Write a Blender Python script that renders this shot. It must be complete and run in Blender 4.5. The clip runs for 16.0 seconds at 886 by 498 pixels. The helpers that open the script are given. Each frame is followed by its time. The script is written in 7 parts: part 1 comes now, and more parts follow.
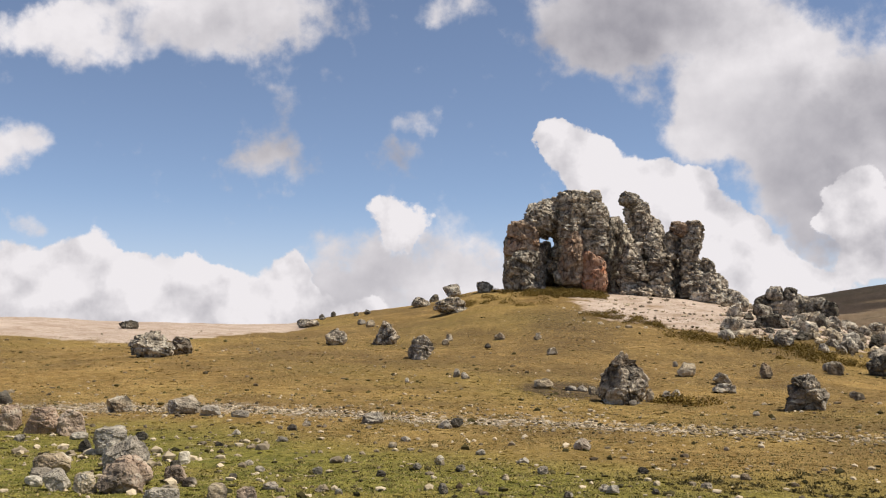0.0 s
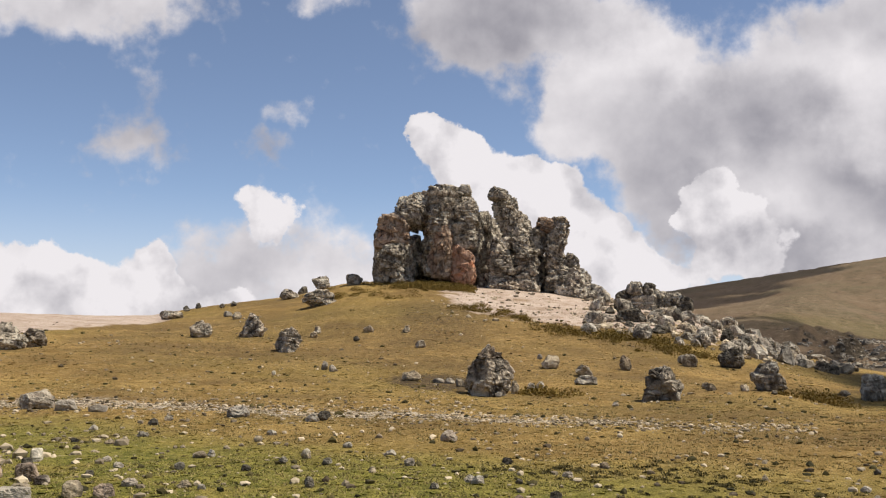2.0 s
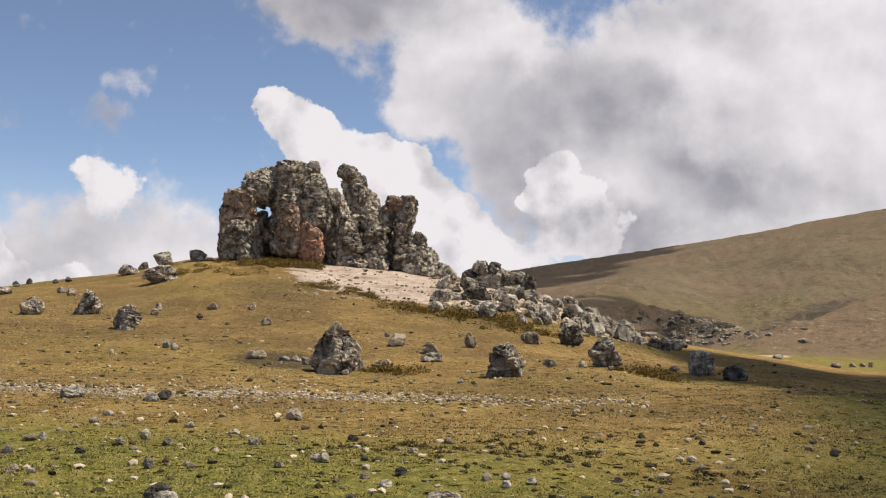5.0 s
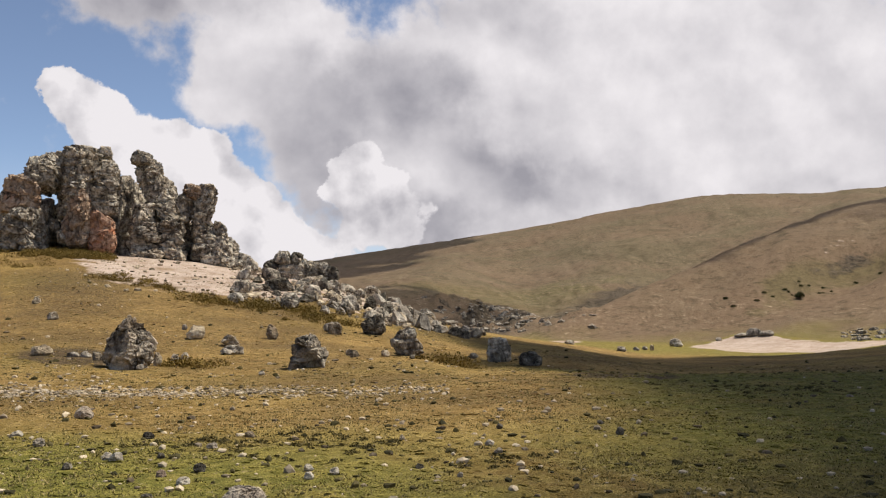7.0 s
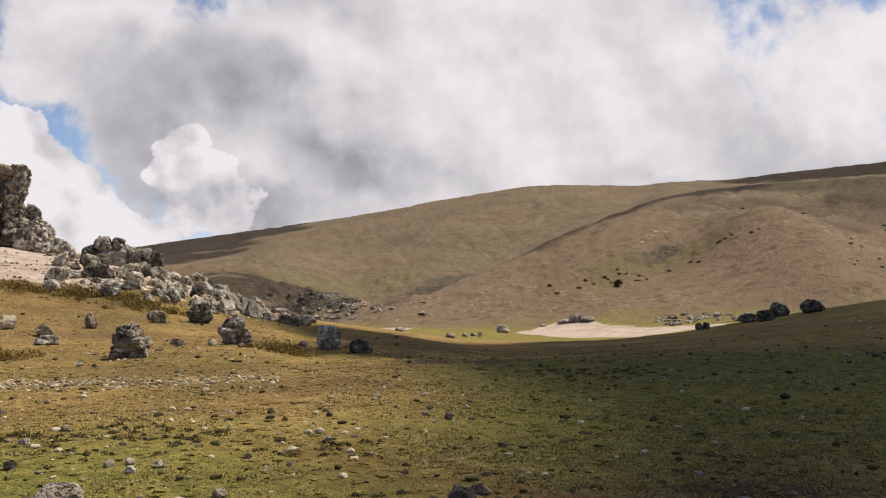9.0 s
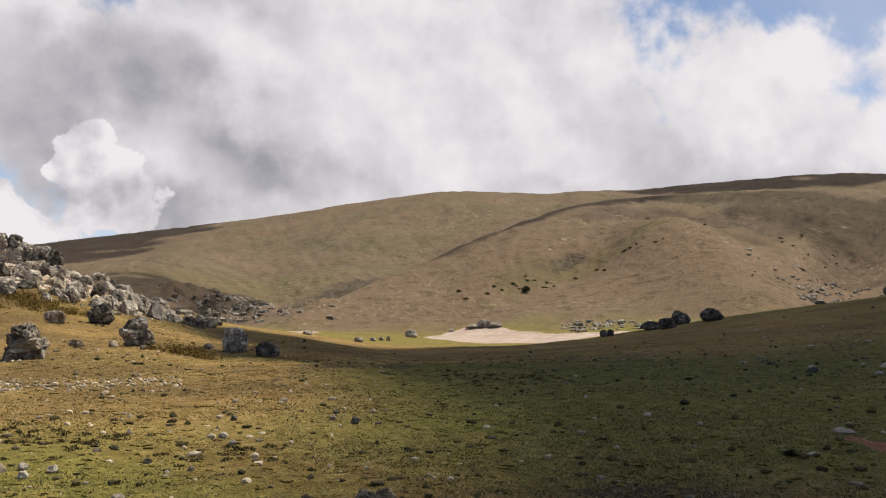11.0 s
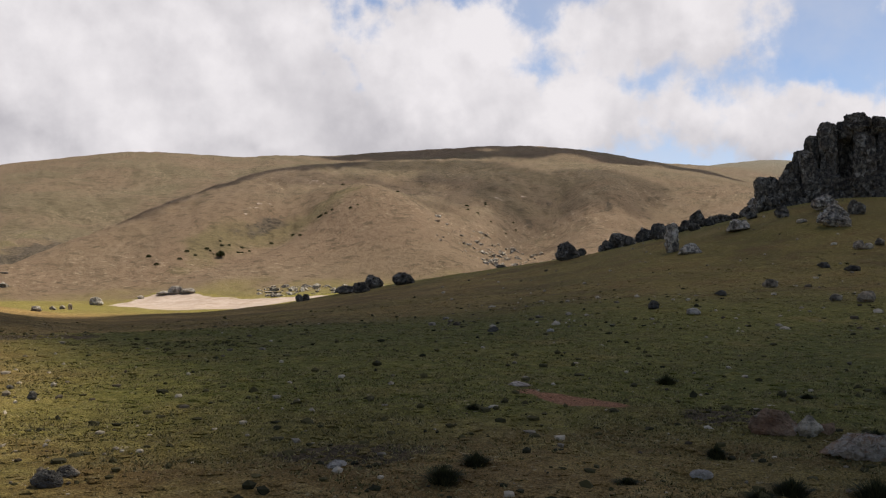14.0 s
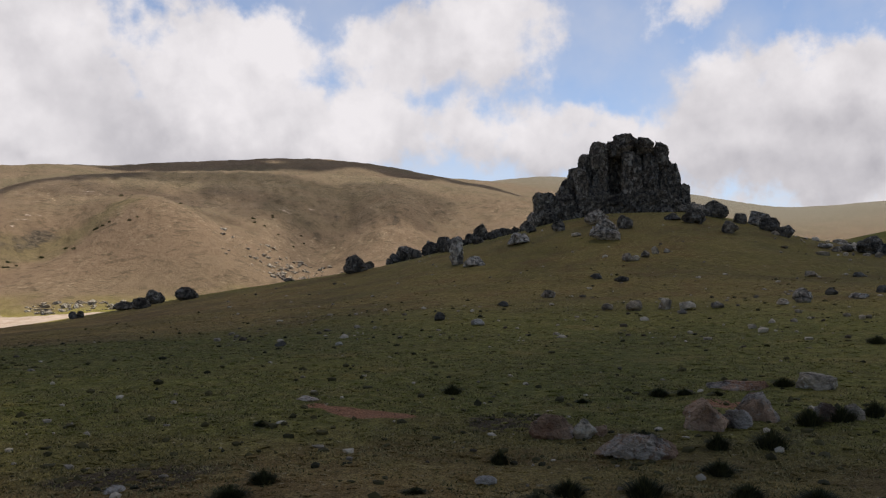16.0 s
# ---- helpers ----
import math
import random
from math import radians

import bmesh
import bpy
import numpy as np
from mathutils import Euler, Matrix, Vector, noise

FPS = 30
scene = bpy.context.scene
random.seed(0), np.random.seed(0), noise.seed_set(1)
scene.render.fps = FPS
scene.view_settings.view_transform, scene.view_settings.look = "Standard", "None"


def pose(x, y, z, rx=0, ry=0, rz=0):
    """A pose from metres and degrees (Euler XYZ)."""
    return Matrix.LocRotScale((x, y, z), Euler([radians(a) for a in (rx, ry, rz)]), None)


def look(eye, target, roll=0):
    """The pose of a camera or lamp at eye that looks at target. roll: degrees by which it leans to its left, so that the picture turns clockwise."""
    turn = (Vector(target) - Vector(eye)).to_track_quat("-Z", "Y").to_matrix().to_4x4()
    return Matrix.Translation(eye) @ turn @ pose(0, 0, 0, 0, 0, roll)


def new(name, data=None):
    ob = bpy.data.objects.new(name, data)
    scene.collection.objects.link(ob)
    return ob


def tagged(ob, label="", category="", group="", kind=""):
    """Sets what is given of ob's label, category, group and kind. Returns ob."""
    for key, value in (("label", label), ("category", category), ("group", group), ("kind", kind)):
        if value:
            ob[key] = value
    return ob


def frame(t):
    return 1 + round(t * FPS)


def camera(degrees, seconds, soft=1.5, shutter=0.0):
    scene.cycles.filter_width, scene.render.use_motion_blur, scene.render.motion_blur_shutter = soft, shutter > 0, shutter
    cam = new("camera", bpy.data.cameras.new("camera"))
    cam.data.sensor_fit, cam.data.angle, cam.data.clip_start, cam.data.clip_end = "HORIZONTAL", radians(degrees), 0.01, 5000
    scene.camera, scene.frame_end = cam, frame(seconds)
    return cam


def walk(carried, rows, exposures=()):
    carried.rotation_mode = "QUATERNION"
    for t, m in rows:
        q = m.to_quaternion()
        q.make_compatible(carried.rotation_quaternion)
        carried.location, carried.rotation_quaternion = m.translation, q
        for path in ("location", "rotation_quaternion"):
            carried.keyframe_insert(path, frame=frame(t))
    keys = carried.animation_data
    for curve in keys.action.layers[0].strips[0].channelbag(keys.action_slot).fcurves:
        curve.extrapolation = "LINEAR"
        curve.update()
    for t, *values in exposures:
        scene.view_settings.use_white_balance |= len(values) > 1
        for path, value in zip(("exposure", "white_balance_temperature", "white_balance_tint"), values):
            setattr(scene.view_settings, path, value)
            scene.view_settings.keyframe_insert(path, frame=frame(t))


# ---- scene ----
cam = camera(49.0, 16.0, soft=1.2)
EYE = 1.6
# seconds, bearing clockwise from north, pitch up, lean to the right
ROWS = [
    (0.0, 1.55, 5.53, -0.09),
    (0.5, 3.90, 5.29, -0.02),
    (1.0, 5.74, 5.17, -0.22),
    (1.5, 6.88, 5.18, -0.22),
    (2.0, 9.24, 5.12, -0.21),
    (2.5, 11.68, 4.97, -0.22),
    (3.0, 13.62, 4.77, -0.45),
    (5.5, 20.65, 3.48, 0.04),
    (6.0, 24.23, 3.31, 0.40),
    (6.5, 27.55, 3.30, 0.21),
    (7.0, 29.75, 3.28, 0.38),
    (7.5, 31.89, 3.19, 0.72),
    (8.0, 32.75, 3.20, 0.27),
    (8.5, 36.46, 2.77, 0.39),
    (11.0, 45.01, 2.73, -0.42),
    (11.5, 47.10, 2.51, -0.17),
    (12.0, 48.73, 2.17, 0.00),
    (12.5, 50.41, 1.38, 0.17),
    (13.0, 56.41, 0.96, -0.74),
    (13.5, 60.02, 0.94, -0.25),
    (14.0, 62.78, 0.76, -0.21),
    (14.5, 66.87, 0.68, -0.47),
    (15.0, 70.42, 0.68, -0.12),
    (15.5, 72.82, 1.06, 0.31),
    (16.0, 75.21, 1.54, 0.20),
]
walk(cam, [(t, pose(0, 0, EYE, 90 + up, lean, -bearing)) for t, bearing, up, lean in ROWS],
     exposures=[(0.0, 0.0), (8.0, 0.0), (11.0, 0.0), (16.0, 0.0)])

# ---- sun and sky ----
SUN_BEARING, SUN_HEIGHT = 101.0, 61.0


def toward(bearing, height):
    b, h = radians(bearing), radians(height)
    return Vector((math.sin(b) * math.cos(h), math.cos(b) * math.cos(h), math.sin(h)))


sun = new("sun", bpy.data.lights.new("sun", "SUN"))
sun.data.energy, sun.data.angle, sun.data.color = 5.0, radians(0.55), (1.0, 0.925, 0.80)
sun.matrix_world = look(toward(SUN_BEARING, SUN_HEIGHT) * 600, (0, 0, 0))


class Nodes:
    """A short way to write a node tree."""

    def __init__(self, tree):
        self.tree = tree
        tree.nodes.clear()

    def add(self, kind, *ins, out=0, operation=None, clamp=False, attribute=None):
        node = self.tree.nodes.new(kind)
        if operation:
            node.operation = operation
        if clamp:
            node.use_clamp = True
        if attribute:
            node.attribute_name = attribute
        for i, value in enumerate(ins):
            self.put(node.inputs[i], value)
        return node.outputs[out] if len(node.outputs) else node

    def put(self, socket, value):
        if value is None:
            return
        if isinstance(value, bpy.types.NodeSocket):
            self.tree.links.new(value, socket)
        elif socket.type == "RGBA" and len(value) == 3:
            socket.default_value = (*value, 1)
        else:
            socket.default_value = value

    def math(self, op, a, b=None, c=None, clamp=False):
        return self.add("ShaderNodeMath", a, b, c, operation=op, clamp=clamp)

    def vec(self, op, a, b=None, c=None):
        return self.add("ShaderNodeVectorMath", a, b, c, operation=op)

    def dot(self, a, b):
        return self.add("ShaderNodeVectorMath", a, b, operation="DOT_PRODUCT", out=1)

    def noise(self, where, scale, detail=4.0, rough=0.55, lac=2.0, warp=0.0):
        node = self.tree.nodes.new("ShaderNodeTexNoise")
        self.put(node.inputs["Vector"], where)
        for key, value in (("Scale", scale), ("Detail", detail), ("Roughness", rough), ("Lacunarity", lac), ("Distortion", warp)):
            self.put(node.inputs[key], value)
        return node.outputs[0]

    def ramp(self, value, low, high, soft=True):
        node = self.tree.nodes.new("ShaderNodeMapRange")
        node.interpolation_type = "SMOOTHSTEP" if soft else "LINEAR"
        for i, v in enumerate((value, low, high, 0.0, 1.0)):
            self.put(node.inputs[i], v)
        return node.outputs[0]

    def mix(self, amount, a, b, mode="MIX"):
        node = self.tree.nodes.new("ShaderNodeMix")
        node.data_type, node.blend_type = "RGBA", mode
        self.put(node.inputs[0], amount), self.put(node.inputs[6], a), self.put(node.inputs[7], b)
        return node.outputs[2]


world = bpy.data.worlds.new("sky")
scene.world = world
world.use_nodes = True
w = Nodes(world.node_tree)
way = w.add("ShaderNodeTexCoord")
sky = w.tree.nodes.new("ShaderNodeTexSky")
sky.sky_type, sky.sun_disc = "NISHITA", False
sky.sun_elevation, sky.sun_rotation, sky.altitude = radians(SUN_HEIGHT), radians(SUN_BEARING), 4000
parts = w.add("ShaderNodeSeparateXYZ", way)
sx, sy, sz = (parts.node.outputs[i] for i in range(3))
bearing = w.math("MULTIPLY", w.math("ARCTAN2", sx, sy), 180 / math.pi)
height = w.math("MULTIPLY", w.math("ARCSINE", sz), 180 / math.pi)
# billows displace the outlines of the cloud banks
def billow(shift, scale, detail):
    return w.math("SUBTRACT", w.noise(w.vec("ADD", way, shift), scale, detail, 0.56), 0.5)


b2 = w.math("MULTIPLY_ADD", billow((0.0, 0.0, 0.0), 11.0, 7.0), 6.5, bearing)
h2 = w.math("MULTIPLY_ADD", billow((3.1, 1.7, 0.4), 11.0, 7.0), 6.0, height)
spot = w.add("ShaderNodeCombineXYZ", b2, h2, 0.0)


def banks(rows):
    """Sum of soft-edged cloud banks: bearing, height, half width, half height, weight."""
    total = 0.0
    for a, e, ra, re, k in rows:
        d = w.vec("MULTIPLY_ADD", spot, (1 / ra, 1 / re, 0), (-a / ra, -e / re, 0))
        g = w.math("POWER", 0.3679, w.math("POWER", w.dot(d, d), 1.5))
        total = w.math("MULTIPLY_ADD", g, k, total)
    return total


# heaped clouds with crisp edges
HEAPS = [
    (-22, 3, 3, 3.0, 0.9), (-18.3, 3.6, 2.2, 3.2, 0.9), (-15, 3.2, 2.5, 2.4, 0.9), (-12, 3.0, 2.5, 2.3, 0.9), (-7.8, 3.2, 1.8, 2.6, 0.9), (-11, 1, 16, 1.9, 0.8),
    (-1.2, 6.5, 2.0, 2.0, 0.8), (7.7, 12.0, 1.2, 1.2, 1.0), (9.6, 10.5, 2.0, 1.7, 1.0), (12.6, 9.0, 2.7, 2.2, 1.0), (15.6, 7.2, 2.7, 3.0, 1.0),
    (18.5, 4.6, 3.0, 2.8, 1.0), (21.5, 2.5, 2.6, 1.8, 0.9), (24.5, 7.6, 1.6, 1.6, 1.0), (26, 5.2, 2.6, 2.7, 1.0),
]
# broad layers with softer edges, from west to east
WEST = [
    (-11.5, 19.4, 7.4, 2.8, 0.85), (-20.5, 16.8, 4.0, 1.6, 0.8), (2, 20, 2.5, 1.4, 0.4), (0.5, 4.0, 4.6, 3.6, 0.62), (4.5, 3.2, 3.4, 2.8, 0.62), (-8.6, 12.6, 1.6, 2.4, 0.30),
    (-5.5, 3.0, 4.0, 2.8, 0.75), (-8.8, 10.6, 2.8, 1.6, 0.42), (-1.2, 10.4, 1.6, 1.0, 0.42), (0.2, 12.3, 1.5, 0.8, 0.4), (-23.5, 10.6, 2.4, 1.7, 0.7), (-21.6, 6.9, 1.1, 0.9, 0.5),
]
MIDDLE = [
    (11.6, 18.8, 5.0, 3.5, 1.1), (17.5, 19.3, 4, 2.4, 0.9), (17.5, 14.4, 2.6, 2.2, 0.9), (21.5, 15.3, 3.4, 2.6, 0.9), (22.5, 11.0, 4.5, 3.6, 0.9), (17.5, 11.5, 2.6, 1.8, 0.7),
    (33, 13, 8.0, 6.2, 1.1), (30.5, 8, 4.2, 3.2, 0.9), (23.0, 6.0, 3.4, 3.6, 0.6), (28.8, 4.5, 3.0, 2.2, 0.6), (41, 12, 9, 6.5, 1.1), (40, 7, 8, 3.0, 0.9), (51, 11.5, 7, 7.5, 1.1), (54, 6, 8, 3.0, 0.8), (31.5, 4.6, 6, 1.8, 0.8),
]
EAST = [
    (61.5, 12.6, 3.2, 3.6, 0.8), (66.0, 13.2, 2.6, 2.8, 0.8), (64, 8, 7, 2.8, 0.95), (71.5, 8.4, 3.4, 2.4, 0.85), (77, 13.8, 5.5, 3.2, 0.95), (71.5, 12.4, 2.8, 2.4, 0.5),
    (80, 8, 6, 2.0, 0.75), (90, 15.8, 2.8, 1.9, 0.8), (92, 10.4, 3.4, 2.6, 0.9), (98.5, 10.2, 3.6, 2.8, 1.0), (92, 6.6, 9, 2.8, 0.9), (103, 7, 7, 5, 1.0), (95.5, 16.4, 1.6, 2.0, 0.6),
]
BEYOND = [(118, 8, 10, 5, 1.0), (-42, 5, 12, 4, 1.0)]
LAYERS = WEST + MIDDLE + EAST + BEYOND
rough_edge = billow((0.0, 0.0, 2.0), 34.0, 7.0)
ruffle = w.noise(way, 9.0, 5.0).node.outputs[1]
puffs = w.tree.nodes.new("ShaderNodeTexVoronoi")
puffs.feature = "SMOOTH_F1"
w.put(puffs.inputs["Vector"], w.vec("MULTIPLY_ADD", ruffle, (0.06, 0.06, 0.06), way))
w.put(puffs.inputs["Scale"], 24.0), w.put(puffs.inputs["Smoothness"], 0.55)
hollows = w.math("SUBTRACT", puffs.outputs["Distance"], 0.50)
heap = w.ramp(w.math("MULTIPLY_ADD", hollows, -0.45, w.math("MULTIPLY_ADD", rough_edge, 0.55, banks(HEAPS))), 0.40, 0.56)
layer = w.ramp(w.math("MULTIPLY_ADD", rough_edge, 1.2, banks(LAYERS)), 0.16, 0.72)
overhead = w.math("MULTIPLY", w.ramp(height, 24.0, 40.0), w.ramp(w.noise(way, 2.2, 4.0), 0.64, 0.80))
cloud = w.math("MAXIMUM", w.math("MAXIMUM", heap, layer), overhead)
# thick bases are grey, rims and tops are white
GREY_WEST = [
    (11, 18.6, 6.5, 4.0, 0.55), (18, 19.0, 4, 2.5, 0.45), (-11, 0.9, 14, 1.2, 0.4), (-14, 2.2, 9, 1.0, 0.2), (-5, 3.0, 4, 1.6, 0.2), (0.5, 3.4, 5, 2.0, 0.2), (-8.6, 11.5, 4, 3, 0.7), (-1, 10.5, 2, 1.5, 0.6),
    (-22.5, 1.8, 3, 2, 0.5), (-14, 18.0, 5, 1.0, 0.3), (0, 5.2, 5, 2.5, 0.25), (-19, 4.6, 5, 2.0, 0.1), (-3, 18.4, 3, 1.0, 0.3),
]
GREY_EAST = [
    (21.5, 11.5, 4.0, 3.2, 0.62), (26.0, 12.5, 4.0, 2.6, 0.55), (23.0, 6.4, 3.4, 3.2, 0.7), (28.8, 4.5, 3.0, 2.2, 0.6), (29.5, 10, 3.4, 2.6, 0.55), (33, 7.6, 3.0, 1.8, 0.62), (37.5, 7.0, 4.0, 1.6, 0.45),
    (33, 17.5, 5, 2.0, 0.35), (30.0, 13.5, 2.0, 1.6, 0.35), (57, 9, 3, 3, 0.22), (75, 6.0, 9, 1.8, 0.35), (95, 5.2, 8, 1.6, 0.45), (51, 5.5, 7, 1.4, 0.25), (63, 6.5, 5, 1.5, 0.3), (98, 8.0, 5, 1.6, 0.35), (77, 11.4, 4, 1.2, 0.25), (31, 4.6, 5.5, 1.8, 0.45),
]
dense = w.math("MULTIPLY", banks(GREY_WEST + GREY_EAST), w.math("SUBTRACT", 1.0, w.math("MULTIPLY", heap, 0.62)))
mottle = w.math("MULTIPLY_ADD", billow((0.0, 4.0, 5.0), 17.0, 6.0), 0.45, billow((0.0, 0.0, 5.0), 6.0, 5.0))
grey = w.math("MULTIPLY_ADD", mottle, 0.9, w.math("MULTIPLY_ADD", dense, 0.85, 0.16))
# billows are lit from the upper right
lit = w.math("SUBTRACT", w.noise(way, 8.0, 3.0, 0.45), w.noise(w.vec("ADD", way, (0.016, -0.014, 0.032)), 8.0, 3.0, 0.45))
curl = w.math("SUBTRACT", w.noise(way, 22.0, 5.0, 0.55), w.noise(w.vec("ADD", way, (0.006, -0.006, 0.012)), 22.0, 5.0, 0.55))
grey = w.math("MULTIPLY_ADD", lit, w.math("MULTIPLY_ADD", heap, -1.3, -1.0), grey)
grey = w.math("MULTIPLY_ADD", curl, w.math("MULTIPLY_ADD", heap, -1.0, -0.5), grey, True)
grey = w.math("MULTIPLY_ADD", w.math("MULTIPLY", hollows, heap), 0.9, w.math("MULTIPLY_ADD", heap, -0.06, grey), True)
grey = w.math("MAXIMUM", grey, w.math("MULTIPLY", overhead, 0.8))
white = w.mix(grey, (0.86, 0.825, 0.845), (0.345, 0.335, 0.375))
blue = w.mix(1.0, sky.outputs[0], (0.133, 0.127, 0.124), "MULTIPLY")
blue = w.mix(w.ramp(height, 18.0, 55.0), blue, w.mix(1.0, blue, (0.26, 0.30, 0.39), "MULTIPLY"))
veil = w.math("MULTIPLY", w.ramp(bearing, 40.0, 78.0), w.ramp(w.noise(way, 7.0, 5.0), 0.25, 0.75))
blue = w.mix(w.math("MULTIPLY_ADD", veil, 0.5, 0.05), blue, (0.66, 0.66, 0.71))
blue = w.mix(w.math("MULTIPLY", w.ramp(height, 9.0, 0.0), 0.55), blue, (0.60, 0.60, 0.68))
glow = w.add("ShaderNodeBackground", w.mix(cloud, blue, white), 1.0)
w.add("ShaderNodeOutputWorld", glow)


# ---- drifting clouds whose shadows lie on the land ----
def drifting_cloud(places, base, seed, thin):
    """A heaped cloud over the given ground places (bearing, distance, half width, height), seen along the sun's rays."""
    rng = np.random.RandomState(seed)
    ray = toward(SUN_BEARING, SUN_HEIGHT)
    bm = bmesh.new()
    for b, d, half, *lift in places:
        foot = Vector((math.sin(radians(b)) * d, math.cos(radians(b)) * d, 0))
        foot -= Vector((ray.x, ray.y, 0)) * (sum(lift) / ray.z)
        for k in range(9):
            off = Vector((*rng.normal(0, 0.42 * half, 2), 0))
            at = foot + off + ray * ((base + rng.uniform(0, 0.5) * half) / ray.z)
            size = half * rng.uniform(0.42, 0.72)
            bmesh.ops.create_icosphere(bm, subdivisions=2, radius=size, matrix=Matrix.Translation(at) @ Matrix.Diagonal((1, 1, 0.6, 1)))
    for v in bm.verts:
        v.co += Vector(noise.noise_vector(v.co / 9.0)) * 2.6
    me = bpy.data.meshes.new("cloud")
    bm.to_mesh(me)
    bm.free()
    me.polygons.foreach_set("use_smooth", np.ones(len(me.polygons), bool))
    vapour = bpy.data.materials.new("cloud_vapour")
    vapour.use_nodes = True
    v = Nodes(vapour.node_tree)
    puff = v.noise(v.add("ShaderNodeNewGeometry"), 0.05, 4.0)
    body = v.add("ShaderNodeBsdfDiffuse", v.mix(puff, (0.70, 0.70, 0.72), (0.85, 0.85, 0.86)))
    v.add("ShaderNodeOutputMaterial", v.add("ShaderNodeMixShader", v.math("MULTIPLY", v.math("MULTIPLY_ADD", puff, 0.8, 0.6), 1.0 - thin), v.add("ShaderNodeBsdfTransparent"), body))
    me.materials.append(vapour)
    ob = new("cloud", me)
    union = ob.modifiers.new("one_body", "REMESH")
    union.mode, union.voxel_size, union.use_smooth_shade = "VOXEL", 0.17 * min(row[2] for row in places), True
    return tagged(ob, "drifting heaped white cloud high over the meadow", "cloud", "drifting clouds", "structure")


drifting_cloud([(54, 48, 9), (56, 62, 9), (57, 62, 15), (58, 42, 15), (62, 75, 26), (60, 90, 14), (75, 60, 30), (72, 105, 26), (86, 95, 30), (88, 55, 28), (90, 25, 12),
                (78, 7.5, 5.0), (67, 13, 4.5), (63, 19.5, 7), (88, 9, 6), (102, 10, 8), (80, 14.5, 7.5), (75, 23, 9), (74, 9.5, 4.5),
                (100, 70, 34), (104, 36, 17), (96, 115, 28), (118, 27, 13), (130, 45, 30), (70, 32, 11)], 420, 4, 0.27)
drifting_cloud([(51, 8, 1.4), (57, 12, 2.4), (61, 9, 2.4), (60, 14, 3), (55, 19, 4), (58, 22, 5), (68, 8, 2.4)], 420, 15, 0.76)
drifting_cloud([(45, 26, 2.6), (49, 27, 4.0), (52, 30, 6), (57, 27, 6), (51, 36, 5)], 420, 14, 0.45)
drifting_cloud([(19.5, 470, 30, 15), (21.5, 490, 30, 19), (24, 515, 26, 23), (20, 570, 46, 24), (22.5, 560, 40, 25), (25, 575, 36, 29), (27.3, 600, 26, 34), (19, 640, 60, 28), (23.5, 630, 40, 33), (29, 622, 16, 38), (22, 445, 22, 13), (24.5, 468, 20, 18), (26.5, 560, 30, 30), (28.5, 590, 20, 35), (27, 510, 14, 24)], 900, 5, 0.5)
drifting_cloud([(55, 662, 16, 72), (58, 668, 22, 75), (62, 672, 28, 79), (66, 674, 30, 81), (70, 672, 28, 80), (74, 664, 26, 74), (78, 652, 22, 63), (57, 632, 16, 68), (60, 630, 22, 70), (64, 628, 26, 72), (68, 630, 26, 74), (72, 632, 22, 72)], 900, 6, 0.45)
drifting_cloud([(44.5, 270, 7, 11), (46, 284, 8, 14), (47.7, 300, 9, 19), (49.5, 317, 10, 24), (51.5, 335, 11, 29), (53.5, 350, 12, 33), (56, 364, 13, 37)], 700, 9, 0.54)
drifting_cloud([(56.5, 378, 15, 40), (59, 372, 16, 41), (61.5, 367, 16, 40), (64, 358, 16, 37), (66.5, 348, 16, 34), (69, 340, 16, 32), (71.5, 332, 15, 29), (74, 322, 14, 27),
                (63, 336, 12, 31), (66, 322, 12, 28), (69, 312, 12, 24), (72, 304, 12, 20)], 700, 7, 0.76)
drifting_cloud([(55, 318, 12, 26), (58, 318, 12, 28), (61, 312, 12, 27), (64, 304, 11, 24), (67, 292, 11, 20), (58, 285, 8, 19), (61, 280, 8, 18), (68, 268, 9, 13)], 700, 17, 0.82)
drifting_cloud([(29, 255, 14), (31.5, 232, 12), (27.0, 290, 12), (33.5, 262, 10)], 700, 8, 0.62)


# ---- noise and curves ----
def lattice(ix, iy, iz, seed):
    h = (ix.astype(np.int64) * 374761393 + iy.astype(np.int64) * 668265263 + iz.astype(np.int64) * 1274126177 + seed * 974711) & 0xFFFFFFFF
    h = ((h ^ (h >> 13)) * 1103515245) & 0xFFFFFFFF
    h = ((h ^ (h >> 15)) * 12345671) & 0xFFFFFFFF
    return ((h ^ (h >> 16)) & 0xFFFF) / 65535.0


def value_noise(p, seed=0):
    """Smooth noise from 0 to 1 at points of shape (n, 3)."""
    i = np.floor(p)
    f = p - i
    u = f * f * (3 - 2 * f)
    out = 0.0
    for dx in (0, 1):
        for dy in (0, 1):
            for dz in (0, 1):
                k = (u[:, 0] if dx else 1 - u[:, 0]) * (u[:, 1] if dy else 1 - u[:, 1]) * (u[:, 2] if dz else 1 - u[:, 2])
                out = out + k * lattice(i[:, 0] + dx, i[:, 1] + dy, i[:, 2] + dz, seed)
    return out


def fbm(p, octaves=4, seed=0, gain=0.5):
    total, amp, norm = 0.0, 1.0, 0.0
    for k in range(octaves):
        total = total + amp * value_noise(p * 2.03 ** k + 17.3 * k, seed + k)
        norm, amp = norm + amp, amp * gain
    return total / norm


def smooth(a, b, x):
    t = np.clip((x - a) / (b - a), 0, 1)
    return t * t * (3 - 2 * t)


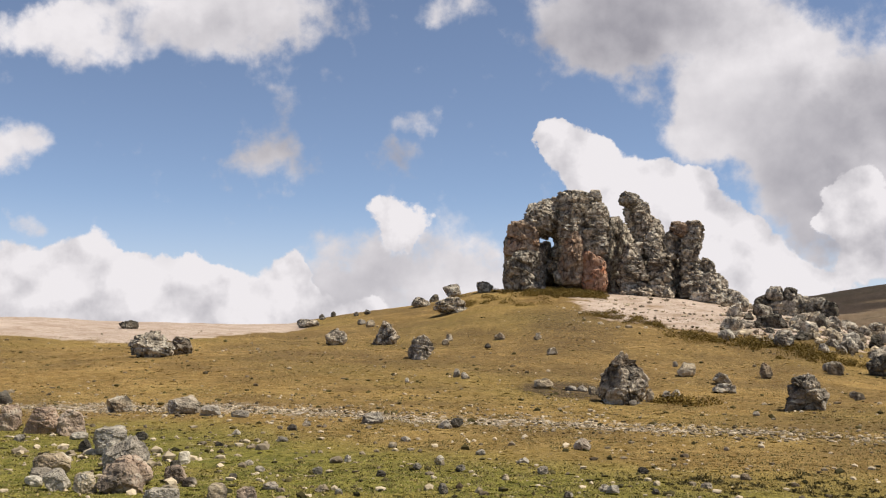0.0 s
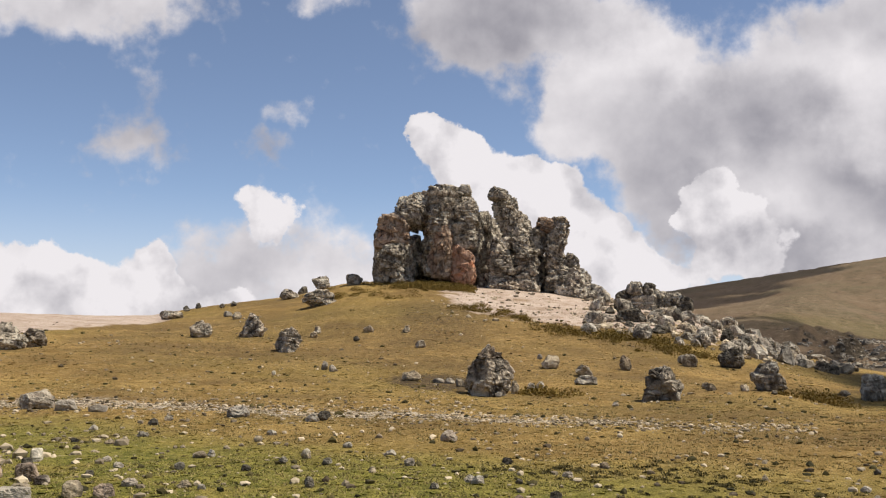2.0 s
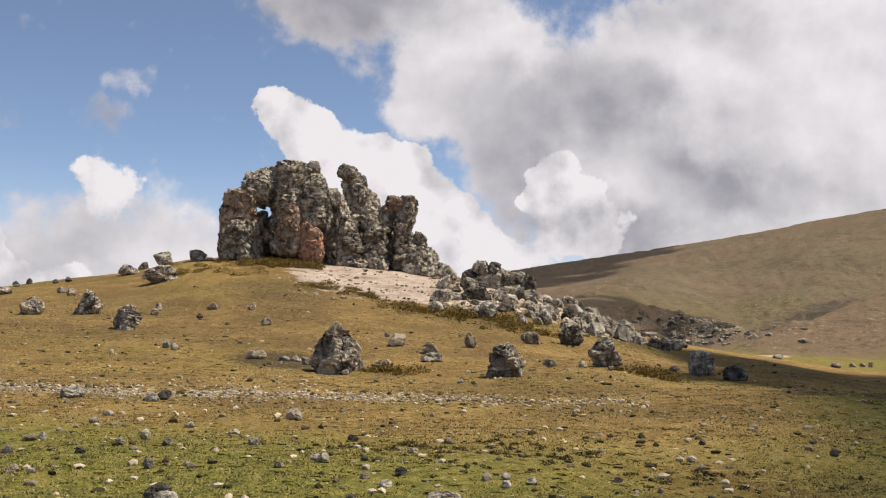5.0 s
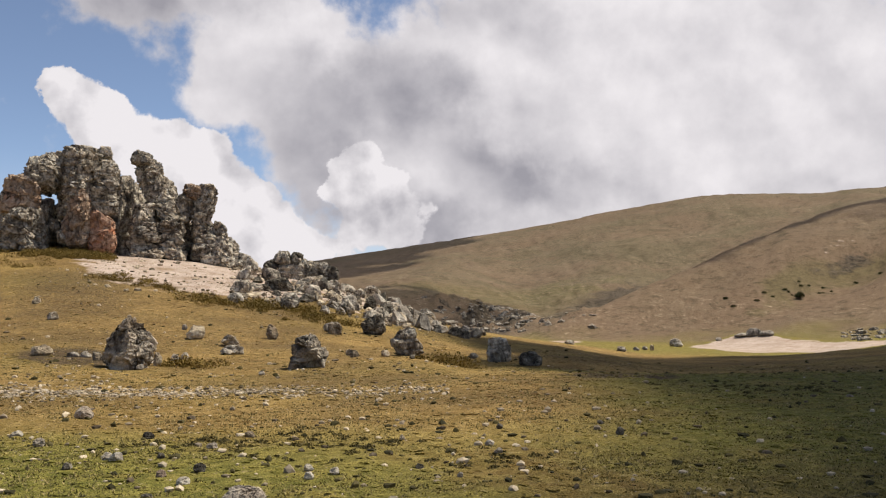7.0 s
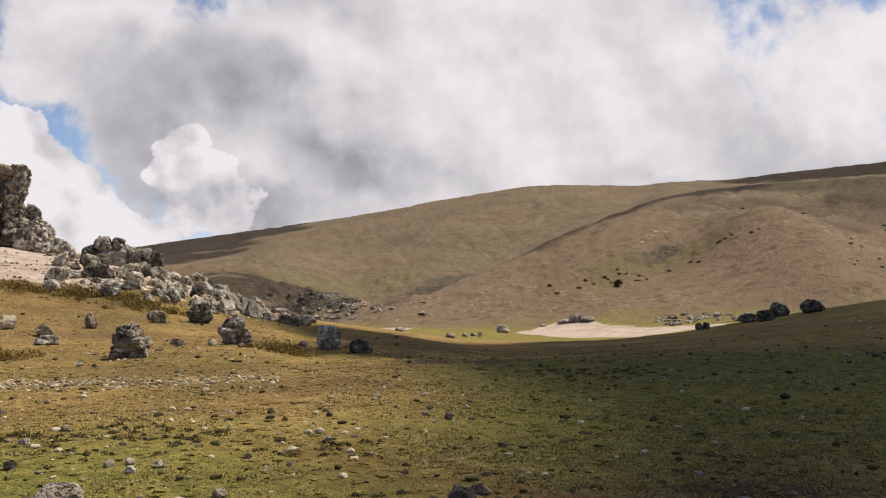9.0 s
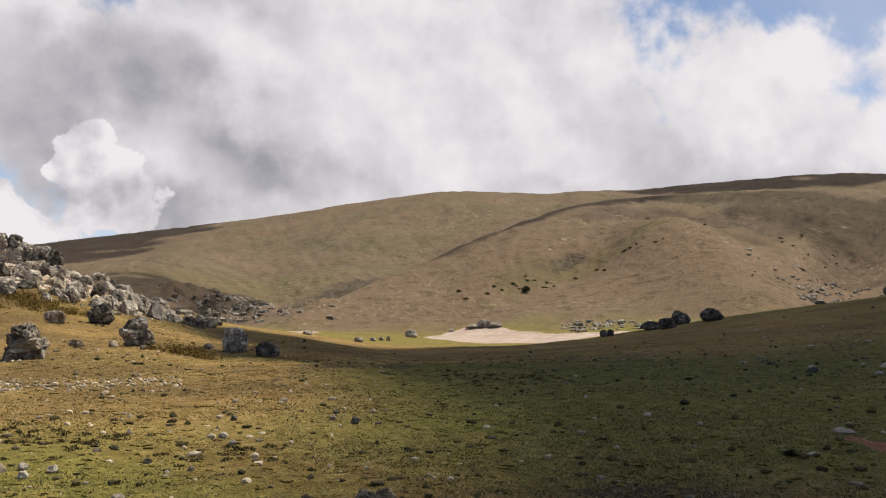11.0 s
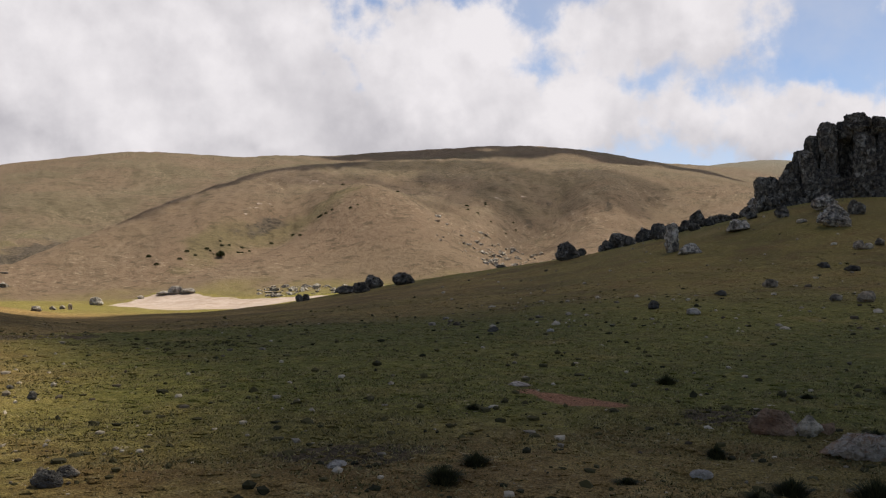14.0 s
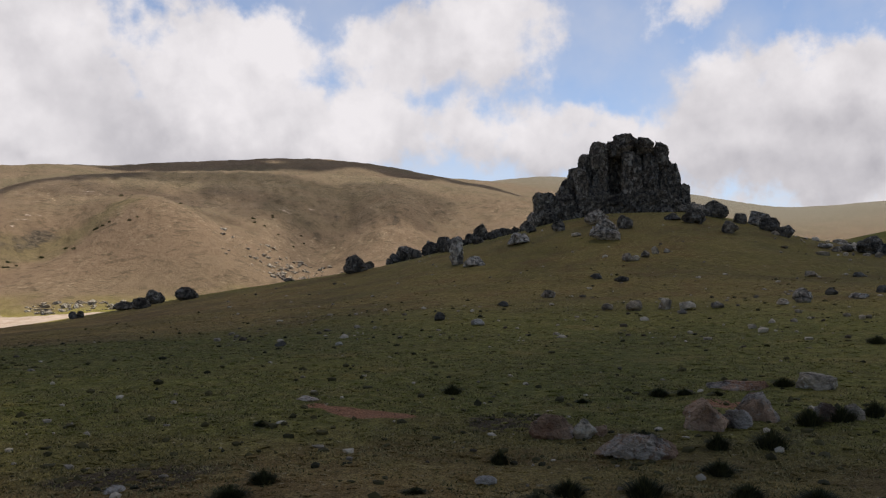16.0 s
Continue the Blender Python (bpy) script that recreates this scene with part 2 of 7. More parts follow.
def curve(xs, ys, at):
    """A monotone cubic through the knots."""
    xs, ys = np.asarray(xs, float), np.asarray(ys, float)
    h, d = np.diff(xs), np.diff(ys) / np.diff(xs)
    m = np.zeros(len(xs))
    m[0], m[-1] = d[0], d[-1]
    same = d[:-1] * d[1:] > 0
    wa, wb = 2 * h[1:] + h[:-1], h[1:] + 2 * h[:-1]
    m[1:-1] = np.where(same, (wa + wb) / np.where(same, wa / np.where(d[:-1] == 0, 1, d[:-1]) + wb / np.where(d[1:] == 0, 1, d[1:]), 1), 0)
    k = np.clip(np.searchsorted(xs, at) - 1, 0, len(xs) - 2)
    t = (np.clip(at, xs[0], xs[-1]) - xs[k]) / h[k]
    return ys[k] * (1 + 2 * t) * (1 - t) ** 2 + m[k] * h[k] * t * (1 - t) ** 2 + ys[k + 1] * t * t * (3 - 2 * t) + m[k + 1] * h[k] * t * t * (t - 1)


# ---- the lie of the land: rows of bearing, distance, height above the standing point ----
FOOT_SLOPE = [(-180, 40, 0), (-60, 40, 0.6), (-23, 42, 0.75), (-15, 45, 1.0), (-5, 50, 1.5), (0, 42, 0.95), (6, 34, 0.4), (12, 26, 0.0),
              (21.7, 28, -0.1), (27.6, 34, -0.05), (33, 36, -0.5), (35, 34, -0.5), (44, 45, -1.4), (52, 45, -1.1), (60, 45, -0.7),
              (70, 42, 0.0), (80, 45, 0.6), (86, 45, 0.8), (96, 45, 0.8), (140, 40, 0.6), (180, 40, 0)]
NEAR_CREST = [(-180, 110, 2), (-60, 90, 4), (-23, 85, 3.66), (-15.6, 85, 3.2), (-7.8, 85, 3.05), (-5.8, 85, 3.5), (-2.9, 85, 4.15), (0.75, 85, 4.9),
              (4, 86, 6.2), (7.4, 87, 6.4), (10.3, 86, 6.0), (15, 84, 5.3), (18.4, 82, 4.5), (22.8, 78, 3.3), (24.5, 76, 2.5), (26, 75, 1.86),
              (27.8, 75, 0.95), (31, 76, -0.4), (34, 78, -1.1), (37, 85, -1.9), (42, 90, -3.0)]
NEAR_CREST += [(48, 95, -3.3), (55, 95, -2.1), (60.3, 95, -0.55), (66, 93, 0.97), (70.4, 92, 2.1), (75.7, 92, 4.0), (79, 92, 5.3), (82.4, 92, 6.6),
               (85.6, 92, 7.2), (88.8, 92, 7.1), (92, 92, 6.4), (95.5, 92, 4.8), (99.7, 92, 3.77), (120, 95, 3), (180, 110, 2)]
VALLEY = [(-180, 200, -4), (-23, 190, -4), (5, 190, -5), (22, 190, -5), (30, 190, -3.9), (34, 190, -5.3), (40, 190, -5.7), (44.5, 180, -6.2), (50, 165, -6.0),
          (56, 168, -4.6), (62, 170, -4.5), (75, 170, -3), (86, 170, 0), (100, 180, 1), (140, 190, -2), (180, 200, -4)]
FRONT_HILL = [(-180, 330, -6), (-23, 330, -8), (10, 330, -6), (22, 280, 2.5), (28, 260, 1.0), (32, 240, -1.5), (36, 208, -2.3), (39.8, 238, 3.7), (44.3, 275, 11.9),
              (47.4, 305, 20.2), (50.6, 340, 29.5), (55.5, 390, 40.5), (63.9, 420, 45.4), (70.4, 420, 43.3), (76.7, 420, 39.4), (80.9, 400, 31.4),
              (86, 380, 18), (92, 380, 10), (100, 380, 8), (140, 350, 0), (180, 330, -6)]
SADDLE = [(-180, 480, -8), (-23, 480, -10), (10, 470, -2), (22, 430, 13), (28, 370, 8), (32, 310, 3), (34, 285, 0), (36, 262, -3.5), (39.8, 285, -2.0), (44.3, 325, 5.5), (47.4, 355, 14), (50.6, 390, 24.5),
          (55.5, 445, 37), (63.9, 475, 42.5), (70.4, 480, 41), (76.7, 490, 38), (80.9, 490, 29), (92, 520, 10), (100, 520, 12), (180, 480, -8)]
BACK_RIDGE = [(-180, 650, 0), (-23, 650, -6), (5, 650, 0), (15, 650, 18), (22, 650, 30.0), (28, 650, 40.2), (34.3, 650, 51.0), (40.4, 650, 62.3), (45.5, 650, 70.2), (50.5, 660, 70.8),
              (53.5, 670, 75), (56, 680, 76.5), (60.5, 690, 81.5), (67, 690, 85), (69.8, 690, 82.5), (73.6, 690, 75.4), (77.9, 680, 65), (81.7, 660, 49), (86, 650, 30),
              (92, 650, 18), (100, 650, 18), (140, 650, 20), (180, 650, 0)]
FAR_HILLS = [(-180, 1400, 12), (-23, 1400, 6), (10, 1400, 6), (20, 1400, 20), (40, 1400, 60), (70, 1400, 110), (75, 1400, 112), (78.1, 1400, 122), (81.7, 1400, 133), (85, 1400, 124),
             (89.3, 1400, 111), (95, 1400, 88), (99.8, 1400, 94), (120, 1400, 100), (150, 1400, 40), (180, 1400, 12)]
FARTHEST = [(-180, 2600, -20), (180, 2600, -20)]
LINES = [FOOT_SLOPE, NEAR_CREST, VALLEY, FRONT_HILL, SADDLE, BACK_RIDGE, FAR_HILLS, FARTHEST]

AZ = np.concatenate([np.arange(-180, -28, 2.0), np.arange(-28, 104, 0.2), np.arange(104, 180.1, 2.0)])
RING = np.concatenate([[0.0], np.geomspace(1.2, 6, 24)[:-1], np.geomspace(6, 130, 300)[:-1], np.geomspace(130, 760, 170)[:-1], np.geomspace(760, 2600, 30)])


def build_heights():
    knots_r = np.array([curve(*np.array(line).T[[0, 1]], AZ) for line in LINES])
    knots_z = np.array([curve(*np.array(line).T[[0, 2]], AZ) for line in LINES])
    z = np.zeros((len(AZ), len(RING)))
    for i in range(len(AZ)):
        z[i] = curve([0, 9, 18, *knots_r[:, i]], [0, 0, 0.0, *knots_z[:, i]], RING)
    # the slope behind the front hill runs on evenly across the mouth of the gorge
    bell = np.exp(-0.5 * (np.arange(-30, 31) / 12.0) ** 2)
    even = np.apply_along_axis(lambda column: np.convolve(np.pad(column, 30, "edge"), bell / bell.sum(), "valid"), 0, z)
    blend = smooth(255, 300, RING)[None] * (smooth(26, 31, AZ) * (1 - smooth(42, 47, AZ)))[:, None]
    z = z * (1 - blend) + even * blend
    a = np.radians(AZ)[:, None]
    x, y = np.sin(a) * RING, np.cos(a) * RING
    p = np.stack([x.ravel(), y.ravel(), 0 * x.ravel()], -1)
    r = np.hypot(p[:, 0], p[:, 1])
    low = (fbm(p / 7.0, 4, 3) - 0.5) * 0.5 * smooth(8, 40, r)
    clod = (fbm(p / 0.55, 3, 8) - 0.5) * 0.10 * smooth(2, 7, r) * (1 - smooth(60, 130, r))
    hill = smooth(185, 330, r)
    gully = (fbm(p / 90.0, 5, 11, 0.45) - 0.5) * 4.5 * hill + (1 - np.abs(2 * fbm(p / 60.0, 4, 14) - 1)) * 0.8 * hill
    rill = np.abs(fbm(p / 21.0 + 0.6 * fbm(p / 50.0, 2, 19)[:, None], 4, 15) - 0.5)
    gully = gully - 0.9 * smooth(0.05, 0.0, rill) * hill * (1 - smooth(340, 460, r)) + (fbm(p / 3.0, 3, 16) - 0.5) * 0.7 * hill
    down = np.stack([np.degrees(np.arctan2(p[:, 0], p[:, 1])) * 0.55 + 2.0 * fbm(p / 60.0, 2, 23), r / 90.0, 0 * r], -1)
    gully = gully - 0.5 * smooth(0.09, 0.0, np.abs(fbm(down, 4, 24) - 0.5)) * hill
    crag = np.maximum(0, fbm(p / 9.0, 4, 21, 0.6) - 0.55) * 15.0 * smooth(200, 218, r) * (1 - smooth(250, 300, r)) * np.exp(-((np.degrees(np.arctan2(p[:, 0], p[:, 1])) - 33) / 5.0) ** 2)
    z = z + (low + clod + gully - 1.4 * hill + crag).reshape(z.shape)
    # spurs and gullies on the front hill: bearing and distance of both ends, half width, rise
    for b1, d1, b2, d2, half, rise in ((56.5, 315, 62.0, 212, 18, 13.0), (62.0, 225, 65.5, 192, 14, 4.5), (56.5, 290, 46.8, 205, 9, -7.0), (70.0, 345, 66.5, 205, 13, -12.0),
                                       (73.0, 370, 70.0, 225, 15, 5.0), (76.0, 360, 74.0, 230, 12, -5.0), (50.0, 300, 44.0, 228, 6, -1.6), (46.0, 360, 36.5, 225, 9, -5.0),
                                       (30.0, 520, 27.5, 262, 26, 6.0), (35.0, 520, 33.5, 285, 22, -2.0), (40.5, 560, 38.0, 330, 24, 5.0)):
        p1, p2 = (np.array([math.sin(radians(b)) * d, math.cos(radians(b)) * d]) for b, d in ((b1, d1), (b2, d2)))
        along = np.clip(((x - p1[0]) * (p2 - p1)[0] + (y - p1[1]) * (p2 - p1)[1]) / ((p2 - p1) ** 2).sum(), 0, 1)
        off = np.hypot(x - p1[0] - along * (p2 - p1)[0], y - p1[1] - along * (p2 - p1)[1])
        off = off * (1 + 0.5 * (fbm(p / 30.0, 3, 41).reshape(x.shape) - 0.5))
        z = z + rise * smooth(0.0, 0.55, along) * np.exp(-(off / half) ** 2) * hill.reshape(x.shape) ** 0.5
    # a low stony mound beyond the right-hand meadow
    bump = np.exp(-((x - math.sin(radians(101)) * 140) ** 2 + (y - math.cos(radians(101)) * 140) ** 2) / 14.0 ** 2)
    return x, y, z + 5.2 * bump


GX, GY, GZ = build_heights()


def ground_many(x, y):
    az, r = np.degrees(np.arctan2(x, y)), np.hypot(x, y)
    i = np.clip(np.searchsorted(AZ, az) - 1, 0, len(AZ) - 2)
    j = np.clip(np.searchsorted(RING, r) - 1, 0, len(RING) - 2)
    s, t = (az - AZ[i]) / (AZ[i + 1] - AZ[i]), (r - RING[j]) / (RING[j + 1] - RING[j])
    return (GZ[i, j] * (1 - t) + GZ[i, j + 1] * t) * (1 - s) + (GZ[i + 1, j] * (1 - t) + GZ[i + 1, j + 1] * t) * s


def ground(x, y):
    """Height of the land at a place."""
    az, r = math.degrees(math.atan2(x, y)), math.hypot(x, y)
    i = int(np.clip(np.searchsorted(AZ, az) - 1, 0, len(AZ) - 2))
    j = int(np.clip(np.searchsorted(RING, r) - 1, 0, len(RING) - 2))
    s, t = (az - AZ[i]) / (AZ[i + 1] - AZ[i]), (r - RING[j]) / (RING[j + 1] - RING[j])
    return float((GZ[i, j] * (1 - t) + GZ[i, j + 1] * t) * (1 - s) + (GZ[i + 1, j] * (1 - t) + GZ[i + 1, j + 1] * t) * s)


# ---- materials ----
def material(name):
    m = bpy.data.materials.new(name)
    m.use_nodes = True
    n = Nodes(m.node_tree)
    return m, n


def finish(n, colour, rough=0.9, bump=None, strength=0.4, distance=0.05, spec=0.25):
    node = n.tree.nodes.new("ShaderNodeBsdfPrincipled")
    n.put(node.inputs["Base Color"], colour)
    n.put(node.inputs["Roughness"], rough)
    n.put(node.inputs["Specular IOR Level"], spec)
    if bump is not None:
        b = n.tree.nodes.new("ShaderNodeBump")
        n.put(b.inputs["Strength"], strength), n.put(b.inputs["Distance"], distance), n.put(b.inputs["Height"], bump)
        n.put(node.inputs["Normal"], b.outputs[0])
    n.add("ShaderNodeOutputMaterial", node.outputs[0])


def ground_material():
    m, n = material("meadow_and_soil")
    where = n.add("ShaderNodeNewGeometry")
    parts = n.add("ShaderNodeSeparateColor", n.add("ShaderNodeAttribute", attribute="cover"))
    sand, lush, brown = (parts.node.outputs[i] for i in range(3))
    second = n.add("ShaderNodeSeparateColor", n.add("ShaderNodeAttribute", attribute="cover_two"))
    gravel, hill, scar = (second.node.outputs[i] for i in range(3))
    third = n.add("ShaderNodeSeparateColor", n.add("ShaderNodeAttribute", attribute="cover_three"))
    fresh, red, heath = (third.node.outputs[i] for i in range(3))

    def broken(mask, by, amount, lo, hi):
        return n.ramp(n.math("MULTIPLY_ADD", n.math("SUBTRACT", by, 0.5), amount, mask), lo, hi)

    wide = n.noise(where, 0.05, 4.0, 0.6)
    patch = n.noise(where, 0.45, 6.0, 0.66)
    tuft = n.noise(where, 3.6, 6.0, 0.68)
    clump = n.noise(where, 11.0, 4.0, 0.65)
    blade = n.noise(where, 45.0, 3.0, 0.7)
    dry = n.mix(n.ramp(patch, 0.35, 0.66), (0.222, 0.140, 0.050), (0.360, 0.240, 0.092))
    dry = n.mix(n.math("MULTIPLY", n.ramp(wide, 0.42, 0.66), 0.7), dry, (0.215, 0.168, 0.048))
    dry = n.mix(n.math("MULTIPLY", n.ramp(tuft, 0.46, 0.70), 0.65), dry, (0.47, 0.345, 0.150))
    dry = n.mix(n.math("MULTIPLY", n.ramp(n.noise(where, 0.16, 5.0, 0.65), 0.43, 0.64), 0.7), dry, (0.160, 0.106, 0.048))
    green = n.mix(n.ramp(tuft, 0.35, 0.68), (0.128, 0.130, 0.029), (0.265, 0.238, 0.062))
    green = n.mix(n.math("MULTIPLY", n.ramp(patch, 0.48, 0.72), 0.75), green, (0.285, 0.210, 0.068))
    turf = n.mix(broken(lush, patch, 0.9, 0.25, 0.75), dry, green)
    # the far slopes: bunch grass, greener hollows, reddish earth
    hue = n.noise(where, 0.020, 6.0, 0.64, warp=0.6)
    speck = n.noise(where, 0.30, 6.0, 0.72)
    grain = n.noise(where, 1.3, 4.0, 0.7)
    place = n.add("ShaderNodeSeparateXYZ", where)
    east, north = place.node.outputs[0], place.node.outputs[1]
    far_off = n.add("ShaderNodeVectorMath", where, operation="LENGTH", out=1)
    bend = n.math("MULTIPLY", n.math("SUBTRACT", hue, 0.5), 6.0)
    # rills run down the slopes towards the valley
    fall = n.add("ShaderNodeCombineXYZ", n.math("MULTIPLY_ADD", n.math("ARCTAN2", east, north), 42.0, bend), n.math("MULTIPLY", far_off, 0.020), 0.0)
    rill = n.noise(fall, 1.0, 5.0, 0.66, warp=0.5)
    slope = n.mix(n.ramp(hue, 0.38, 0.62), (0.208, 0.153, 0.110), (0.176, 0.144, 0.098))
    slope = n.mix(n.math("MULTIPLY", n.ramp(rill, 0.52, 0.64), 0.42), slope, (0.092, 0.084, 0.052))
    slope = n.mix(n.math("MULTIPLY", n.ramp(rill, 0.47, 0.36), 0.28), slope, (0.265, 0.205, 0.155))
    slope = n.mix(n.math("MULTIPLY", n.ramp(n.noise(where, 0.011, 5.0, 0.6), 0.48, 0.64), 0.5), slope, (0.200, 0.140, 0.100))
    slope = n.mix(n.math("MULTIPLY", broken(heath, hue, 1.2, 0.3, 0.95), 0.62), slope, (0.222, 0.156, 0.110))
    slope = n.mix(n.math("MULTIPLY", broken(fresh, speck, 1.4, 0.25, 1.1), 0.6), slope, (0.158, 0.140, 0.068))
    slope = n.mix(n.math("MULTIPLY", n.ramp(speck, 0.50, 0.68), 0.70), slope, (0.075, 0.062, 0.040))
    slope = n.mix(n.math("MULTIPLY", n.ramp(grain, 0.53, 0.70), 0.6), slope, (0.060, 0.050, 0.030))
    slope = n.mix(n.math("MULTIPLY", n.math("MULTIPLY", n.ramp(n.noise(where, 0.75, 5.0, 0.75), 0.55, 0.64), n.ramp(n.noise(where, 0.035, 4.0, 0.6), 0.44, 0.60)), 0.85), slope, (0.40, 0.32, 0.24))
    slope = n.mix(1.0, slope, (0.93, 0.92, 0.90), "MULTIPLY")
    # distance haze is mixed into the colour of the farthest hills
    haze_span = far_off
    slope = n.mix(n.ramp(haze_span, 720.0, 1150.0), slope, (0.185, 0.170, 0.140))
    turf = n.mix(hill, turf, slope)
    turf = n.mix(n.math("MULTIPLY", broken(scar, speck, 1.1, 0.35, 0.7), 0.9), turf, n.mix(n.ramp(grain, 0.4, 0.65), (0.045, 0.038, 0.030), (0.165, 0.135, 0.105)))
    turf = n.mix(broken(red, tuft, 0.5, 0.30, 0.55), turf, (0.40, 0.190, 0.105))
    earth = n.mix(n.ramp(tuft, 0.3, 0.7), (0.060, 0.045, 0.028), (0.150, 0.105, 0.060))
    turf = n.mix(broken(brown, clump, 1.2, 0.35, 0.8), turf, earth)
    near = n.math("SUBTRACT", 1.0, hill)
    turf = n.mix(1.0, turf, n.mix(n.ramp(blade, 0.28, 0.74), (0.48, 0.47, 0.43), (1.58, 1.53, 1.40)), "MULTIPLY")
    turf = n.mix(n.math("MULTIPLY", n.math("MULTIPLY", n.ramp(clump, 0.57, 0.70), 0.72), near), turf, (0.046, 0.042, 0.016))
    turf = n.mix(n.math("MULTIPLY", n.math("MULTIPLY", n.ramp(n.noise(where, 8.0, 5.0, 0.75), 0.60, 0.68), 0.8), near), turf, (0.50, 0.40, 0.22))
    pale = n.mix(n.ramp(patch, 0.3, 0.7), (0.435, 0.335, 0.265), (0.63, 0.520, 0.435))
    pale = n.mix(n.math("MULTIPLY", n.ramp(tuft, 0.46, 0.70), 0.65), pale, (0.36, 0.245, 0.17))
    pale = n.mix(n.math("MULTIPLY", n.ramp(n.noise(where, 0.9, 5.0, 0.7, warp=0.8), 0.50, 0.64), 0.6), pale, (0.30, 0.20, 0.13))
    turf = n.mix(broken(sand, patch, 1.9, 0.34, 0.62), turf, pale)
    grit = n.mix(n.ramp(n.noise(where, 9.0, 3.0, 0.7), 0.42, 0.6), (0.19, 0.145, 0.09), (0.56, 0.49, 0.40))
    turf = n.mix(broken(gravel, tuft, 2.2, 0.55, 1.0), turf, grit)
    rise = n.math("ADD", n.math("MULTIPLY", blade, 0.25), n.math("MULTIPLY_ADD", clump, 0.5, tuft))
    rise = n.math("MULTIPLY_ADD", n.math("MULTIPLY", n.math("MULTIPLY_ADD", rill, -0.4, speck), hill), 7.0, rise)
    finish(n, turf, 0.95, rise, 0.9, 0.10, 0.10)
    return m


def cracks_bend(n, where):
    node = n.tree.nodes.new("ShaderNodeTexNoise")
    n.put(node.inputs["Vector"], where), n.put(node.inputs["Scale"], 1.3), n.put(node.inputs["Detail"], 4.0)
    return node.outputs[1]


def rock_material(name, low, high, stain, stain_amount=0.35, lichen=0.5, relief=0.34, joint=0.95, crack=0.7):
    m, n = material(name)
    where = n.add("ShaderNodeNewGeometry")
    info = n.tree.nodes.new("ShaderNodeObjectInfo")
    rnd = info.outputs["Random"]
    where = n.vec("ADD", where, n.vec("MULTIPLY", (31.0, 17.0, 9.0), n.add("ShaderNodeCombineXYZ", rnd, rnd, rnd)))
    big = n.noise(where, 0.7, 5.0, 0.6)
    mid = n.noise(where, 3.2, 6.0, 0.65)
    small = n.noise(where, 15.0, 5.0, 0.7)
    colour = n.mix(n.ramp(mid, 0.32, 0.68), low, high)
    colour = n.mix(n.math("MULTIPLY", n.ramp(big, 0.48, 0.70), stain_amount), colour, stain)
    crust = n.ramp(n.math("MULTIPLY_ADD", n.math("SUBTRACT", small, 0.5), 0.5, n.noise(where, 1.9, 4.0, 0.6, warp=0.5)), 0.54, 0.64)
    colour = n.mix(n.math("MULTIPLY", crust, lichen), colour, (0.62, 0.57, 0.47))
    cracks = n.tree.nodes.new("ShaderNodeTexVoronoi")
    cracks.feature = "DISTANCE_TO_EDGE"
    wavy = n.vec("MULTIPLY_ADD", where, (1.0, 1.0, 1.7), n.vec("MULTIPLY", cracks_bend(n, where), (0.9, 0.9, 0.9)))
    n.put(cracks.inputs["Vector"], wavy), n.put(cracks.inputs["Scale"], joint)
    split = n.math("MULTIPLY", n.ramp(cracks.outputs["Distance"], 0.06, 0.0), n.ramp(big, 0.38, 0.62))
    black = n.ramp(n.noise(n.vec("MULTIPLY", where, (1.0, 1.0, 0.35)), 2.3, 5.0, 0.65), 0.50, 0.64)
    colour = n.mix(n.math("MULTIPLY", black, 0.72), colour, (0.028, 0.026, 0.024))
    colour = n.mix(n.math("MULTIPLY", n.ramp(small, 0.54, 0.70), 0.30), colour, (0.035, 0.031, 0.026))
    tone = n.math("MULTIPLY_ADD", rnd, 0.45, 0.88)
    colour = n.mix(1.0, colour, n.add("ShaderNodeCombineXYZ", tone, tone, tone), "MULTIPLY")
    layers = n.noise(n.vec("MULTIPLY", where, (0.5, 0.5, 3.2)), 1.6, 4.0, 0.6)
    colour = n.mix(n.math("MULTIPLY", split, crack), colour, (0.030, 0.026, 0.022))
    rise = n.math("ADD", n.math("MULTIPLY_ADD", small, 0.35, mid), n.math("MULTIPLY", layers, 0.6))
    rise = n.math("MULTIPLY_ADD", split, -crack, rise)
    finish(n, colour, 0.92, rise, 1.0, relief, 0.15)
    return m


def plant_material(name, a, b, scale=2.0):
    m, n = material(name)
    where = n.add("ShaderNodeNewGeometry")
    rnd = where.node.outputs["Random Per Island"]
    mixed = n.math("MULTIPLY_ADD", n.noise(where, scale, 3.0), 0.6, n.math("MULTIPLY", rnd, 0.5))
    finish(n, n.mix(n.ramp(mixed, 0.25, 0.8), a, b), 0.85, spec=0.15)
    return m


MEADOW = ground_material()
GREY_ROCK = rock_material("lichen_grey_rock", (0.105, 0.090, 0.070), (0.580, 0.500, 0.390), (0.26, 0.165, 0.095), 0.32, 0.85, 0.14)
OCHRE_ROCK = rock_material("ochre_rock_face", (0.20, 0.140, 0.095), (0.44, 0.330, 0.235), (0.42, 0.235, 0.135), 0.6, 0.35, 0.10)
RUST_ROCK = rock_material("rust_red_rock_face", (0.27, 0.150, 0.095), (0.47, 0.290, 0.195), (0.45, 0.180, 0.090), 0.9, 0.2, 0.10)
# darkened to put the knoll's cloud shade into its colour; also plain dark blocks
DARK_SHADED_ROCK = rock_material("dark_weathered_shaded_rock", (0.026, 0.022, 0.018), (0.190, 0.165, 0.125), (0.07, 0.048, 0.034), 0.3, 0.35, 0.14)
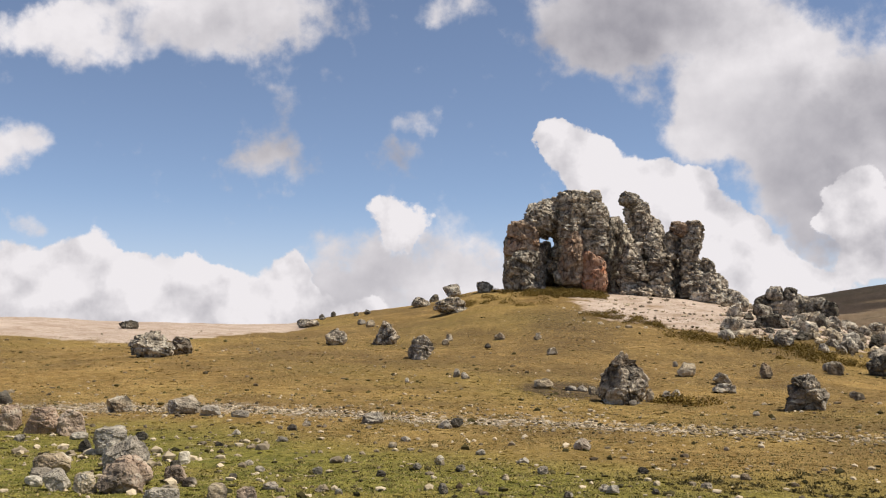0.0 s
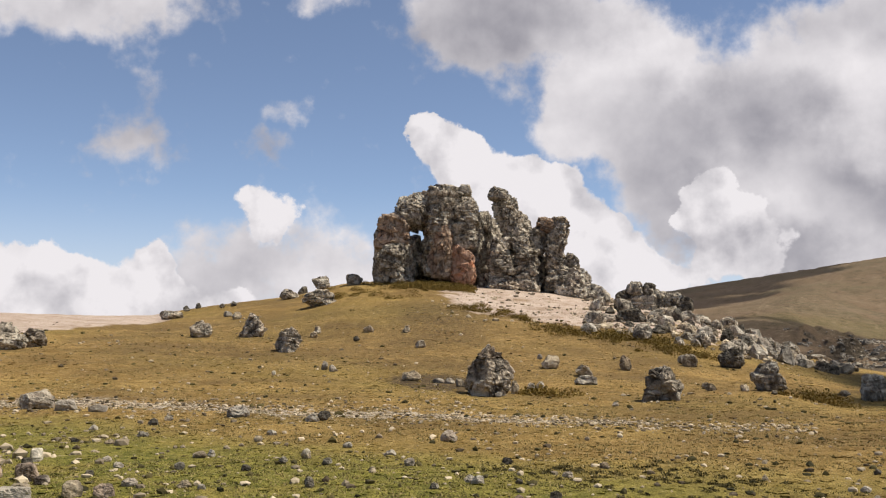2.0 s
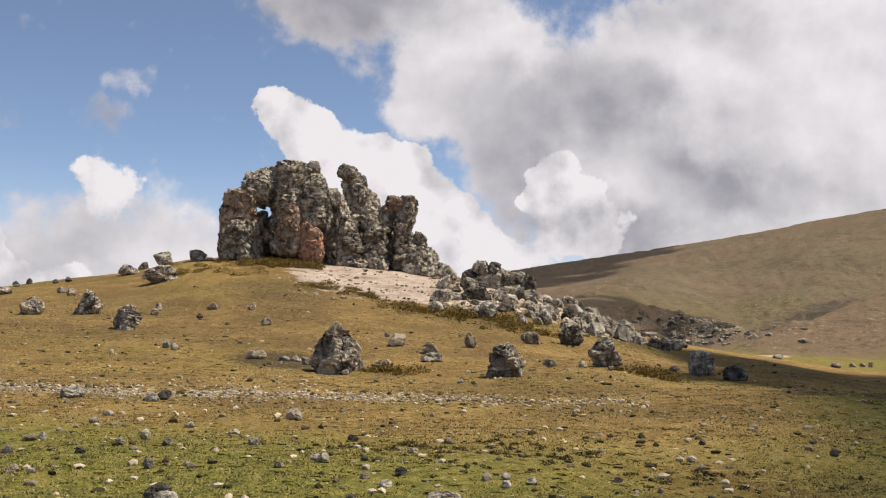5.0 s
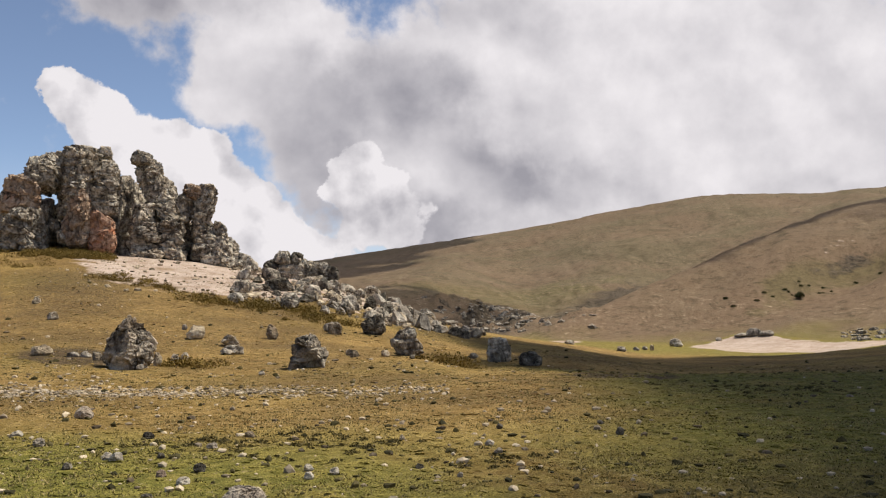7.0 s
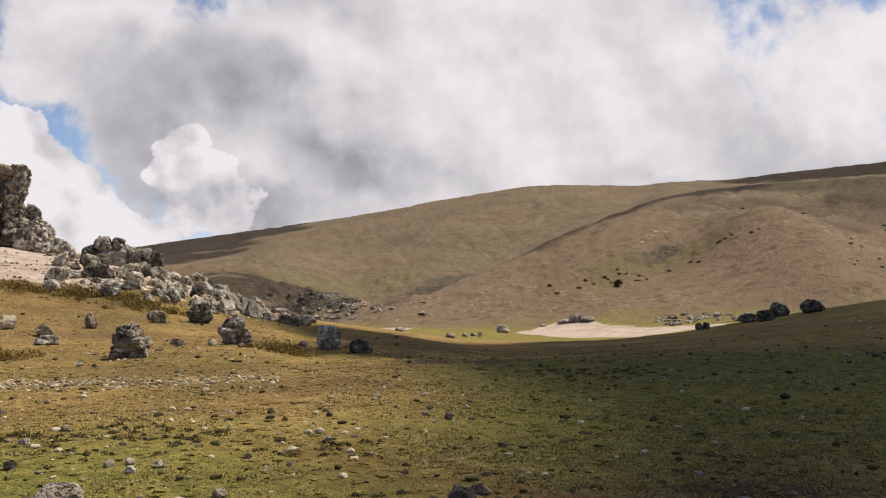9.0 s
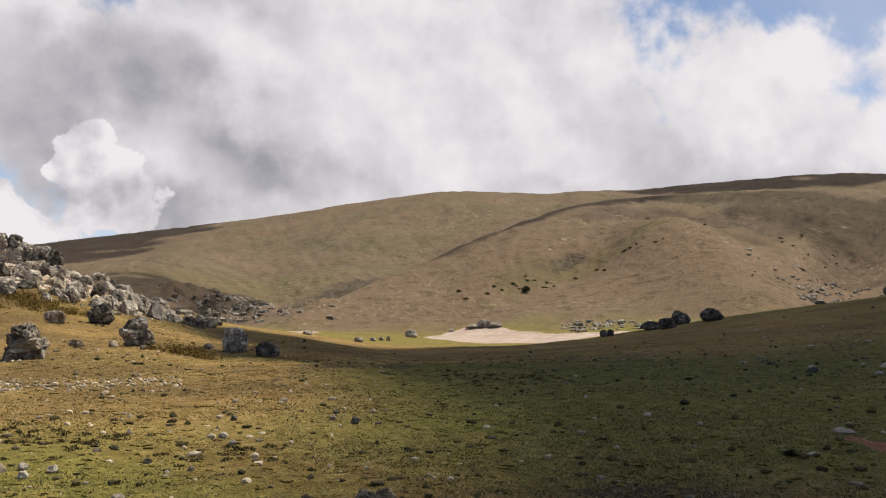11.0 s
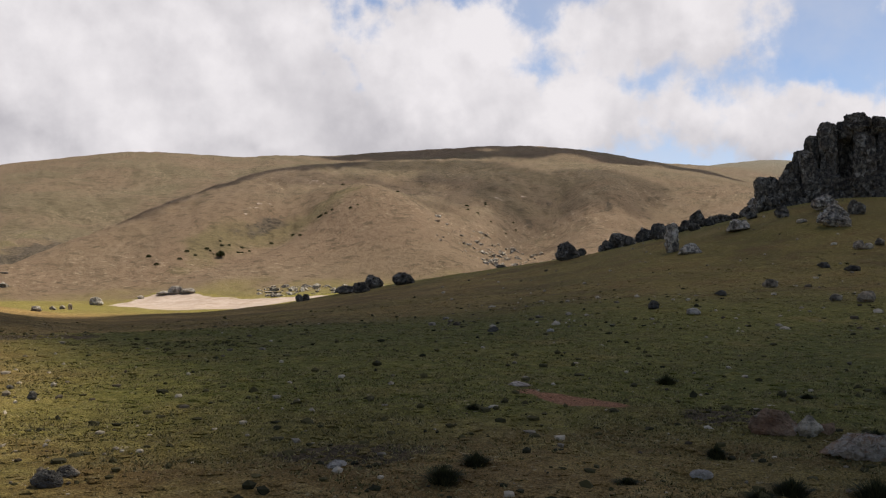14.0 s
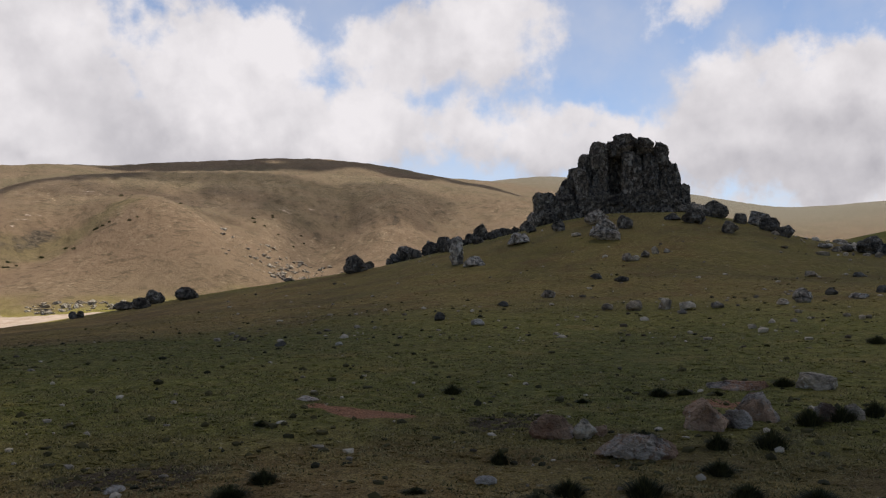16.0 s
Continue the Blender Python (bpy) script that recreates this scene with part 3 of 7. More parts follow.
GREY_STONE = rock_material("grey_stone", (0.175, 0.138, 0.094), (0.530, 0.440, 0.310), (0.27, 0.175, 0.100), 0.35, 0.7, 0.10, 2.6, 0.12)
DARK_STONE = rock_material("dark_stone", (0.050, 0.044, 0.036), (0.160, 0.143, 0.115), (0.10, 0.068, 0.045), 0.3, 0.25, 0.10, 2.6, 0.12)
PALE_STONE = rock_material("pale_stone", (0.23, 0.200, 0.160), (0.47, 0.42, 0.345), (0.34, 0.24, 0.16), 0.3, 0.5, 0.10, 2.6, 0.12)
RED_STONE = rock_material("reddish_stone", (0.200, 0.112, 0.062), (0.520, 0.345, 0.215), (0.44, 0.195, 0.095), 0.6, 0.6, 0.14, 2.6, 0.1)
PINK_STONE = rock_material("pinkish_stone", (0.235, 0.172, 0.128), (0.52, 0.405, 0.305), (0.36, 0.22, 0.14), 0.4, 0.4, 0.10, 2.6, 0.12)
BLADES = plant_material("short_grass_blades", (0.062, 0.062, 0.018), (0.430, 0.338, 0.145), 0.7)
TUSSOCK = plant_material("tussock_blades", (0.022, 0.026, 0.010), (0.085, 0.080, 0.030), 3.0)
SHRUB = plant_material("ochre_low_shrub", (0.085, 0.062, 0.015), (0.270, 0.180, 0.045), 1.5)
BUSH = plant_material("dark_bush_leaves", (0.030, 0.036, 0.012), (0.085, 0.085, 0.030), 0.6)
CUSHION = plant_material("dark_cushion_plants", (0.030, 0.028, 0.012), (0.110, 0.090, 0.034), 1.0)
SCATTER = plant_material("scattered_pebbles", (0.075, 0.055, 0.034), (0.640, 0.530, 0.375), 4.0)
BARK = plant_material("grey_bark", (0.06, 0.05, 0.04), (0.16, 0.13, 0.10), 6.0)


# ---- the ground sheet ----
def mesh_from(name, verts, faces, mat, smooth_shade=True):
    me = bpy.data.meshes.new(name)
    verts, faces = np.asarray(verts, np.float32), np.asarray(faces, np.int32)
    k = faces.shape[1]
    me.vertices.add(len(verts)), me.loops.add(faces.size), me.polygons.add(len(faces))
    me.vertices.foreach_set("co", verts.ravel())
    me.loops.foreach_set("vertex_index", faces.ravel())
    me.polygons.foreach_set("loop_start", np.arange(0, faces.size, k, dtype=np.int32))
    me.polygons.foreach_set("loop_total", np.full(len(faces), k, np.int32))
    me.polygons.foreach_set("use_smooth", np.full(len(faces), smooth_shade))
    me.update(calc_edges=True)
    if mat:
        me.materials.append(mat)
    return me


def dampness(x, y):
    """Where the turf is green: a hollow by the standing point and the meadow to the east."""
    p = np.stack([x, y, 0 * x], -1)
    wob = fbm(p / 9.0, 4, 33) - 0.5
    hollow = np.exp(-(((x + 4.5) / 12.0) ** 2 + ((y - 8.5 + 4 * wob) / (6.5 + 7.0 * smooth(3, -5, x))) ** 2) ** 2)
    return np.clip(hollow * 0.80 + 0.70 * smooth(3, 11, x - 0.25 * y + 10 * wob) * (1 - 0.35 * smooth(24, 46, np.hypot(x, y)) - 0.4 * smooth(0.2, 0.9, y / np.maximum(np.abs(x), 1)) * smooth(24, 46, np.hypot(x, y))) + 0.4 * smooth(75, 105, np.hypot(x, y)), 0, 1)


def bare_streak(x, y):
    """A streak of bare reddish soil on the right-hand meadow."""
    az, r = np.degrees(np.arctan2(x, y)), np.hypot(x, y)
    return np.exp(-(((az - 70.9) / 2.9) ** 2 + ((r - 11.35 + 0.15 * (az - 70.9)) / 0.36) ** 2) ** 2)


def build_ground():
    na, nr = GX.shape
    idx = np.arange(na * nr).reshape(na, nr)
    quads = np.stack([idx[:-1, :-1], idx[1:, :-1], idx[1:, 1:], idx[:-1, 1:]], -1).reshape(-1, 4)[:, ::-1]
    verts = np.stack([GX, GY, GZ], -1).reshape(-1, 3)
    me = mesh_from("ground", verts, quads, MEADOW)
    az, r = np.repeat(AZ, nr), np.tile(RING, na)
    p = np.stack([verts[:, 0], verts[:, 1], 0 * az], -1)
    jag = fbm(p / 2.2, 4, 31) - 0.5
    wob = fbm(p / 9.0, 4, 33) - 0.5
    rj = r * (1 + 0.10 * jag + 0.10 * wob)
    # pale bare earth: left-hand crest, slope under the outcrop, flats in the valley
    left = smooth(-5.5, -7.5, az) * smooth(np.interp(az, [-40, -23, -16, -13, -7], [63, 60, 54, 57, 67]) - 2, np.interp(az, [-40, -23, -16, -13, -7], [63, 60, 54, 57, 67]) + 2, r) * (1 - smooth(130, 150, r))
    lo = np.interp(az, [8, 9.5, 11, 13.5, 16.3, 19, 22, 26], [66, 60.5, 58, 54.5, 52.5, 53, 53, 56])
    apron = 0.74 * smooth(7.2, 11.0, az + 2 * wob) * (1 - smooth(18.5, 21.5, az + 3 * wob)) * smooth(lo - 4.5, lo + 4.5, rj) * (1 - smooth(76, 82, r))
    scree = 0.62 * smooth(18, 20, az) * (1 - smooth(25, 28, az)) * smooth(lo - 2, lo + 2, rj) * (1 - smooth(84, 92, r))
    top = np.interp(az, [43, 45, 47, 49, 52, 58], [182, 186, 196, 185, 177, 173])
    foot = np.interp(az, [43, 45, 47, 50, 58], [180, 170, 156, 150, 145])
    flat = smooth(43.0, 45.0, az) * (1 - smooth(57, 59, az)) * smooth(foot - 3, foot + 3, r) * (1 - smooth(top - 3, top + 3, r))
    flat_two = smooth(34.3, 35.2, az) * (1 - smooth(37.0, 38.4, az)) * smooth(172, 176, r) * (1 - smooth(184, 190, r))
    sand = np.clip(left + apron + scree + flat + flat_two, 0, 1)
    x, y = verts[:, 0], verts[:, 1]
    lush = dampness(x, y)
    # dug and boggy spots on the right-hand meadow
    def spot(b, d, half_b, half_d):
        return np.exp(-(((az - b) / half_b) ** 2 + ((r - d) / half_d) ** 2) ** 2)
    bog = spot(79.5, 10.6, 3.4, 0.7) + spot(57.5, 8.2, 5.5, 0.5) + spot(40, 24, 4, 1.6) + spot(9.0, 30, 3, 3)
    bare = smooth(4, 9, az) * (1 - smooth(10, 14, az)) * smooth(40, 50, r) * (1 - smooth(62, 70, r)) * 0.12
    bare = bare + 0.50 * smooth(26, 36, r) * (1 - smooth(58, 68, r)) * smooth(-20, -8, az) * (1 - smooth(20, 30, az))
    brown = np.clip(bog + bare, 0, 1)
    # a stony track runs across the meadow
    mid = np.interp(az, [-24, -11, 2, 18, 25, 34], [25, 23.3, 20.0, 18.6, 18.4, 18.8])
    gravel = np.exp(-((rj - mid) / np.interp(az, [-24, 0, 25], [2.0, 1.3, 0.9])) ** 2) * (1 - smooth(18, 27, az)) * 0.95
    gravel = np.maximum(gravel, 0.40 * spot(-16, 14, 9, 5))
    hill = smooth(175, 205, r + 30 * wob)
    hill = np.where(flat + flat_two > 0.05, 0, hill)
    slope_lift = np.gradient(GZ, axis=1).ravel() / np.maximum(np.gradient(GX ** 2 + GY ** 2, axis=1).ravel() / (2 * np.maximum(r, 1)), 1e-6)
    line = np.interp(az, [30, 33.5, 36, 38.5, 41, 44, 48], [205, 222, 268, 308, 342, 382, 440])
    gorge = np.exp(-((r * (1 + 0.12 * wob) - line) / np.interp(az, [30, 34, 40, 46], [16, 22, 26, 16])) ** 2) * smooth(29.5, 32.5, az + 5 * wob) * (1 - smooth(40.5, 46, az + 5 * wob))
    rim = curve(*np.array(FRONT_HILL).T[[0, 1]], AZ).repeat(nr)
    front = hill * smooth(34.5, 37, az) * (1 - smooth(-4, 14, r - rim))
    scar = smooth(0.30, 0.75, slope_lift) * hill * (1 - smooth(300, 420, r)) + gorge
    scar = np.clip(scar, 0, 1)
    def soft(b, d, half_b, half_d):
        return np.exp(-(((az + 7 * wob - b) / half_b) ** 2 + ((r * (1 + 0.15 * wob) - d) / half_d) ** 2))
    fresh = sum(soft(b, d, hb, hd) for b, d, hb, hd in ((48, 225, 1.2, 12), (49, 237, 1.4, 9), (51, 246, 1.8, 8), (53.5, 254, 2.0, 8), (56, 262, 1.6, 8), (33, 320, 4, 26), (37, 350, 3, 20), (29, 300, 3, 16)))
    red = bare_streak(x, y) + spot(67.6, 12.0, 0.7, 0.22) + 0.8 * spot(91.5, 12.6, 2.2, 0.4)
    heath = np.clip(front * (1.15 - 0.75 * smooth(215, 330, r * (1 + 0.3 * wob))) + 0.9 * soft(24, 420, 6, 90) * (r > 260), 0, 1)
    fresh = fresh + 0.10 * smooth(280, 330, r) * (1 - front) * (1 - smooth(420, 560, r * (1 + 0.3 * wob))) * smooth(24, 29, az + 6 * wob)
    for b, d, hb, hd in ((55.7, 316, 0.7, 5), (65.0, 325, 0.8, 6), (66.8, 312, 0.6, 5), (51.2, 262, 0.6, 5), (51.8, 268, 0.4, 4), (63, 350, 0.4, 4)):
        sand = np.clip(sand + 0.36 * soft(b, d, hb, hd), 0, 1)
    three = np.stack([np.clip(fresh, 0, 1), np.clip(red, 0, 1), heath, np.ones_like(sand)], -1).astype(np.float32)
    one = np.stack([sand, np.clip(lush, 0, 1), brown, np.ones_like(sand)], -1).astype(np.float32)
    two = np.stack([gravel, hill, scar, np.ones_like(sand)], -1).astype(np.float32)
    for key, values in (("cover", one), ("cover_two", two), ("cover_three", three)):
        me.attributes.new(key, "FLOAT_COLOR", "POINT").data.foreach_set("color", values.ravel())
    return tagged(new("ground", me), "grazed ochre grassland with pale bare earth and distant hills", "ground", kind="structure")


build_ground()


# ---- rocks ----
SPHERES = {}


def sphere(level):
    if level not in SPHERES:
        bm = bmesh.new()
        bmesh.ops.create_icosphere(bm, subdivisions=level, radius=1.0)
        SPHERES[level] = (np.array([v.co[:] for v in bm.verts]), np.array([[v.index for v in f.verts] for f in bm.faces]))
        bm.free()
    return SPHERES[level]


def cells(p, seed):
    """Random cells: for each point a number of its own cell, the distance to the cell's edge and the way from the cell's heart."""
    base = np.floor(p)
    first, second = np.full(len(p), 9.0), np.full(len(p), 9.0)
    number, heart = np.zeros(len(p)), np.zeros_like(p)
    for dx in (-1, 0, 1):
        for dy in (-1, 0, 1):
            for dz in (-1, 0, 1):
                c = base + (dx, dy, dz)
                spot = c + 0.5 + 0.42 * (2 * np.stack([lattice(c[:, 0], c[:, 1], c[:, 2], seed + k) for k in range(3)], -1) - 1)
                d = np.linalg.norm(p - spot, axis=1)
                near = d < first
                second = np.where(near, first, np.minimum(second, d))
                first = np.where(near, d, first)
                number = np.where(near, lattice(c[:, 0], c[:, 1], c[:, 2], seed + 3), number)
                heart = np.where(near[:, None], p - spot, heart)
    return number, second - first, heart


def broken_up(q, cell, grain, seed, warp):
    """Relief of jointed rock: every piece stands proud by its own amount, tilts its own way and is parted by open joints."""
    rng = np.random.RandomState(seed)
    turn = rng.uniform(0, 3.14)
    p = np.stack([q[:, 0] * math.cos(turn) + q[:, 1] * math.sin(turn), q[:, 1] * math.cos(turn) - q[:, 0] * math.sin(turn), q[:, 2] + 0.12 * q[:, 0]], -1)
    p = p + warp * 0.35
    number, edge, heart = cells(p / (cell * np.array(grain)) + rng.uniform(-50, 50, 3), seed)
    tilt = np.stack([np.sin(number * 97.0), np.sin(number * 61.0 + 2.0), np.sin(number * 43.0 + 4.0)], -1)
    return cell * (0.42 * (number - 0.5) + 0.22 * (heart * tilt).sum(1) - 0.34 * smooth(0.07, 0.0, edge) * smooth(0.25, 0.6, np.sin(number * 31.0) * 0.5 + 0.5))


def rock_mesh(name, w, d, h, seed, mat, level=3, cuts=12, strata=0.0, rough=0.12, box=2.4, ribs=0.0, joints=0.36, peak=0.15, trim=1.0, cell=0.0, grain=(1.0, 1.0, 0.6)):
    """A weathered block w wide, d deep and h high, standing on z = 0: lumps, planes broken off, open joints, pits."""
    rng = np.random.RandomState(seed)
    unit, faces = sphere(level)
    p = unit / (np.abs(unit) ** box).sum(1, keepdims=True) ** (1 / box)
    out = p / np.linalg.norm(p, axis=1, keepdims=True)
    place = rng.uniform(-50, 50, 3)
    dims = np.array([w, d, h]) / 2
    size = (w * d * h) ** (1 / 3)
    p = p * (1 + 2.4 * rough * (fbm(p * dims / (0.42 * size) + place, 2, seed) - 0.5))[:, None]
    for _ in range(cuts):
        n = rng.normal(size=3) * np.array([1.0, 1.0, 0.75])
        if n[2] < 0 and rng.rand() < 0.6:
            n[2] = -n[2]
        n /= np.linalg.norm(n)
        reach = (np.abs(n) ** (box / (box - 1))).sum() ** ((box - 1) / box)
        off = reach * (rng.uniform(0.48, 0.84) if cuts >= 14 else rng.uniform(0.60, 0.92))
        p = p - np.maximum(p @ n - off, 0)[:, None] * n * 0.97
    p = p / np.abs(p).max(0)
    rise = smooth(-0.9, 1.0, p[:, 2])
    p[:, :2] *= (1 - peak * rise)[:, None]
    q = p * dims
    size = min(size, 2.6 * min(w, h))
    warp = (fbm(q / (0.6 * size) + place, 3, seed + 7) - 0.5)[:, None] * 0.6 * size
    cell = cell or 0.42 * size
    push = joints * broken_up(q, cell, grain, seed, warp)
    if level >= 5:
        push = push + 1.5 * joints * broken_up(q, 0.36 * cell, grain, seed + 1, warp)
    big = fbm(q / (0.30 * size) + place, 3, seed + 4) - 0.5
    fine = fbm(q / (0.08 * size) + place, 4, seed + 5, 0.62) - 0.5
    push = push + size * rough * (0.55 * big + 0.70 * fine)
    if strata:
        s = q[:, 2] / strata + 1.2 * fbm(q / (1.0 * size) + place, 3, seed + 3) + 0.35 * q[:, 0] / size
        band = np.abs(s - np.floor(s) - 0.5) * 2
        hard = value_noise(np.stack([np.floor(s), np.floor(q[:, 0] / (0.5 * size)), 0 * s], -1), seed + 2)
        push = push - size * rough * (0.45 * smooth(0.66, 1.0, band) + 0.50 * hard)
    if ribs:
        a = np.arctan2(q[:, 1], q[:, 0]) * ribs + 3.0 * fbm(q / (0.7 * size) + place, 2, seed + 4)
        push = push - 0.06 * size * smooth(0.5, 1.0, np.cos(a))
    q = q + out * push[:, None]
    low, high = np.percentile(q, trim, axis=0), np.percentile(q, 100 - trim, axis=0)
    q = (q - (low + high) / 2) * (2 * dims / (high - low))
    q[:, 2] = np.maximum(q[:, 2], -h / 2 + 0.02 * fine * h) + h / 2
    me = mesh_from(name, q, faces, mat)
    me.set_sharp_from_angle(angle=radians(32))
    return me


def part(name, me, parent, label=""):
    """Links a mesh as one part under a thing."""
    ob = new(name, me)
    ob.parent = parent
    return tagged(ob, label)


def boulder(x, y, w, d, h, seed, mat, label, category="boulder", group="", level=3, turn=0, lean=0, sink=0.10, name="boulder", **shape):
    """A single rock resting in the turf at (x, y)."""
    ob = new(name, rock_mesh(name, 0.92 * w, 0.92 * d, 0.94 * h * (1 + sink), seed, mat, level, **shape))
    ob.matrix_basis = pose(x, y, ground(x, y) - sink * h, 0, lean, turn)
    return tagged(ob, label, category, group)


def block(parent, name, u, w, v, wide, deep, high, seed, mat, lean, level, **shape):
    """One block of an outcrop: u to its right, w behind, v up from the outcrop's base."""
    shape = {"rough": 0.075, "box": 4.4, "joints": 0.46, "cuts": 8, "peak": 0.06, "trim": 3.0, "cell": 1.15, **shape}
    ob = part(name, rock_mesh(name, wide, deep, high, seed, mat, level, **shape), parent)
    ob.matrix_basis = pose(u, w, v, 0, lean, 0)
    return ob


# ---- boulders on the ochre slope ----
boulder(5.62, 26.53, 1.40, 1.19, 1.48, 101, GREY_ROCK, "grey lichen-crusted boulder standing on dry ochre grass", "boulder", "boulders on the slope", 6, turn=-12, rough=0.14, cuts=10, box=2.0, peak=0.62)
boulder(9.98, 24.87, 1.08, 0.92, 0.93, 102, GREY_ROCK, "grey lichen-crusted boulder standing on dry ochre grass", "boulder", "boulders on the slope", 5, turn=-22, strata=0.28, rough=0.16, cuts=12, peak=0.3)
boulder(-4.03, 50.23, 1.16, 0.99, 0.84, 103, GREY_ROCK, "grey lichen-crusted boulder standing on dry ochre grass", "boulder", "boulders on the slope", 5, turn=5, lean=-14, cuts=12)
boulder(-1.56, 49.93, 1.38, 1.18, 1.30, 104, GREY_ROCK, "grey lichen-crusted boulder standing on dry ochre grass", "boulder", "boulders on the slope", 5, turn=2, rough=0.15, box=2.2, peak=0.4)
boulder(0.12, 40.64, 1.12, 0.96, 1.05, 105, GREY_ROCK, "grey lichen-crusted boulder standing on dry ochre grass", "boulder", "boulders on the slope", 5, turn=-0, lean=6, strata=0.22, box=3)
boulder(-11.09, 41.27, 1.91, 1.63, 1.15, 106, GREY_ROCK, "grey lichen-crusted boulder standing on dry ochre grass", "boulder", "boulders on the slope", 5, turn=15, strata=0.3)
boulder(-10.37, 43.13, 1.13, 0.96, 0.82, 107, GREY_ROCK, "grey lichen-crusted boulder standing on dry ochre grass", "boulder", "boulders on the slope", 5, turn=14)
boulder(-2.98, 62.82, 0.66, 0.56, 0.51, 108, GREY_STONE, "small grey rock half sunk in ochre turf", "stone", "stones on the slope", 4, turn=3, name="stone")
boulder(1.42, 48.03, 0.39, 0.33, 0.33, 109, GREY_STONE, "small grey rock half sunk in ochre turf", "stone", "stones on the slope", 4, turn=-2, name="stone")
boulder(1.67, 49.71, 0.38, 0.32, 0.38, 110, GREY_STONE, "small grey rock half sunk in ochre turf", "stone", "stones on the slope", 3, turn=-2, name="stone")
boulder(3.35, 45.94, 0.32, 0.27, 0.24, 111, DARK_STONE, "dark grey stone on ochre turf", "stone", "stones on the slope", 3, turn=-4, name="stone")
boulder(4.16, 48.83, 0.57, 0.48, 0.37, 112, GREY_STONE, "small grey rock half sunk in ochre turf", "stone", "stones on the slope", 4, turn=-5, name="stone")
boulder(5.95, 47.88, 0.42, 0.36, 0.34, 113, GREY_STONE, "small grey rock half sunk in ochre turf", "stone", "stones on the slope", 4, turn=-7, name="stone")
boulder(5.93, 42.62, 0.50, 0.42, 0.35, 114, GREY_STONE, "small grey rock half sunk in ochre turf", "stone", "stones on the slope", 4, turn=-8, name="stone")
boulder(1.35, 32.87, 0.25, 0.21, 0.31, 115, PALE_STONE, "pale weathered stone on ochre turf", "stone", "stones on the slope", 4, turn=-2, name="stone")
boulder(1.59, 32.39, 0.26, 0.22, 0.23, 116, PALE_STONE, "pale weathered stone on ochre turf", "stone", "stones on the slope", 4, turn=-3, name="stone")
boulder(3.97, 30.54, 0.64, 0.54, 0.32, 117, GREY_STONE, "small grey rock half sunk in ochre turf", "stone", "stones on the slope", 5, turn=-7, name="stone")
boulder(4.79, 30.33, 0.39, 0.33, 0.16, 118, PALE_STONE, "pale weathered stone on ochre turf", "stone", "stones on the slope", 4, turn=-9, name="stone")
boulder(5.13, 30.26, 0.36, 0.30, 0.18, 119, PALE_STONE, "pale weathered stone on ochre turf", "stone", "stones on the slope", 4, turn=-10, name="stone")
boulder(5.31, 29.33, 0.31, 0.26, 0.26, 120, GREY_STONE, "small grey rock half sunk in ochre turf", "stone", "stones on the slope", 4, turn=-10, name="stone")
boulder(5.18, 26.92, 0.22, 0.19, 0.16, 121, PALE_STONE, "pale weathered stone on ochre turf", "stone", "stones on the slope", 4, turn=-11, name="stone")
boulder(6.55, 27.38, 0.26, 0.22, 0.39, 122, GREY_STONE, "small grey rock half sunk in ochre turf", "stone", "stones on the slope", 4, turn=-13, name="stone")
boulder(5.77, 26.01, 0.22, 0.18, 0.15, 123, PALE_STONE, "pale weathered stone on ochre turf", "stone", "stones on the slope", 4, turn=-12, name="stone")
boulder(7.31, 28.47, 0.31, 0.26, 0.27, 124, PALE_STONE, "pale weathered stone on ochre turf", "stone", "stones on the slope", 4, turn=-14, name="stone")
boulder(7.71, 28.98, 0.28, 0.24, 0.28, 125, PALE_STONE, "pale weathered stone on ochre turf", "stone", "stones on the slope", 4, turn=-15, name="stone")
boulder(9.82, 35.37, 0.72, 0.61, 0.51, 126, GREY_STONE, "small grey rock half sunk in ochre turf", "stone", "stones on the slope", 4, turn=-16, name="stone")
boulder(10.51, 33.61, 0.69, 0.59, 0.41, 127, GREY_STONE, "small grey rock half sunk in ochre turf", "stone", "stones on the slope", 4, turn=-17, lean=20, name="stone")
boulder(9.79, 30.95, 0.79, 0.67, 0.30, 128, GREY_ROCK, "small grey rock half sunk in ochre turf", "stone", "stones on the slope", 5, turn=-18, name="stone")
boulder(12.84, 35.64, 0.48, 0.41, 0.61, 129, GREY_STONE, "small grey rock half sunk in ochre turf", "stone", "stones on the slope", 4, turn=-20, name="stone")
boulder(16.70, 38.75, 0.68, 0.58, 0.56, 130, GREY_STONE, "small grey rock half sunk in ochre turf", "stone", "stones on the slope", 4, turn=-23, lean=15, name="stone")
boulder(13.07, 28.67, 0.37, 0.31, 0.26, 131, GREY_STONE, "small grey rock half sunk in ochre turf", "stone", "stones on the slope", 4, turn=-25, name="stone")
boulder(8.08, 23.17, 0.17, 0.15, 0.11, 132, PALE_STONE, "pale weathered stone on ochre turf", "stone", "stones on the slope", 3, turn=-19, name="stone")
boulder(-0.30, 31.03, 0.14, 0.12, 0.16, 133, PALE_STONE, "pale weathered stone on ochre turf", "stone", "stones on the slope", 3, turn=1, name="stone")
boulder(10.26, 38.56, 0.23, 0.20, 0.23, 134, PALE_STONE, "pale weathered stone on ochre turf", "stone", "stones on the slope", 3, turn=-15, name="stone")


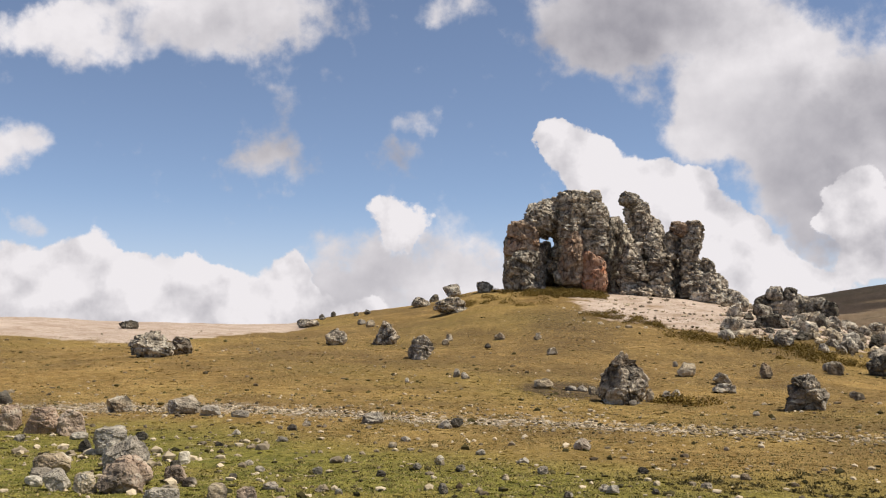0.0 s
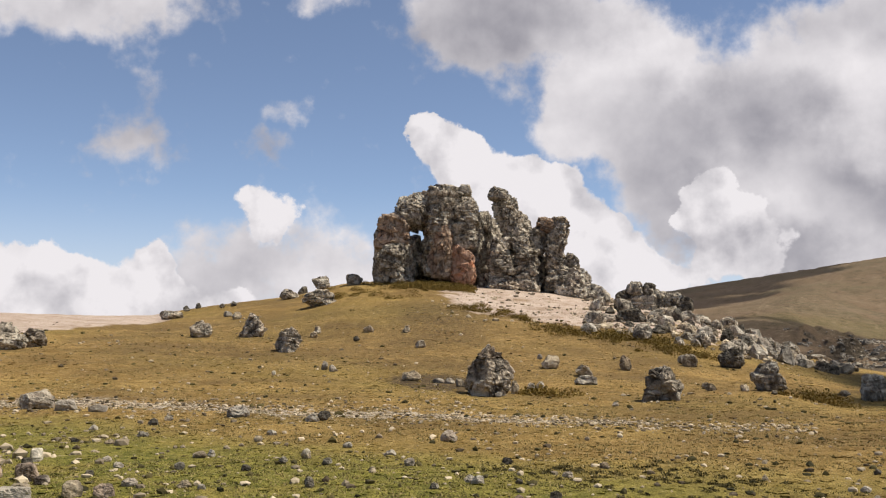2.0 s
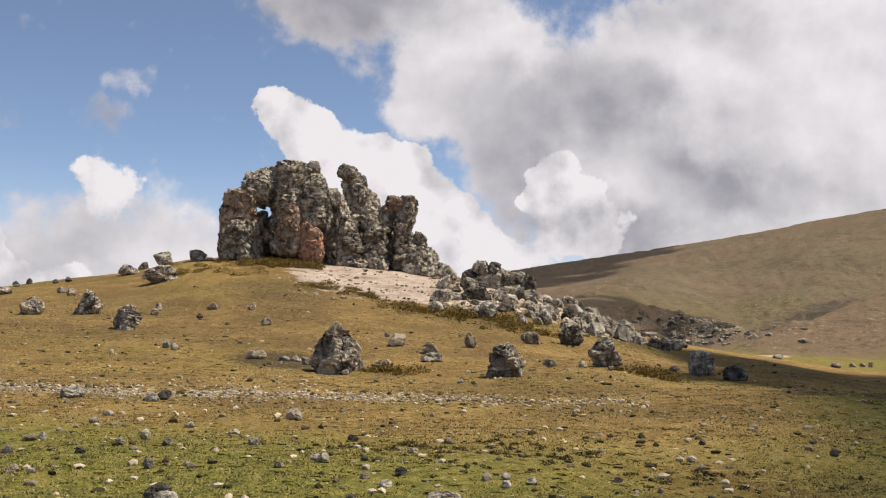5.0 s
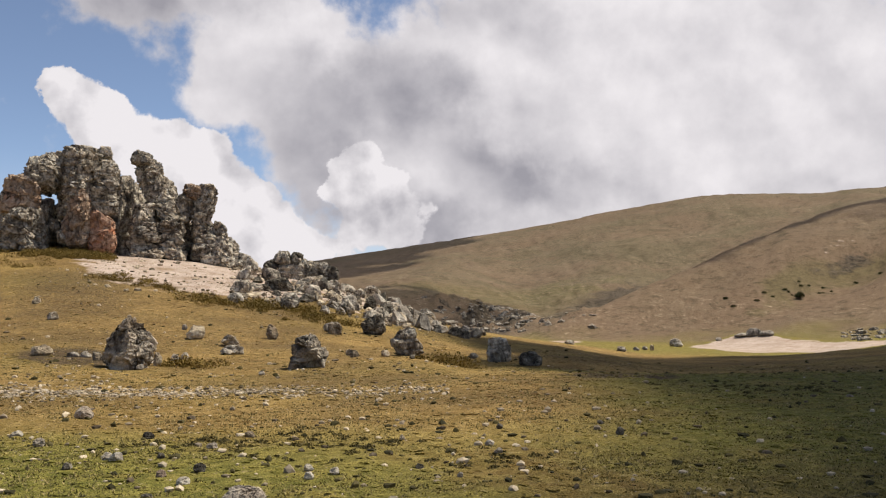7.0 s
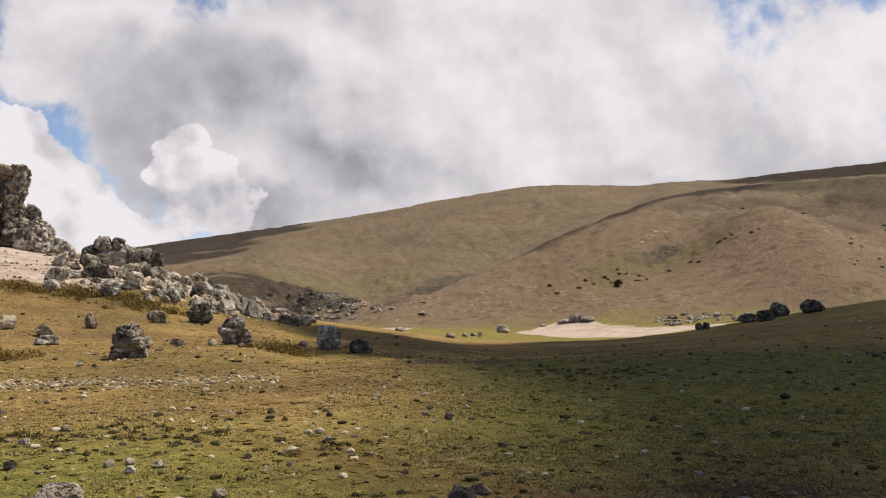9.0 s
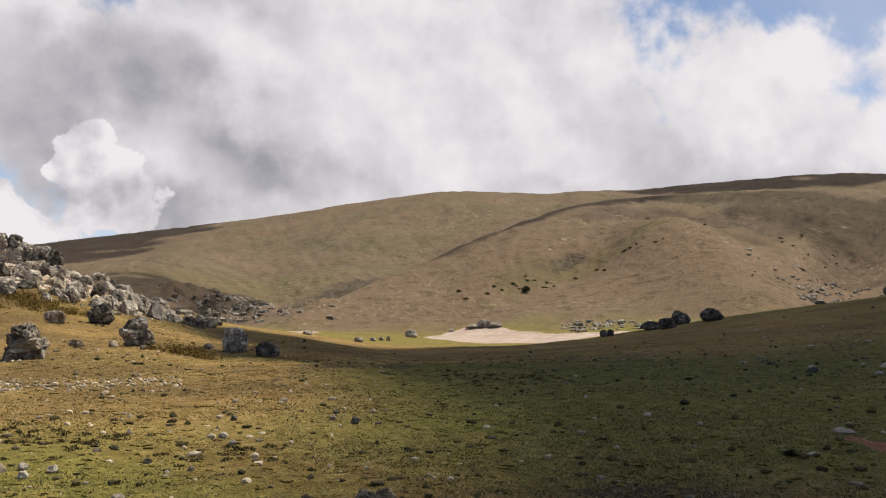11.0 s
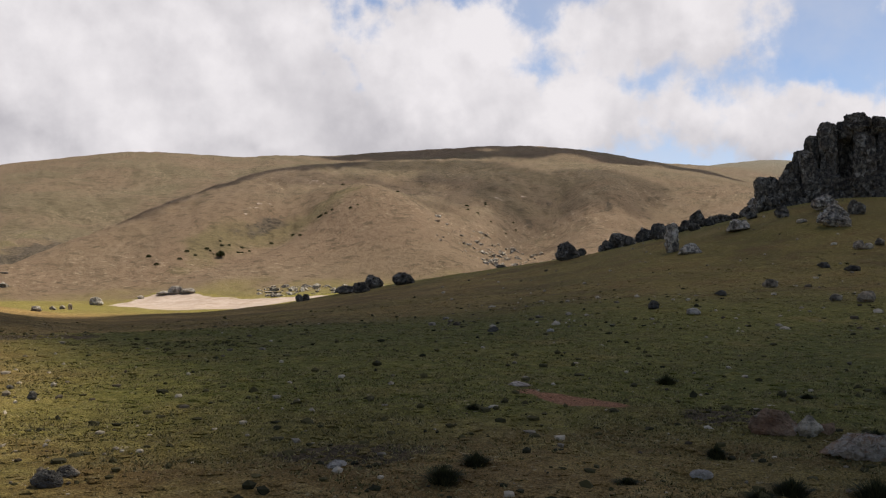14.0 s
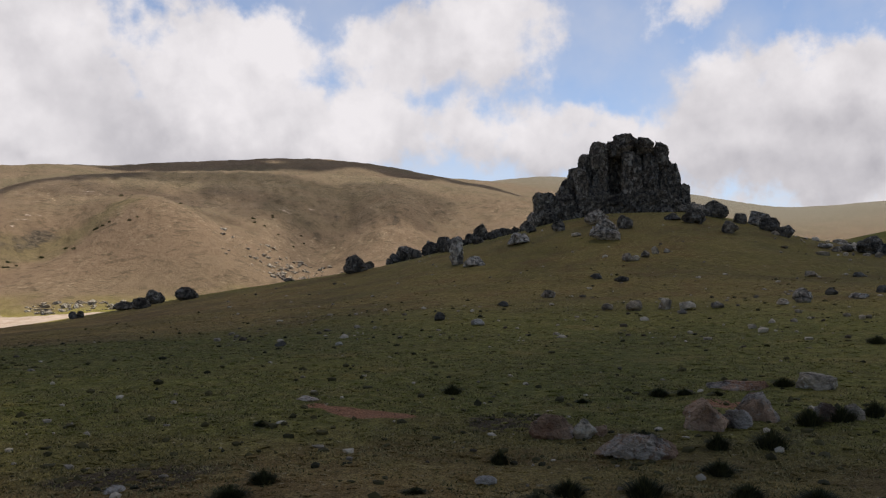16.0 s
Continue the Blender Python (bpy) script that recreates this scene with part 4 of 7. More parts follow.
# ---- rocks along the left-hand crest ----
boulder(-7.83, 70.57, 1.72, 1.46, 0.61, 135, GREY_ROCK, "grey rock on the skyline of the grassy crest", "boulder", "rocks on the crest", 5, turn=6)
boulder(-19.16, 65.51, 1.34, 1.14, 0.59, 136, DARK_SHADED_ROCK, "grey rock on the skyline of the grassy crest", "boulder", "rocks on the crest", 4, turn=16)
boulder(0.32, 74.18, 1.54, 1.31, 0.77, 137, GREY_ROCK, "grey rock on the skyline of the grassy crest", "boulder", "rocks on the crest", 5, turn=-0)
boulder(1.48, 86.26, 0.90, 0.77, 1.00, 138, DARK_SHADED_ROCK, "grey rock on the skyline of the grassy crest", "boulder", "rocks on the crest", 4, turn=-1, lean=10)
boulder(2.79, 76.88, 1.51, 1.29, 1.11, 139, GREY_ROCK, "grey rock on the skyline of the grassy crest", "boulder", "rocks on the crest", 4, turn=-2)
boulder(2.23, 64.44, 2.30, 1.96, 1.11, 140, GREY_ROCK, "grey rock on the skyline of the grassy crest", "boulder", "rocks on the crest", 5, turn=-2, strata=0.35)
boulder(5.16, 73.54, 1.37, 1.16, 0.85, 141, GREY_ROCK, "grey rock on the skyline of the grassy crest", "boulder", "rocks on the crest", 4, turn=-4)
boulder(-7.25, 75.06, 0.53, 0.45, 0.44, 142, DARK_STONE, "grey rock on the skyline of the grassy crest", "boulder", "rocks on the crest", 3, turn=6)
boulder(-6.54, 76.73, 0.45, 0.38, 0.45, 143, DARK_STONE, "grey rock on the skyline of the grassy crest", "boulder", "rocks on the crest", 3, turn=5)
boulder(-4.63, 74.62, 0.43, 0.37, 0.35, 144, DARK_STONE, "grey rock on the skyline of the grassy crest", "boulder", "rocks on the crest", 3, turn=4)
boulder(-3.76, 74.43, 0.52, 0.44, 0.39, 145, DARK_STONE, "grey rock on the skyline of the grassy crest", "boulder", "rocks on the crest", 3, turn=3)
boulder(-3.70, 65.71, 0.61, 0.52, 0.38, 146, PALE_STONE, "grey rock on the skyline of the grassy crest", "boulder", "rocks on the crest", 4, turn=3)


# ---- boulders at the foot of the scree ----
boulder(14.98, 28.66, 1.15, 0.98, 0.97, 147, GREY_ROCK, "large grey weathered boulder at the foot of the scree", "boulder", "boulders below the scree", 5, turn=-28, strata=0.35, rough=0.12)
boulder(19.19, 39.93, 1.18, 1.00, 0.97, 148, DARK_SHADED_ROCK, "dark shaded boulder at the foot of the scree", "boulder", "boulders below the scree", 5, turn=-26, rough=0.13)
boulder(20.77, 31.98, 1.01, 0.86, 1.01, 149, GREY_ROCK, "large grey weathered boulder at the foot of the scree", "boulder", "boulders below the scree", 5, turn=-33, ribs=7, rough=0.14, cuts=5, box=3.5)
boulder(20.63, 29.63, 0.92, 0.78, 0.56, 150, DARK_SHADED_ROCK, "dark shaded boulder at the foot of the scree", "boulder", "boulders below the scree", 5, turn=-35)
boulder(14.06, 28.38, 0.29, 0.25, 0.22, 151, GREY_STONE, "large grey weathered boulder at the foot of the scree", "boulder", "boulders below the scree", 4, turn=-26)
boulder(13.55, 30.08, 0.27, 0.23, 0.23, 152, GREY_STONE, "large grey weathered boulder at the foot of the scree", "boulder", "boulders below the scree", 4, turn=-24)
boulder(20.00, 32.66, 0.49, 0.42, 0.24, 153, GREY_STONE, "large grey weathered boulder at the foot of the scree", "boulder", "boulders below the scree", 4, turn=-31)
boulder(13.86, 26.16, 0.17, 0.15, 0.14, 154, DARK_STONE, "dark shaded boulder at the foot of the scree", "boulder", "boulders below the scree", 3, turn=-28)
boulder(16.89, 39.72, 0.65, 0.55, 0.47, 155, PALE_STONE, "pale rounded stone below the scree", "boulder", "boulders below the scree", 4, turn=-23, lean=20)


# ---- stones in the valley ----
boulder(57.84, 68.69, 0.94, 0.80, 0.47, 156, GREY_ROCK, "grey stone lying on the lit valley meadow", "stone", "stones in the valley", 4, turn=-40, name="stone")
boulder(67.96, 78.37, 0.72, 0.61, 0.42, 157, PALE_STONE, "grey stone lying on the lit valley meadow", "stone", "stones in the valley", 3, turn=-41, name="stone")
boulder(83.78, 94.96, 0.74, 0.63, 0.51, 158, PALE_STONE, "grey stone lying on the lit valley meadow", "stone", "stones in the valley", 3, turn=-41, name="stone")
boulder(83.48, 93.30, 0.58, 0.49, 0.80, 159, GREY_STONE, "grey stone lying on the lit valley meadow", "stone", "stones in the valley", 3, turn=-42, name="stone")
boulder(119.70, 127.60, 2.43, 2.07, 1.52, 160, PALE_STONE, "grey stone lying on the lit valley meadow", "stone", "stones in the valley", 4, turn=-43, name="stone")
boulder(53.05, 70.09, 0.92, 0.78, 0.41, 161, GREY_ROCK, "grey stone lying on the lit valley meadow", "stone", "stones in the valley", 4, turn=-37, name="stone")
boulder(134.60, 132.18, 1.31, 1.12, 0.66, 162, PALE_STONE, "grey stone lying on the lit valley meadow", "stone", "stones in the valley", 3, turn=-46, name="stone")
boulder(138.88, 130.37, 3.31, 2.81, 0.77, 163, PALE_STONE, "grey stone lying on the lit valley meadow", "stone", "stones in the valley", 4, turn=-47, name="stone")
boulder(140.26, 128.75, 3.30, 2.81, 1.54, 164, PALE_STONE, "grey stone lying on the lit valley meadow", "stone", "stones in the valley", 4, turn=-47, name="stone")
boulder(140.64, 126.24, 2.85, 2.42, 1.09, 165, PALE_STONE, "grey stone lying on the lit valley meadow", "stone", "stones in the valley", 4, turn=-48, name="stone")
boulder(73.29, 52.53, 0.73, 0.62, 0.73, 166, DARK_STONE, "grey stone lying on the lit valley meadow", "stone", "stones in the valley", 4, turn=-54, name="stone")


# ---- heap of stones by the standing point ----
boulder(-7.45, 18.23, 0.46, 0.39, 0.49, 167, PINK_STONE, "pinkish angular slab leaning in a stone heap", "stone", "stone heap", 5, turn=22, name="stone", rough=0.12, joints=0.22, cuts=11, box=4.6, peak=0.06, sink=0.10)
boulder(-9.91, 23.95, 0.36, 0.31, 0.36, 168, DARK_STONE, "dark stone beside a loose heap", "stone", "stone heap", 4, turn=22, name="stone", rough=0.12, joints=0.22, cuts=11, box=4.6, peak=0.06, sink=0.10)
boulder(-6.64, 17.71, 0.66, 0.56, 0.48, 169, PINK_STONE, "pinkish angular slab leaning in a stone heap", "stone", "stone heap", 5, turn=21, name="stone", rough=0.12, joints=0.22, cuts=11, box=4.6, peak=0.06, sink=0.10)
boulder(-6.02, 17.27, 0.53, 0.45, 0.47, 170, PINK_STONE, "pinkish angular slab leaning in a stone heap", "stone", "stone heap", 5, turn=19, lean=12, name="stone", rough=0.12, joints=0.22, cuts=11, box=4.6, peak=0.06, sink=0.10)
boulder(-6.68, 22.35, 0.62, 0.53, 0.38, 171, GREY_STONE, "grey angular stone in a loose heap on grass", "stone", "stone heap", 5, turn=17, name="stone", rough=0.12, joints=0.22, cuts=11, box=4.6, peak=0.06, sink=0.10)
boulder(-5.13, 21.86, 0.75, 0.64, 0.38, 172, GREY_ROCK, "grey angular stone in a loose heap on grass", "stone", "stone heap", 5, turn=13, name="stone", rough=0.12, joints=0.22, cuts=11, box=4.6, peak=0.06, sink=0.10)
boulder(-4.37, 21.03, 0.47, 0.40, 0.22, 173, PALE_STONE, "pale angular slab in a loose heap on grass", "stone", "stone heap", 5, turn=12, name="stone", rough=0.12, joints=0.22, cuts=11, box=4.6, peak=0.06, sink=0.10)
boulder(-3.67, 20.61, 0.41, 0.35, 0.15, 174, PALE_STONE, "pale angular slab in a loose heap on grass", "stone", "stone heap", 4, turn=10, name="stone", rough=0.12, joints=0.22, cuts=11, box=4.6, peak=0.06, sink=0.10)
boulder(-4.35, 14.27, 0.50, 0.43, 0.41, 175, PALE_STONE, "pale angular slab in a loose heap on grass", "stone", "stone heap", 5, turn=17, lean=-8, name="stone", rough=0.12, joints=0.22, cuts=11, box=4.6, peak=0.06, sink=0.10)
boulder(-3.62, 12.76, 0.61, 0.52, 0.40, 176, PALE_STONE, "pale angular slab in a loose heap on grass", "stone", "stone heap", 6, turn=16, lean=-28, name="stone", rough=0.12, joints=0.22, cuts=11, box=4.6, peak=0.06, sink=0.10)
boulder(-3.15, 11.44, 0.43, 0.36, 0.40, 177, PINK_STONE, "pinkish angular slab leaning in a stone heap", "stone", "stone heap", 5, turn=15, lean=-35, name="stone", rough=0.12, joints=0.22, cuts=11, box=4.6, peak=0.06, sink=0.10)
boulder(-3.23, 10.77, 0.51, 0.43, 0.36, 178, PINK_STONE, "pinkish angular slab leaning in a stone heap", "stone", "stone heap", 5, turn=17, lean=20, name="stone", rough=0.12, joints=0.22, cuts=11, box=4.6, peak=0.06, sink=0.10)
boulder(-4.51, 12.38, 0.47, 0.40, 0.27, 179, GREY_STONE, "grey angular stone in a loose heap on grass", "stone", "stone heap", 5, turn=20, name="stone", rough=0.12, joints=0.22, cuts=11, box=4.6, peak=0.06, sink=0.10)
boulder(-3.88, 11.02, 0.25, 0.21, 0.27, 180, PALE_STONE, "pale angular slab in a loose heap on grass", "stone", "stone heap", 5, turn=19, lean=-30, name="stone", rough=0.12, joints=0.22, cuts=11, box=4.6, peak=0.06, sink=0.10)
boulder(-4.30, 11.43, 0.28, 0.24, 0.17, 181, PALE_STONE, "pale angular slab in a loose heap on grass", "stone", "stone heap", 5, turn=21, name="stone", rough=0.12, joints=0.22, cuts=11, box=4.6, peak=0.06, sink=0.10)
boulder(-3.59, 10.85, 0.27, 0.23, 0.24, 182, GREY_STONE, "grey angular stone in a loose heap on grass", "stone", "stone heap", 5, turn=18, name="stone", rough=0.12, joints=0.22, cuts=11, box=4.6, peak=0.06, sink=0.10)
boulder(-4.27, 11.19, 0.21, 0.18, 0.12, 183, PALE_STONE, "pale angular slab in a loose heap on grass", "stone", "stone heap", 4, turn=21, name="stone", rough=0.12, joints=0.22, cuts=11, box=4.6, peak=0.06, sink=0.10)
boulder(-2.82, 11.70, 0.28, 0.24, 0.20, 184, PINK_STONE, "pinkish angular slab leaning in a stone heap", "stone", "stone heap", 5, turn=14, name="stone", rough=0.12, joints=0.22, cuts=11, box=4.6, peak=0.06, sink=0.10)
boulder(-2.56, 11.25, 0.18, 0.15, 0.11, 185, PINK_STONE, "pinkish angular slab leaning in a stone heap", "stone", "stone heap", 4, turn=13, name="stone", rough=0.12, joints=0.22, cuts=11, box=4.6, peak=0.06, sink=0.10)
boulder(-2.67, 10.81, 0.20, 0.17, 0.09, 186, GREY_STONE, "grey angular stone in a loose heap on grass", "stone", "stone heap", 4, turn=14, name="stone", rough=0.12, joints=0.22, cuts=11, box=4.6, peak=0.06, sink=0.10)
boulder(-2.58, 10.13, 0.38, 0.32, 0.15, 187, PALE_STONE, "pale angular slab in a loose heap on grass", "stone", "stone heap", 5, turn=14, name="stone", rough=0.12, joints=0.22, cuts=11, box=4.6, peak=0.06, sink=0.10)
boulder(-2.03, 10.20, 0.21, 0.18, 0.16, 188, GREY_STONE, "grey angular stone in a loose heap on grass", "stone", "stone heap", 4, turn=11, name="stone", rough=0.12, joints=0.22, cuts=11, box=4.6, peak=0.06, sink=0.10)
boulder(-1.72, 10.13, 0.22, 0.18, 0.15, 189, PINK_STONE, "pinkish angular slab leaning in a stone heap", "stone", "stone heap", 5, turn=10, name="stone", rough=0.12, joints=0.22, cuts=11, box=4.6, peak=0.06, sink=0.10)
boulder(-1.58, 10.81, 0.18, 0.15, 0.08, 190, PALE_STONE, "pale angular slab in a loose heap on grass", "stone", "stone heap", 4, turn=8, name="stone", rough=0.12, joints=0.22, cuts=11, box=4.6, peak=0.06, sink=0.10)
boulder(-3.04, 13.04, 0.17, 0.15, 0.17, 191, GREY_STONE, "grey angular stone in a loose heap on grass", "stone", "stone heap", 4, turn=13, name="stone", rough=0.12, joints=0.22, cuts=11, box=4.6, peak=0.06, sink=0.10)
boulder(-4.59, 16.59, 0.24, 0.20, 0.15, 192, DARK_STONE, "dark stone beside a loose heap", "stone", "stone heap", 4, turn=15, name="stone", rough=0.12, joints=0.22, cuts=11, box=4.6, peak=0.06, sink=0.10)
boulder(-4.97, 14.96, 0.20, 0.17, 0.20, 193, DARK_STONE, "dark stone beside a loose heap", "stone", "stone heap", 4, turn=18, name="stone", rough=0.12, joints=0.22, cuts=11, box=4.6, peak=0.06, sink=0.10)
boulder(-3.07, 12.70, 0.15, 0.13, 0.11, 194, DARK_STONE, "dark stone beside a loose heap", "stone", "stone heap", 4, turn=14, name="stone", rough=0.12, joints=0.22, cuts=11, box=4.6, peak=0.06, sink=0.10)
boulder(-5.60, 16.55, 0.30, 0.26, 0.13, 195, PALE_STONE, "pale angular slab in a loose heap on grass", "stone", "stone heap", 4, turn=19, name="stone", rough=0.12, joints=0.22, cuts=11, box=4.6, peak=0.06, sink=0.10)
boulder(-6.44, 16.20, 0.18, 0.16, 0.12, 196, PALE_STONE, "pale angular slab in a loose heap on grass", "stone", "stone heap", 4, turn=22, name="stone", rough=0.12, joints=0.22, cuts=11, box=4.6, peak=0.06, sink=0.10)


# ---- stones scattered over the near meadow ----
boulder(-0.85, 19.37, 0.45, 0.38, 0.22, 197, PALE_STONE, "pale fist-sized stone on short grass", "stone", "stones on the meadow", 5, turn=3, name="stone", sink=0.15)
boulder(0.54, 18.28, 0.28, 0.23, 0.16, 198, PALE_STONE, "pale fist-sized stone on short grass", "stone", "stones on the meadow", 4, turn=-2, name="stone", sink=0.15)
boulder(0.76, 18.40, 0.26, 0.22, 0.18, 199, DARK_STONE, "dark fist-sized stone on short grass", "stone", "stones on the meadow", 4, turn=-2, name="stone", sink=0.15)
boulder(2.52, 14.92, 0.28, 0.24, 0.19, 200, PALE_STONE, "pale fist-sized stone on short grass", "stone", "stones on the meadow", 4, turn=-10, name="stone", sink=0.15)
boulder(-2.27, 18.08, 0.19, 0.16, 0.14, 201, DARK_STONE, "dark fist-sized stone on short grass", "stone", "stones on the meadow", 4, turn=7, name="stone", sink=0.15)
boulder(-2.09, 18.88, 0.18, 0.15, 0.11, 202, GREY_STONE, "grey fist-sized stone on short grass", "stone", "stones on the meadow", 4, turn=6, name="stone", sink=0.15)
boulder(-2.14, 15.84, 0.20, 0.17, 0.09, 203, DARK_STONE, "dark fist-sized stone on short grass", "stone", "stones on the meadow", 4, turn=8, name="stone", sink=0.15)
boulder(-1.06, 13.18, 0.19, 0.16, 0.09, 204, GREY_STONE, "grey fist-sized stone on short grass", "stone", "stones on the meadow", 4, turn=5, name="stone", sink=0.15)
boulder(-0.92, 13.34, 0.11, 0.09, 0.10, 205, PALE_STONE, "pale fist-sized stone on short grass", "stone", "stones on the meadow", 4, turn=4, name="stone", sink=0.15)
boulder(-1.22, 12.27, 0.14, 0.12, 0.10, 206, DARK_STONE, "dark fist-sized stone on short grass", "stone", "stones on the meadow", 4, turn=6, name="stone", sink=0.15)
boulder(-0.42, 11.96, 0.13, 0.11, 0.08, 207, DARK_STONE, "dark fist-sized stone on short grass", "stone", "stones on the meadow", 4, turn=2, name="stone", sink=0.15)
boulder(-1.01, 10.67, 0.16, 0.14, 0.08, 208, GREY_STONE, "grey fist-sized stone on short grass", "stone", "stones on the meadow", 4, turn=5, name="stone", sink=0.15)
boulder(-0.81, 10.43, 0.09, 0.07, 0.07, 209, PALE_STONE, "pale fist-sized stone on short grass", "stone", "stones on the meadow", 4, turn=4, name="stone", sink=0.15)
boulder(0.29, 10.53, 0.11, 0.09, 0.12, 210, DARK_STONE, "dark fist-sized stone on short grass", "stone", "stones on the meadow", 4, turn=-2, name="stone", sink=0.15)
boulder(0.57, 12.58, 0.15, 0.13, 0.10, 211, DARK_STONE, "dark fist-sized stone on short grass", "stone", "stones on the meadow", 4, turn=-3, name="stone", sink=0.15)
boulder(0.31, 13.07, 0.14, 0.12, 0.14, 212, GREY_STONE, "grey fist-sized stone on short grass", "stone", "stones on the meadow", 4, turn=-1, name="stone", sink=0.15)
boulder(0.92, 14.09, 0.15, 0.13, 0.08, 213, PALE_STONE, "pale fist-sized stone on short grass", "stone", "stones on the meadow", 4, turn=-4, name="stone", sink=0.15)
boulder(1.42, 13.10, 0.17, 0.14, 0.09, 214, PALE_STONE, "pale fist-sized stone on short grass", "stone", "stones on the meadow", 4, turn=-6, name="stone", sink=0.15)
boulder(1.56, 12.14, 0.14, 0.12, 0.10, 215, PALE_STONE, "pale fist-sized stone on short grass", "stone", "stones on the meadow", 4, turn=-7, name="stone", sink=0.15)
boulder(2.08, 10.43, 0.15, 0.13, 0.10, 216, PALE_STONE, "pale fist-sized stone on short grass", "stone", "stones on the meadow", 4, turn=-11, name="stone", sink=0.15)
boulder(2.81, 12.18, 0.15, 0.12, 0.09, 217, DARK_STONE, "dark fist-sized stone on short grass", "stone", "stones on the meadow", 4, turn=-13, name="stone", sink=0.15)
boulder(-3.16, 17.40, 0.16, 0.14, 0.10, 218, PALE_STONE, "pale fist-sized stone on short grass", "stone", "stones on the meadow", 4, turn=10, name="stone", sink=0.15)
boulder(-2.49, 14.99, 0.16, 0.14, 0.07, 219, GREY_STONE, "grey fist-sized stone on short grass", "stone", "stones on the meadow", 4, turn=9, name="stone", sink=0.15)
boulder(-1.91, 12.16, 0.13, 0.11, 0.07, 220, PALE_STONE, "pale fist-sized stone on short grass", "stone", "stones on the meadow", 4, turn=9, name="stone", sink=0.15)
boulder(-3.08, 15.53, 0.13, 0.11, 0.07, 221, DARK_STONE, "dark fist-sized stone on short grass", "stone", "stones on the meadow", 4, turn=11, name="stone", sink=0.15)
boulder(0.01, 12.38, 0.13, 0.11, 0.09, 222, DARK_STONE, "dark fist-sized stone on short grass", "stone", "stones on the meadow", 4, turn=-0, name="stone", sink=0.15)
boulder(-0.36, 15.14, 0.14, 0.12, 0.09, 223, GREY_STONE, "grey fist-sized stone on short grass", "stone", "stones on the meadow", 4, turn=1, name="stone", sink=0.15)
boulder(-0.17, 16.14, 0.17, 0.14, 0.09, 224, PALE_STONE, "pale fist-sized stone on short grass", "stone", "stones on the meadow", 4, turn=1, name="stone", sink=0.15)
boulder(1.04, 11.46, 0.09, 0.08, 0.07, 225, GREY_STONE, "grey fist-sized stone on short grass", "stone", "stones on the meadow", 4, turn=-5, name="stone", sink=0.15)
boulder(1.58, 10.24, 0.11, 0.09, 0.07, 226, DARK_STONE, "dark fist-sized stone on short grass", "stone", "stones on the meadow", 4, turn=-9, name="stone", sink=0.15)
boulder(-2.13, 11.54, 0.11, 0.09, 0.08, 227, DARK_STONE, "dark fist-sized stone on short grass", "stone", "stones on the meadow", 4, turn=10, name="stone", sink=0.15)
boulder(-2.16, 12.85, 0.12, 0.10, 0.07, 228, PALE_STONE, "pale fist-sized stone on short grass", "stone", "stones on the meadow", 4, turn=10, name="stone", sink=0.15)
boulder(2.54, 10.44, 0.09, 0.07, 0.06, 229, PALE_STONE, "pale fist-sized stone on short grass", "stone", "stones on the meadow", 4, turn=-14, name="stone", sink=0.15)
boulder(3.28, 11.10, 0.14, 0.12, 0.07, 230, PALE_STONE, "pale fist-sized stone on short grass", "stone", "stones on the meadow", 4, turn=-16, name="stone", sink=0.15)
boulder(3.86, 11.49, 0.13, 0.11, 0.08, 231, GREY_STONE, "grey fist-sized stone on short grass", "stone", "stones on the meadow", 4, turn=-19, name="stone", sink=0.15)
boulder(2.69, 9.52, 0.13, 0.11, 0.10, 232, DARK_STONE, "dark fist-sized stone on short grass", "stone", "stones on the meadow", 4, turn=-16, name="stone", sink=0.15)
boulder(2.37, 8.91, 0.13, 0.11, 0.08, 233, PALE_STONE, "pale fist-sized stone on short grass", "stone", "stones on the meadow", 4, turn=-15, name="stone", sink=0.15)
boulder(2.27, 9.32, 0.10, 0.09, 0.07, 234, PINK_STONE, "reddish stone on short grass", "stone", "stones on the meadow", 4, turn=-14, name="stone", sink=0.15)
boulder(3.44, 8.55, 0.10, 0.08, 0.07, 235, PALE_STONE, "pale fist-sized stone on short grass", "stone", "stones on the meadow", 4, turn=-22, name="stone", sink=0.15)
boulder(3.73, 8.63, 0.10, 0.08, 0.07, 236, PALE_STONE, "pale fist-sized stone on short grass", "stone", "stones on the meadow", 4, turn=-23, name="stone", sink=0.15)
boulder(5.71, 8.82, 0.10, 0.08, 0.06, 237, PALE_STONE, "pale fist-sized stone on short grass", "stone", "stones on the meadow", 4, turn=-33, name="stone", sink=0.15)
boulder(7.76, 9.27, 0.11, 0.10, 0.10, 238, DARK_STONE, "dark fist-sized stone on short grass", "stone", "stones on the meadow", 4, turn=-40, name="stone", sink=0.15)
boulder(6.90, 10.62, 0.09, 0.08, 0.07, 239, DARK_STONE, "dark fist-sized stone on short grass", "stone", "stones on the meadow", 3, turn=-33, name="stone", sink=0.15)
boulder(5.40, 10.46, 0.08, 0.07, 0.07, 240, GREY_STONE, "grey fist-sized stone on short grass", "stone", "stones on the meadow", 3, turn=-27, name="stone", sink=0.15)
boulder(4.67, 7.87, 0.06, 0.05, 0.05, 241, PALE_STONE, "pale fist-sized stone on short grass", "stone", "stones on the meadow", 3, turn=-31, name="stone", sink=0.15)
boulder(0.33, 8.88, 0.26, 0.22, 0.14, 242, DARK_STONE, "dark fist-sized stone on short grass", "stone", "stones on the meadow", 5, turn=-2, name="stone", sink=0.15)
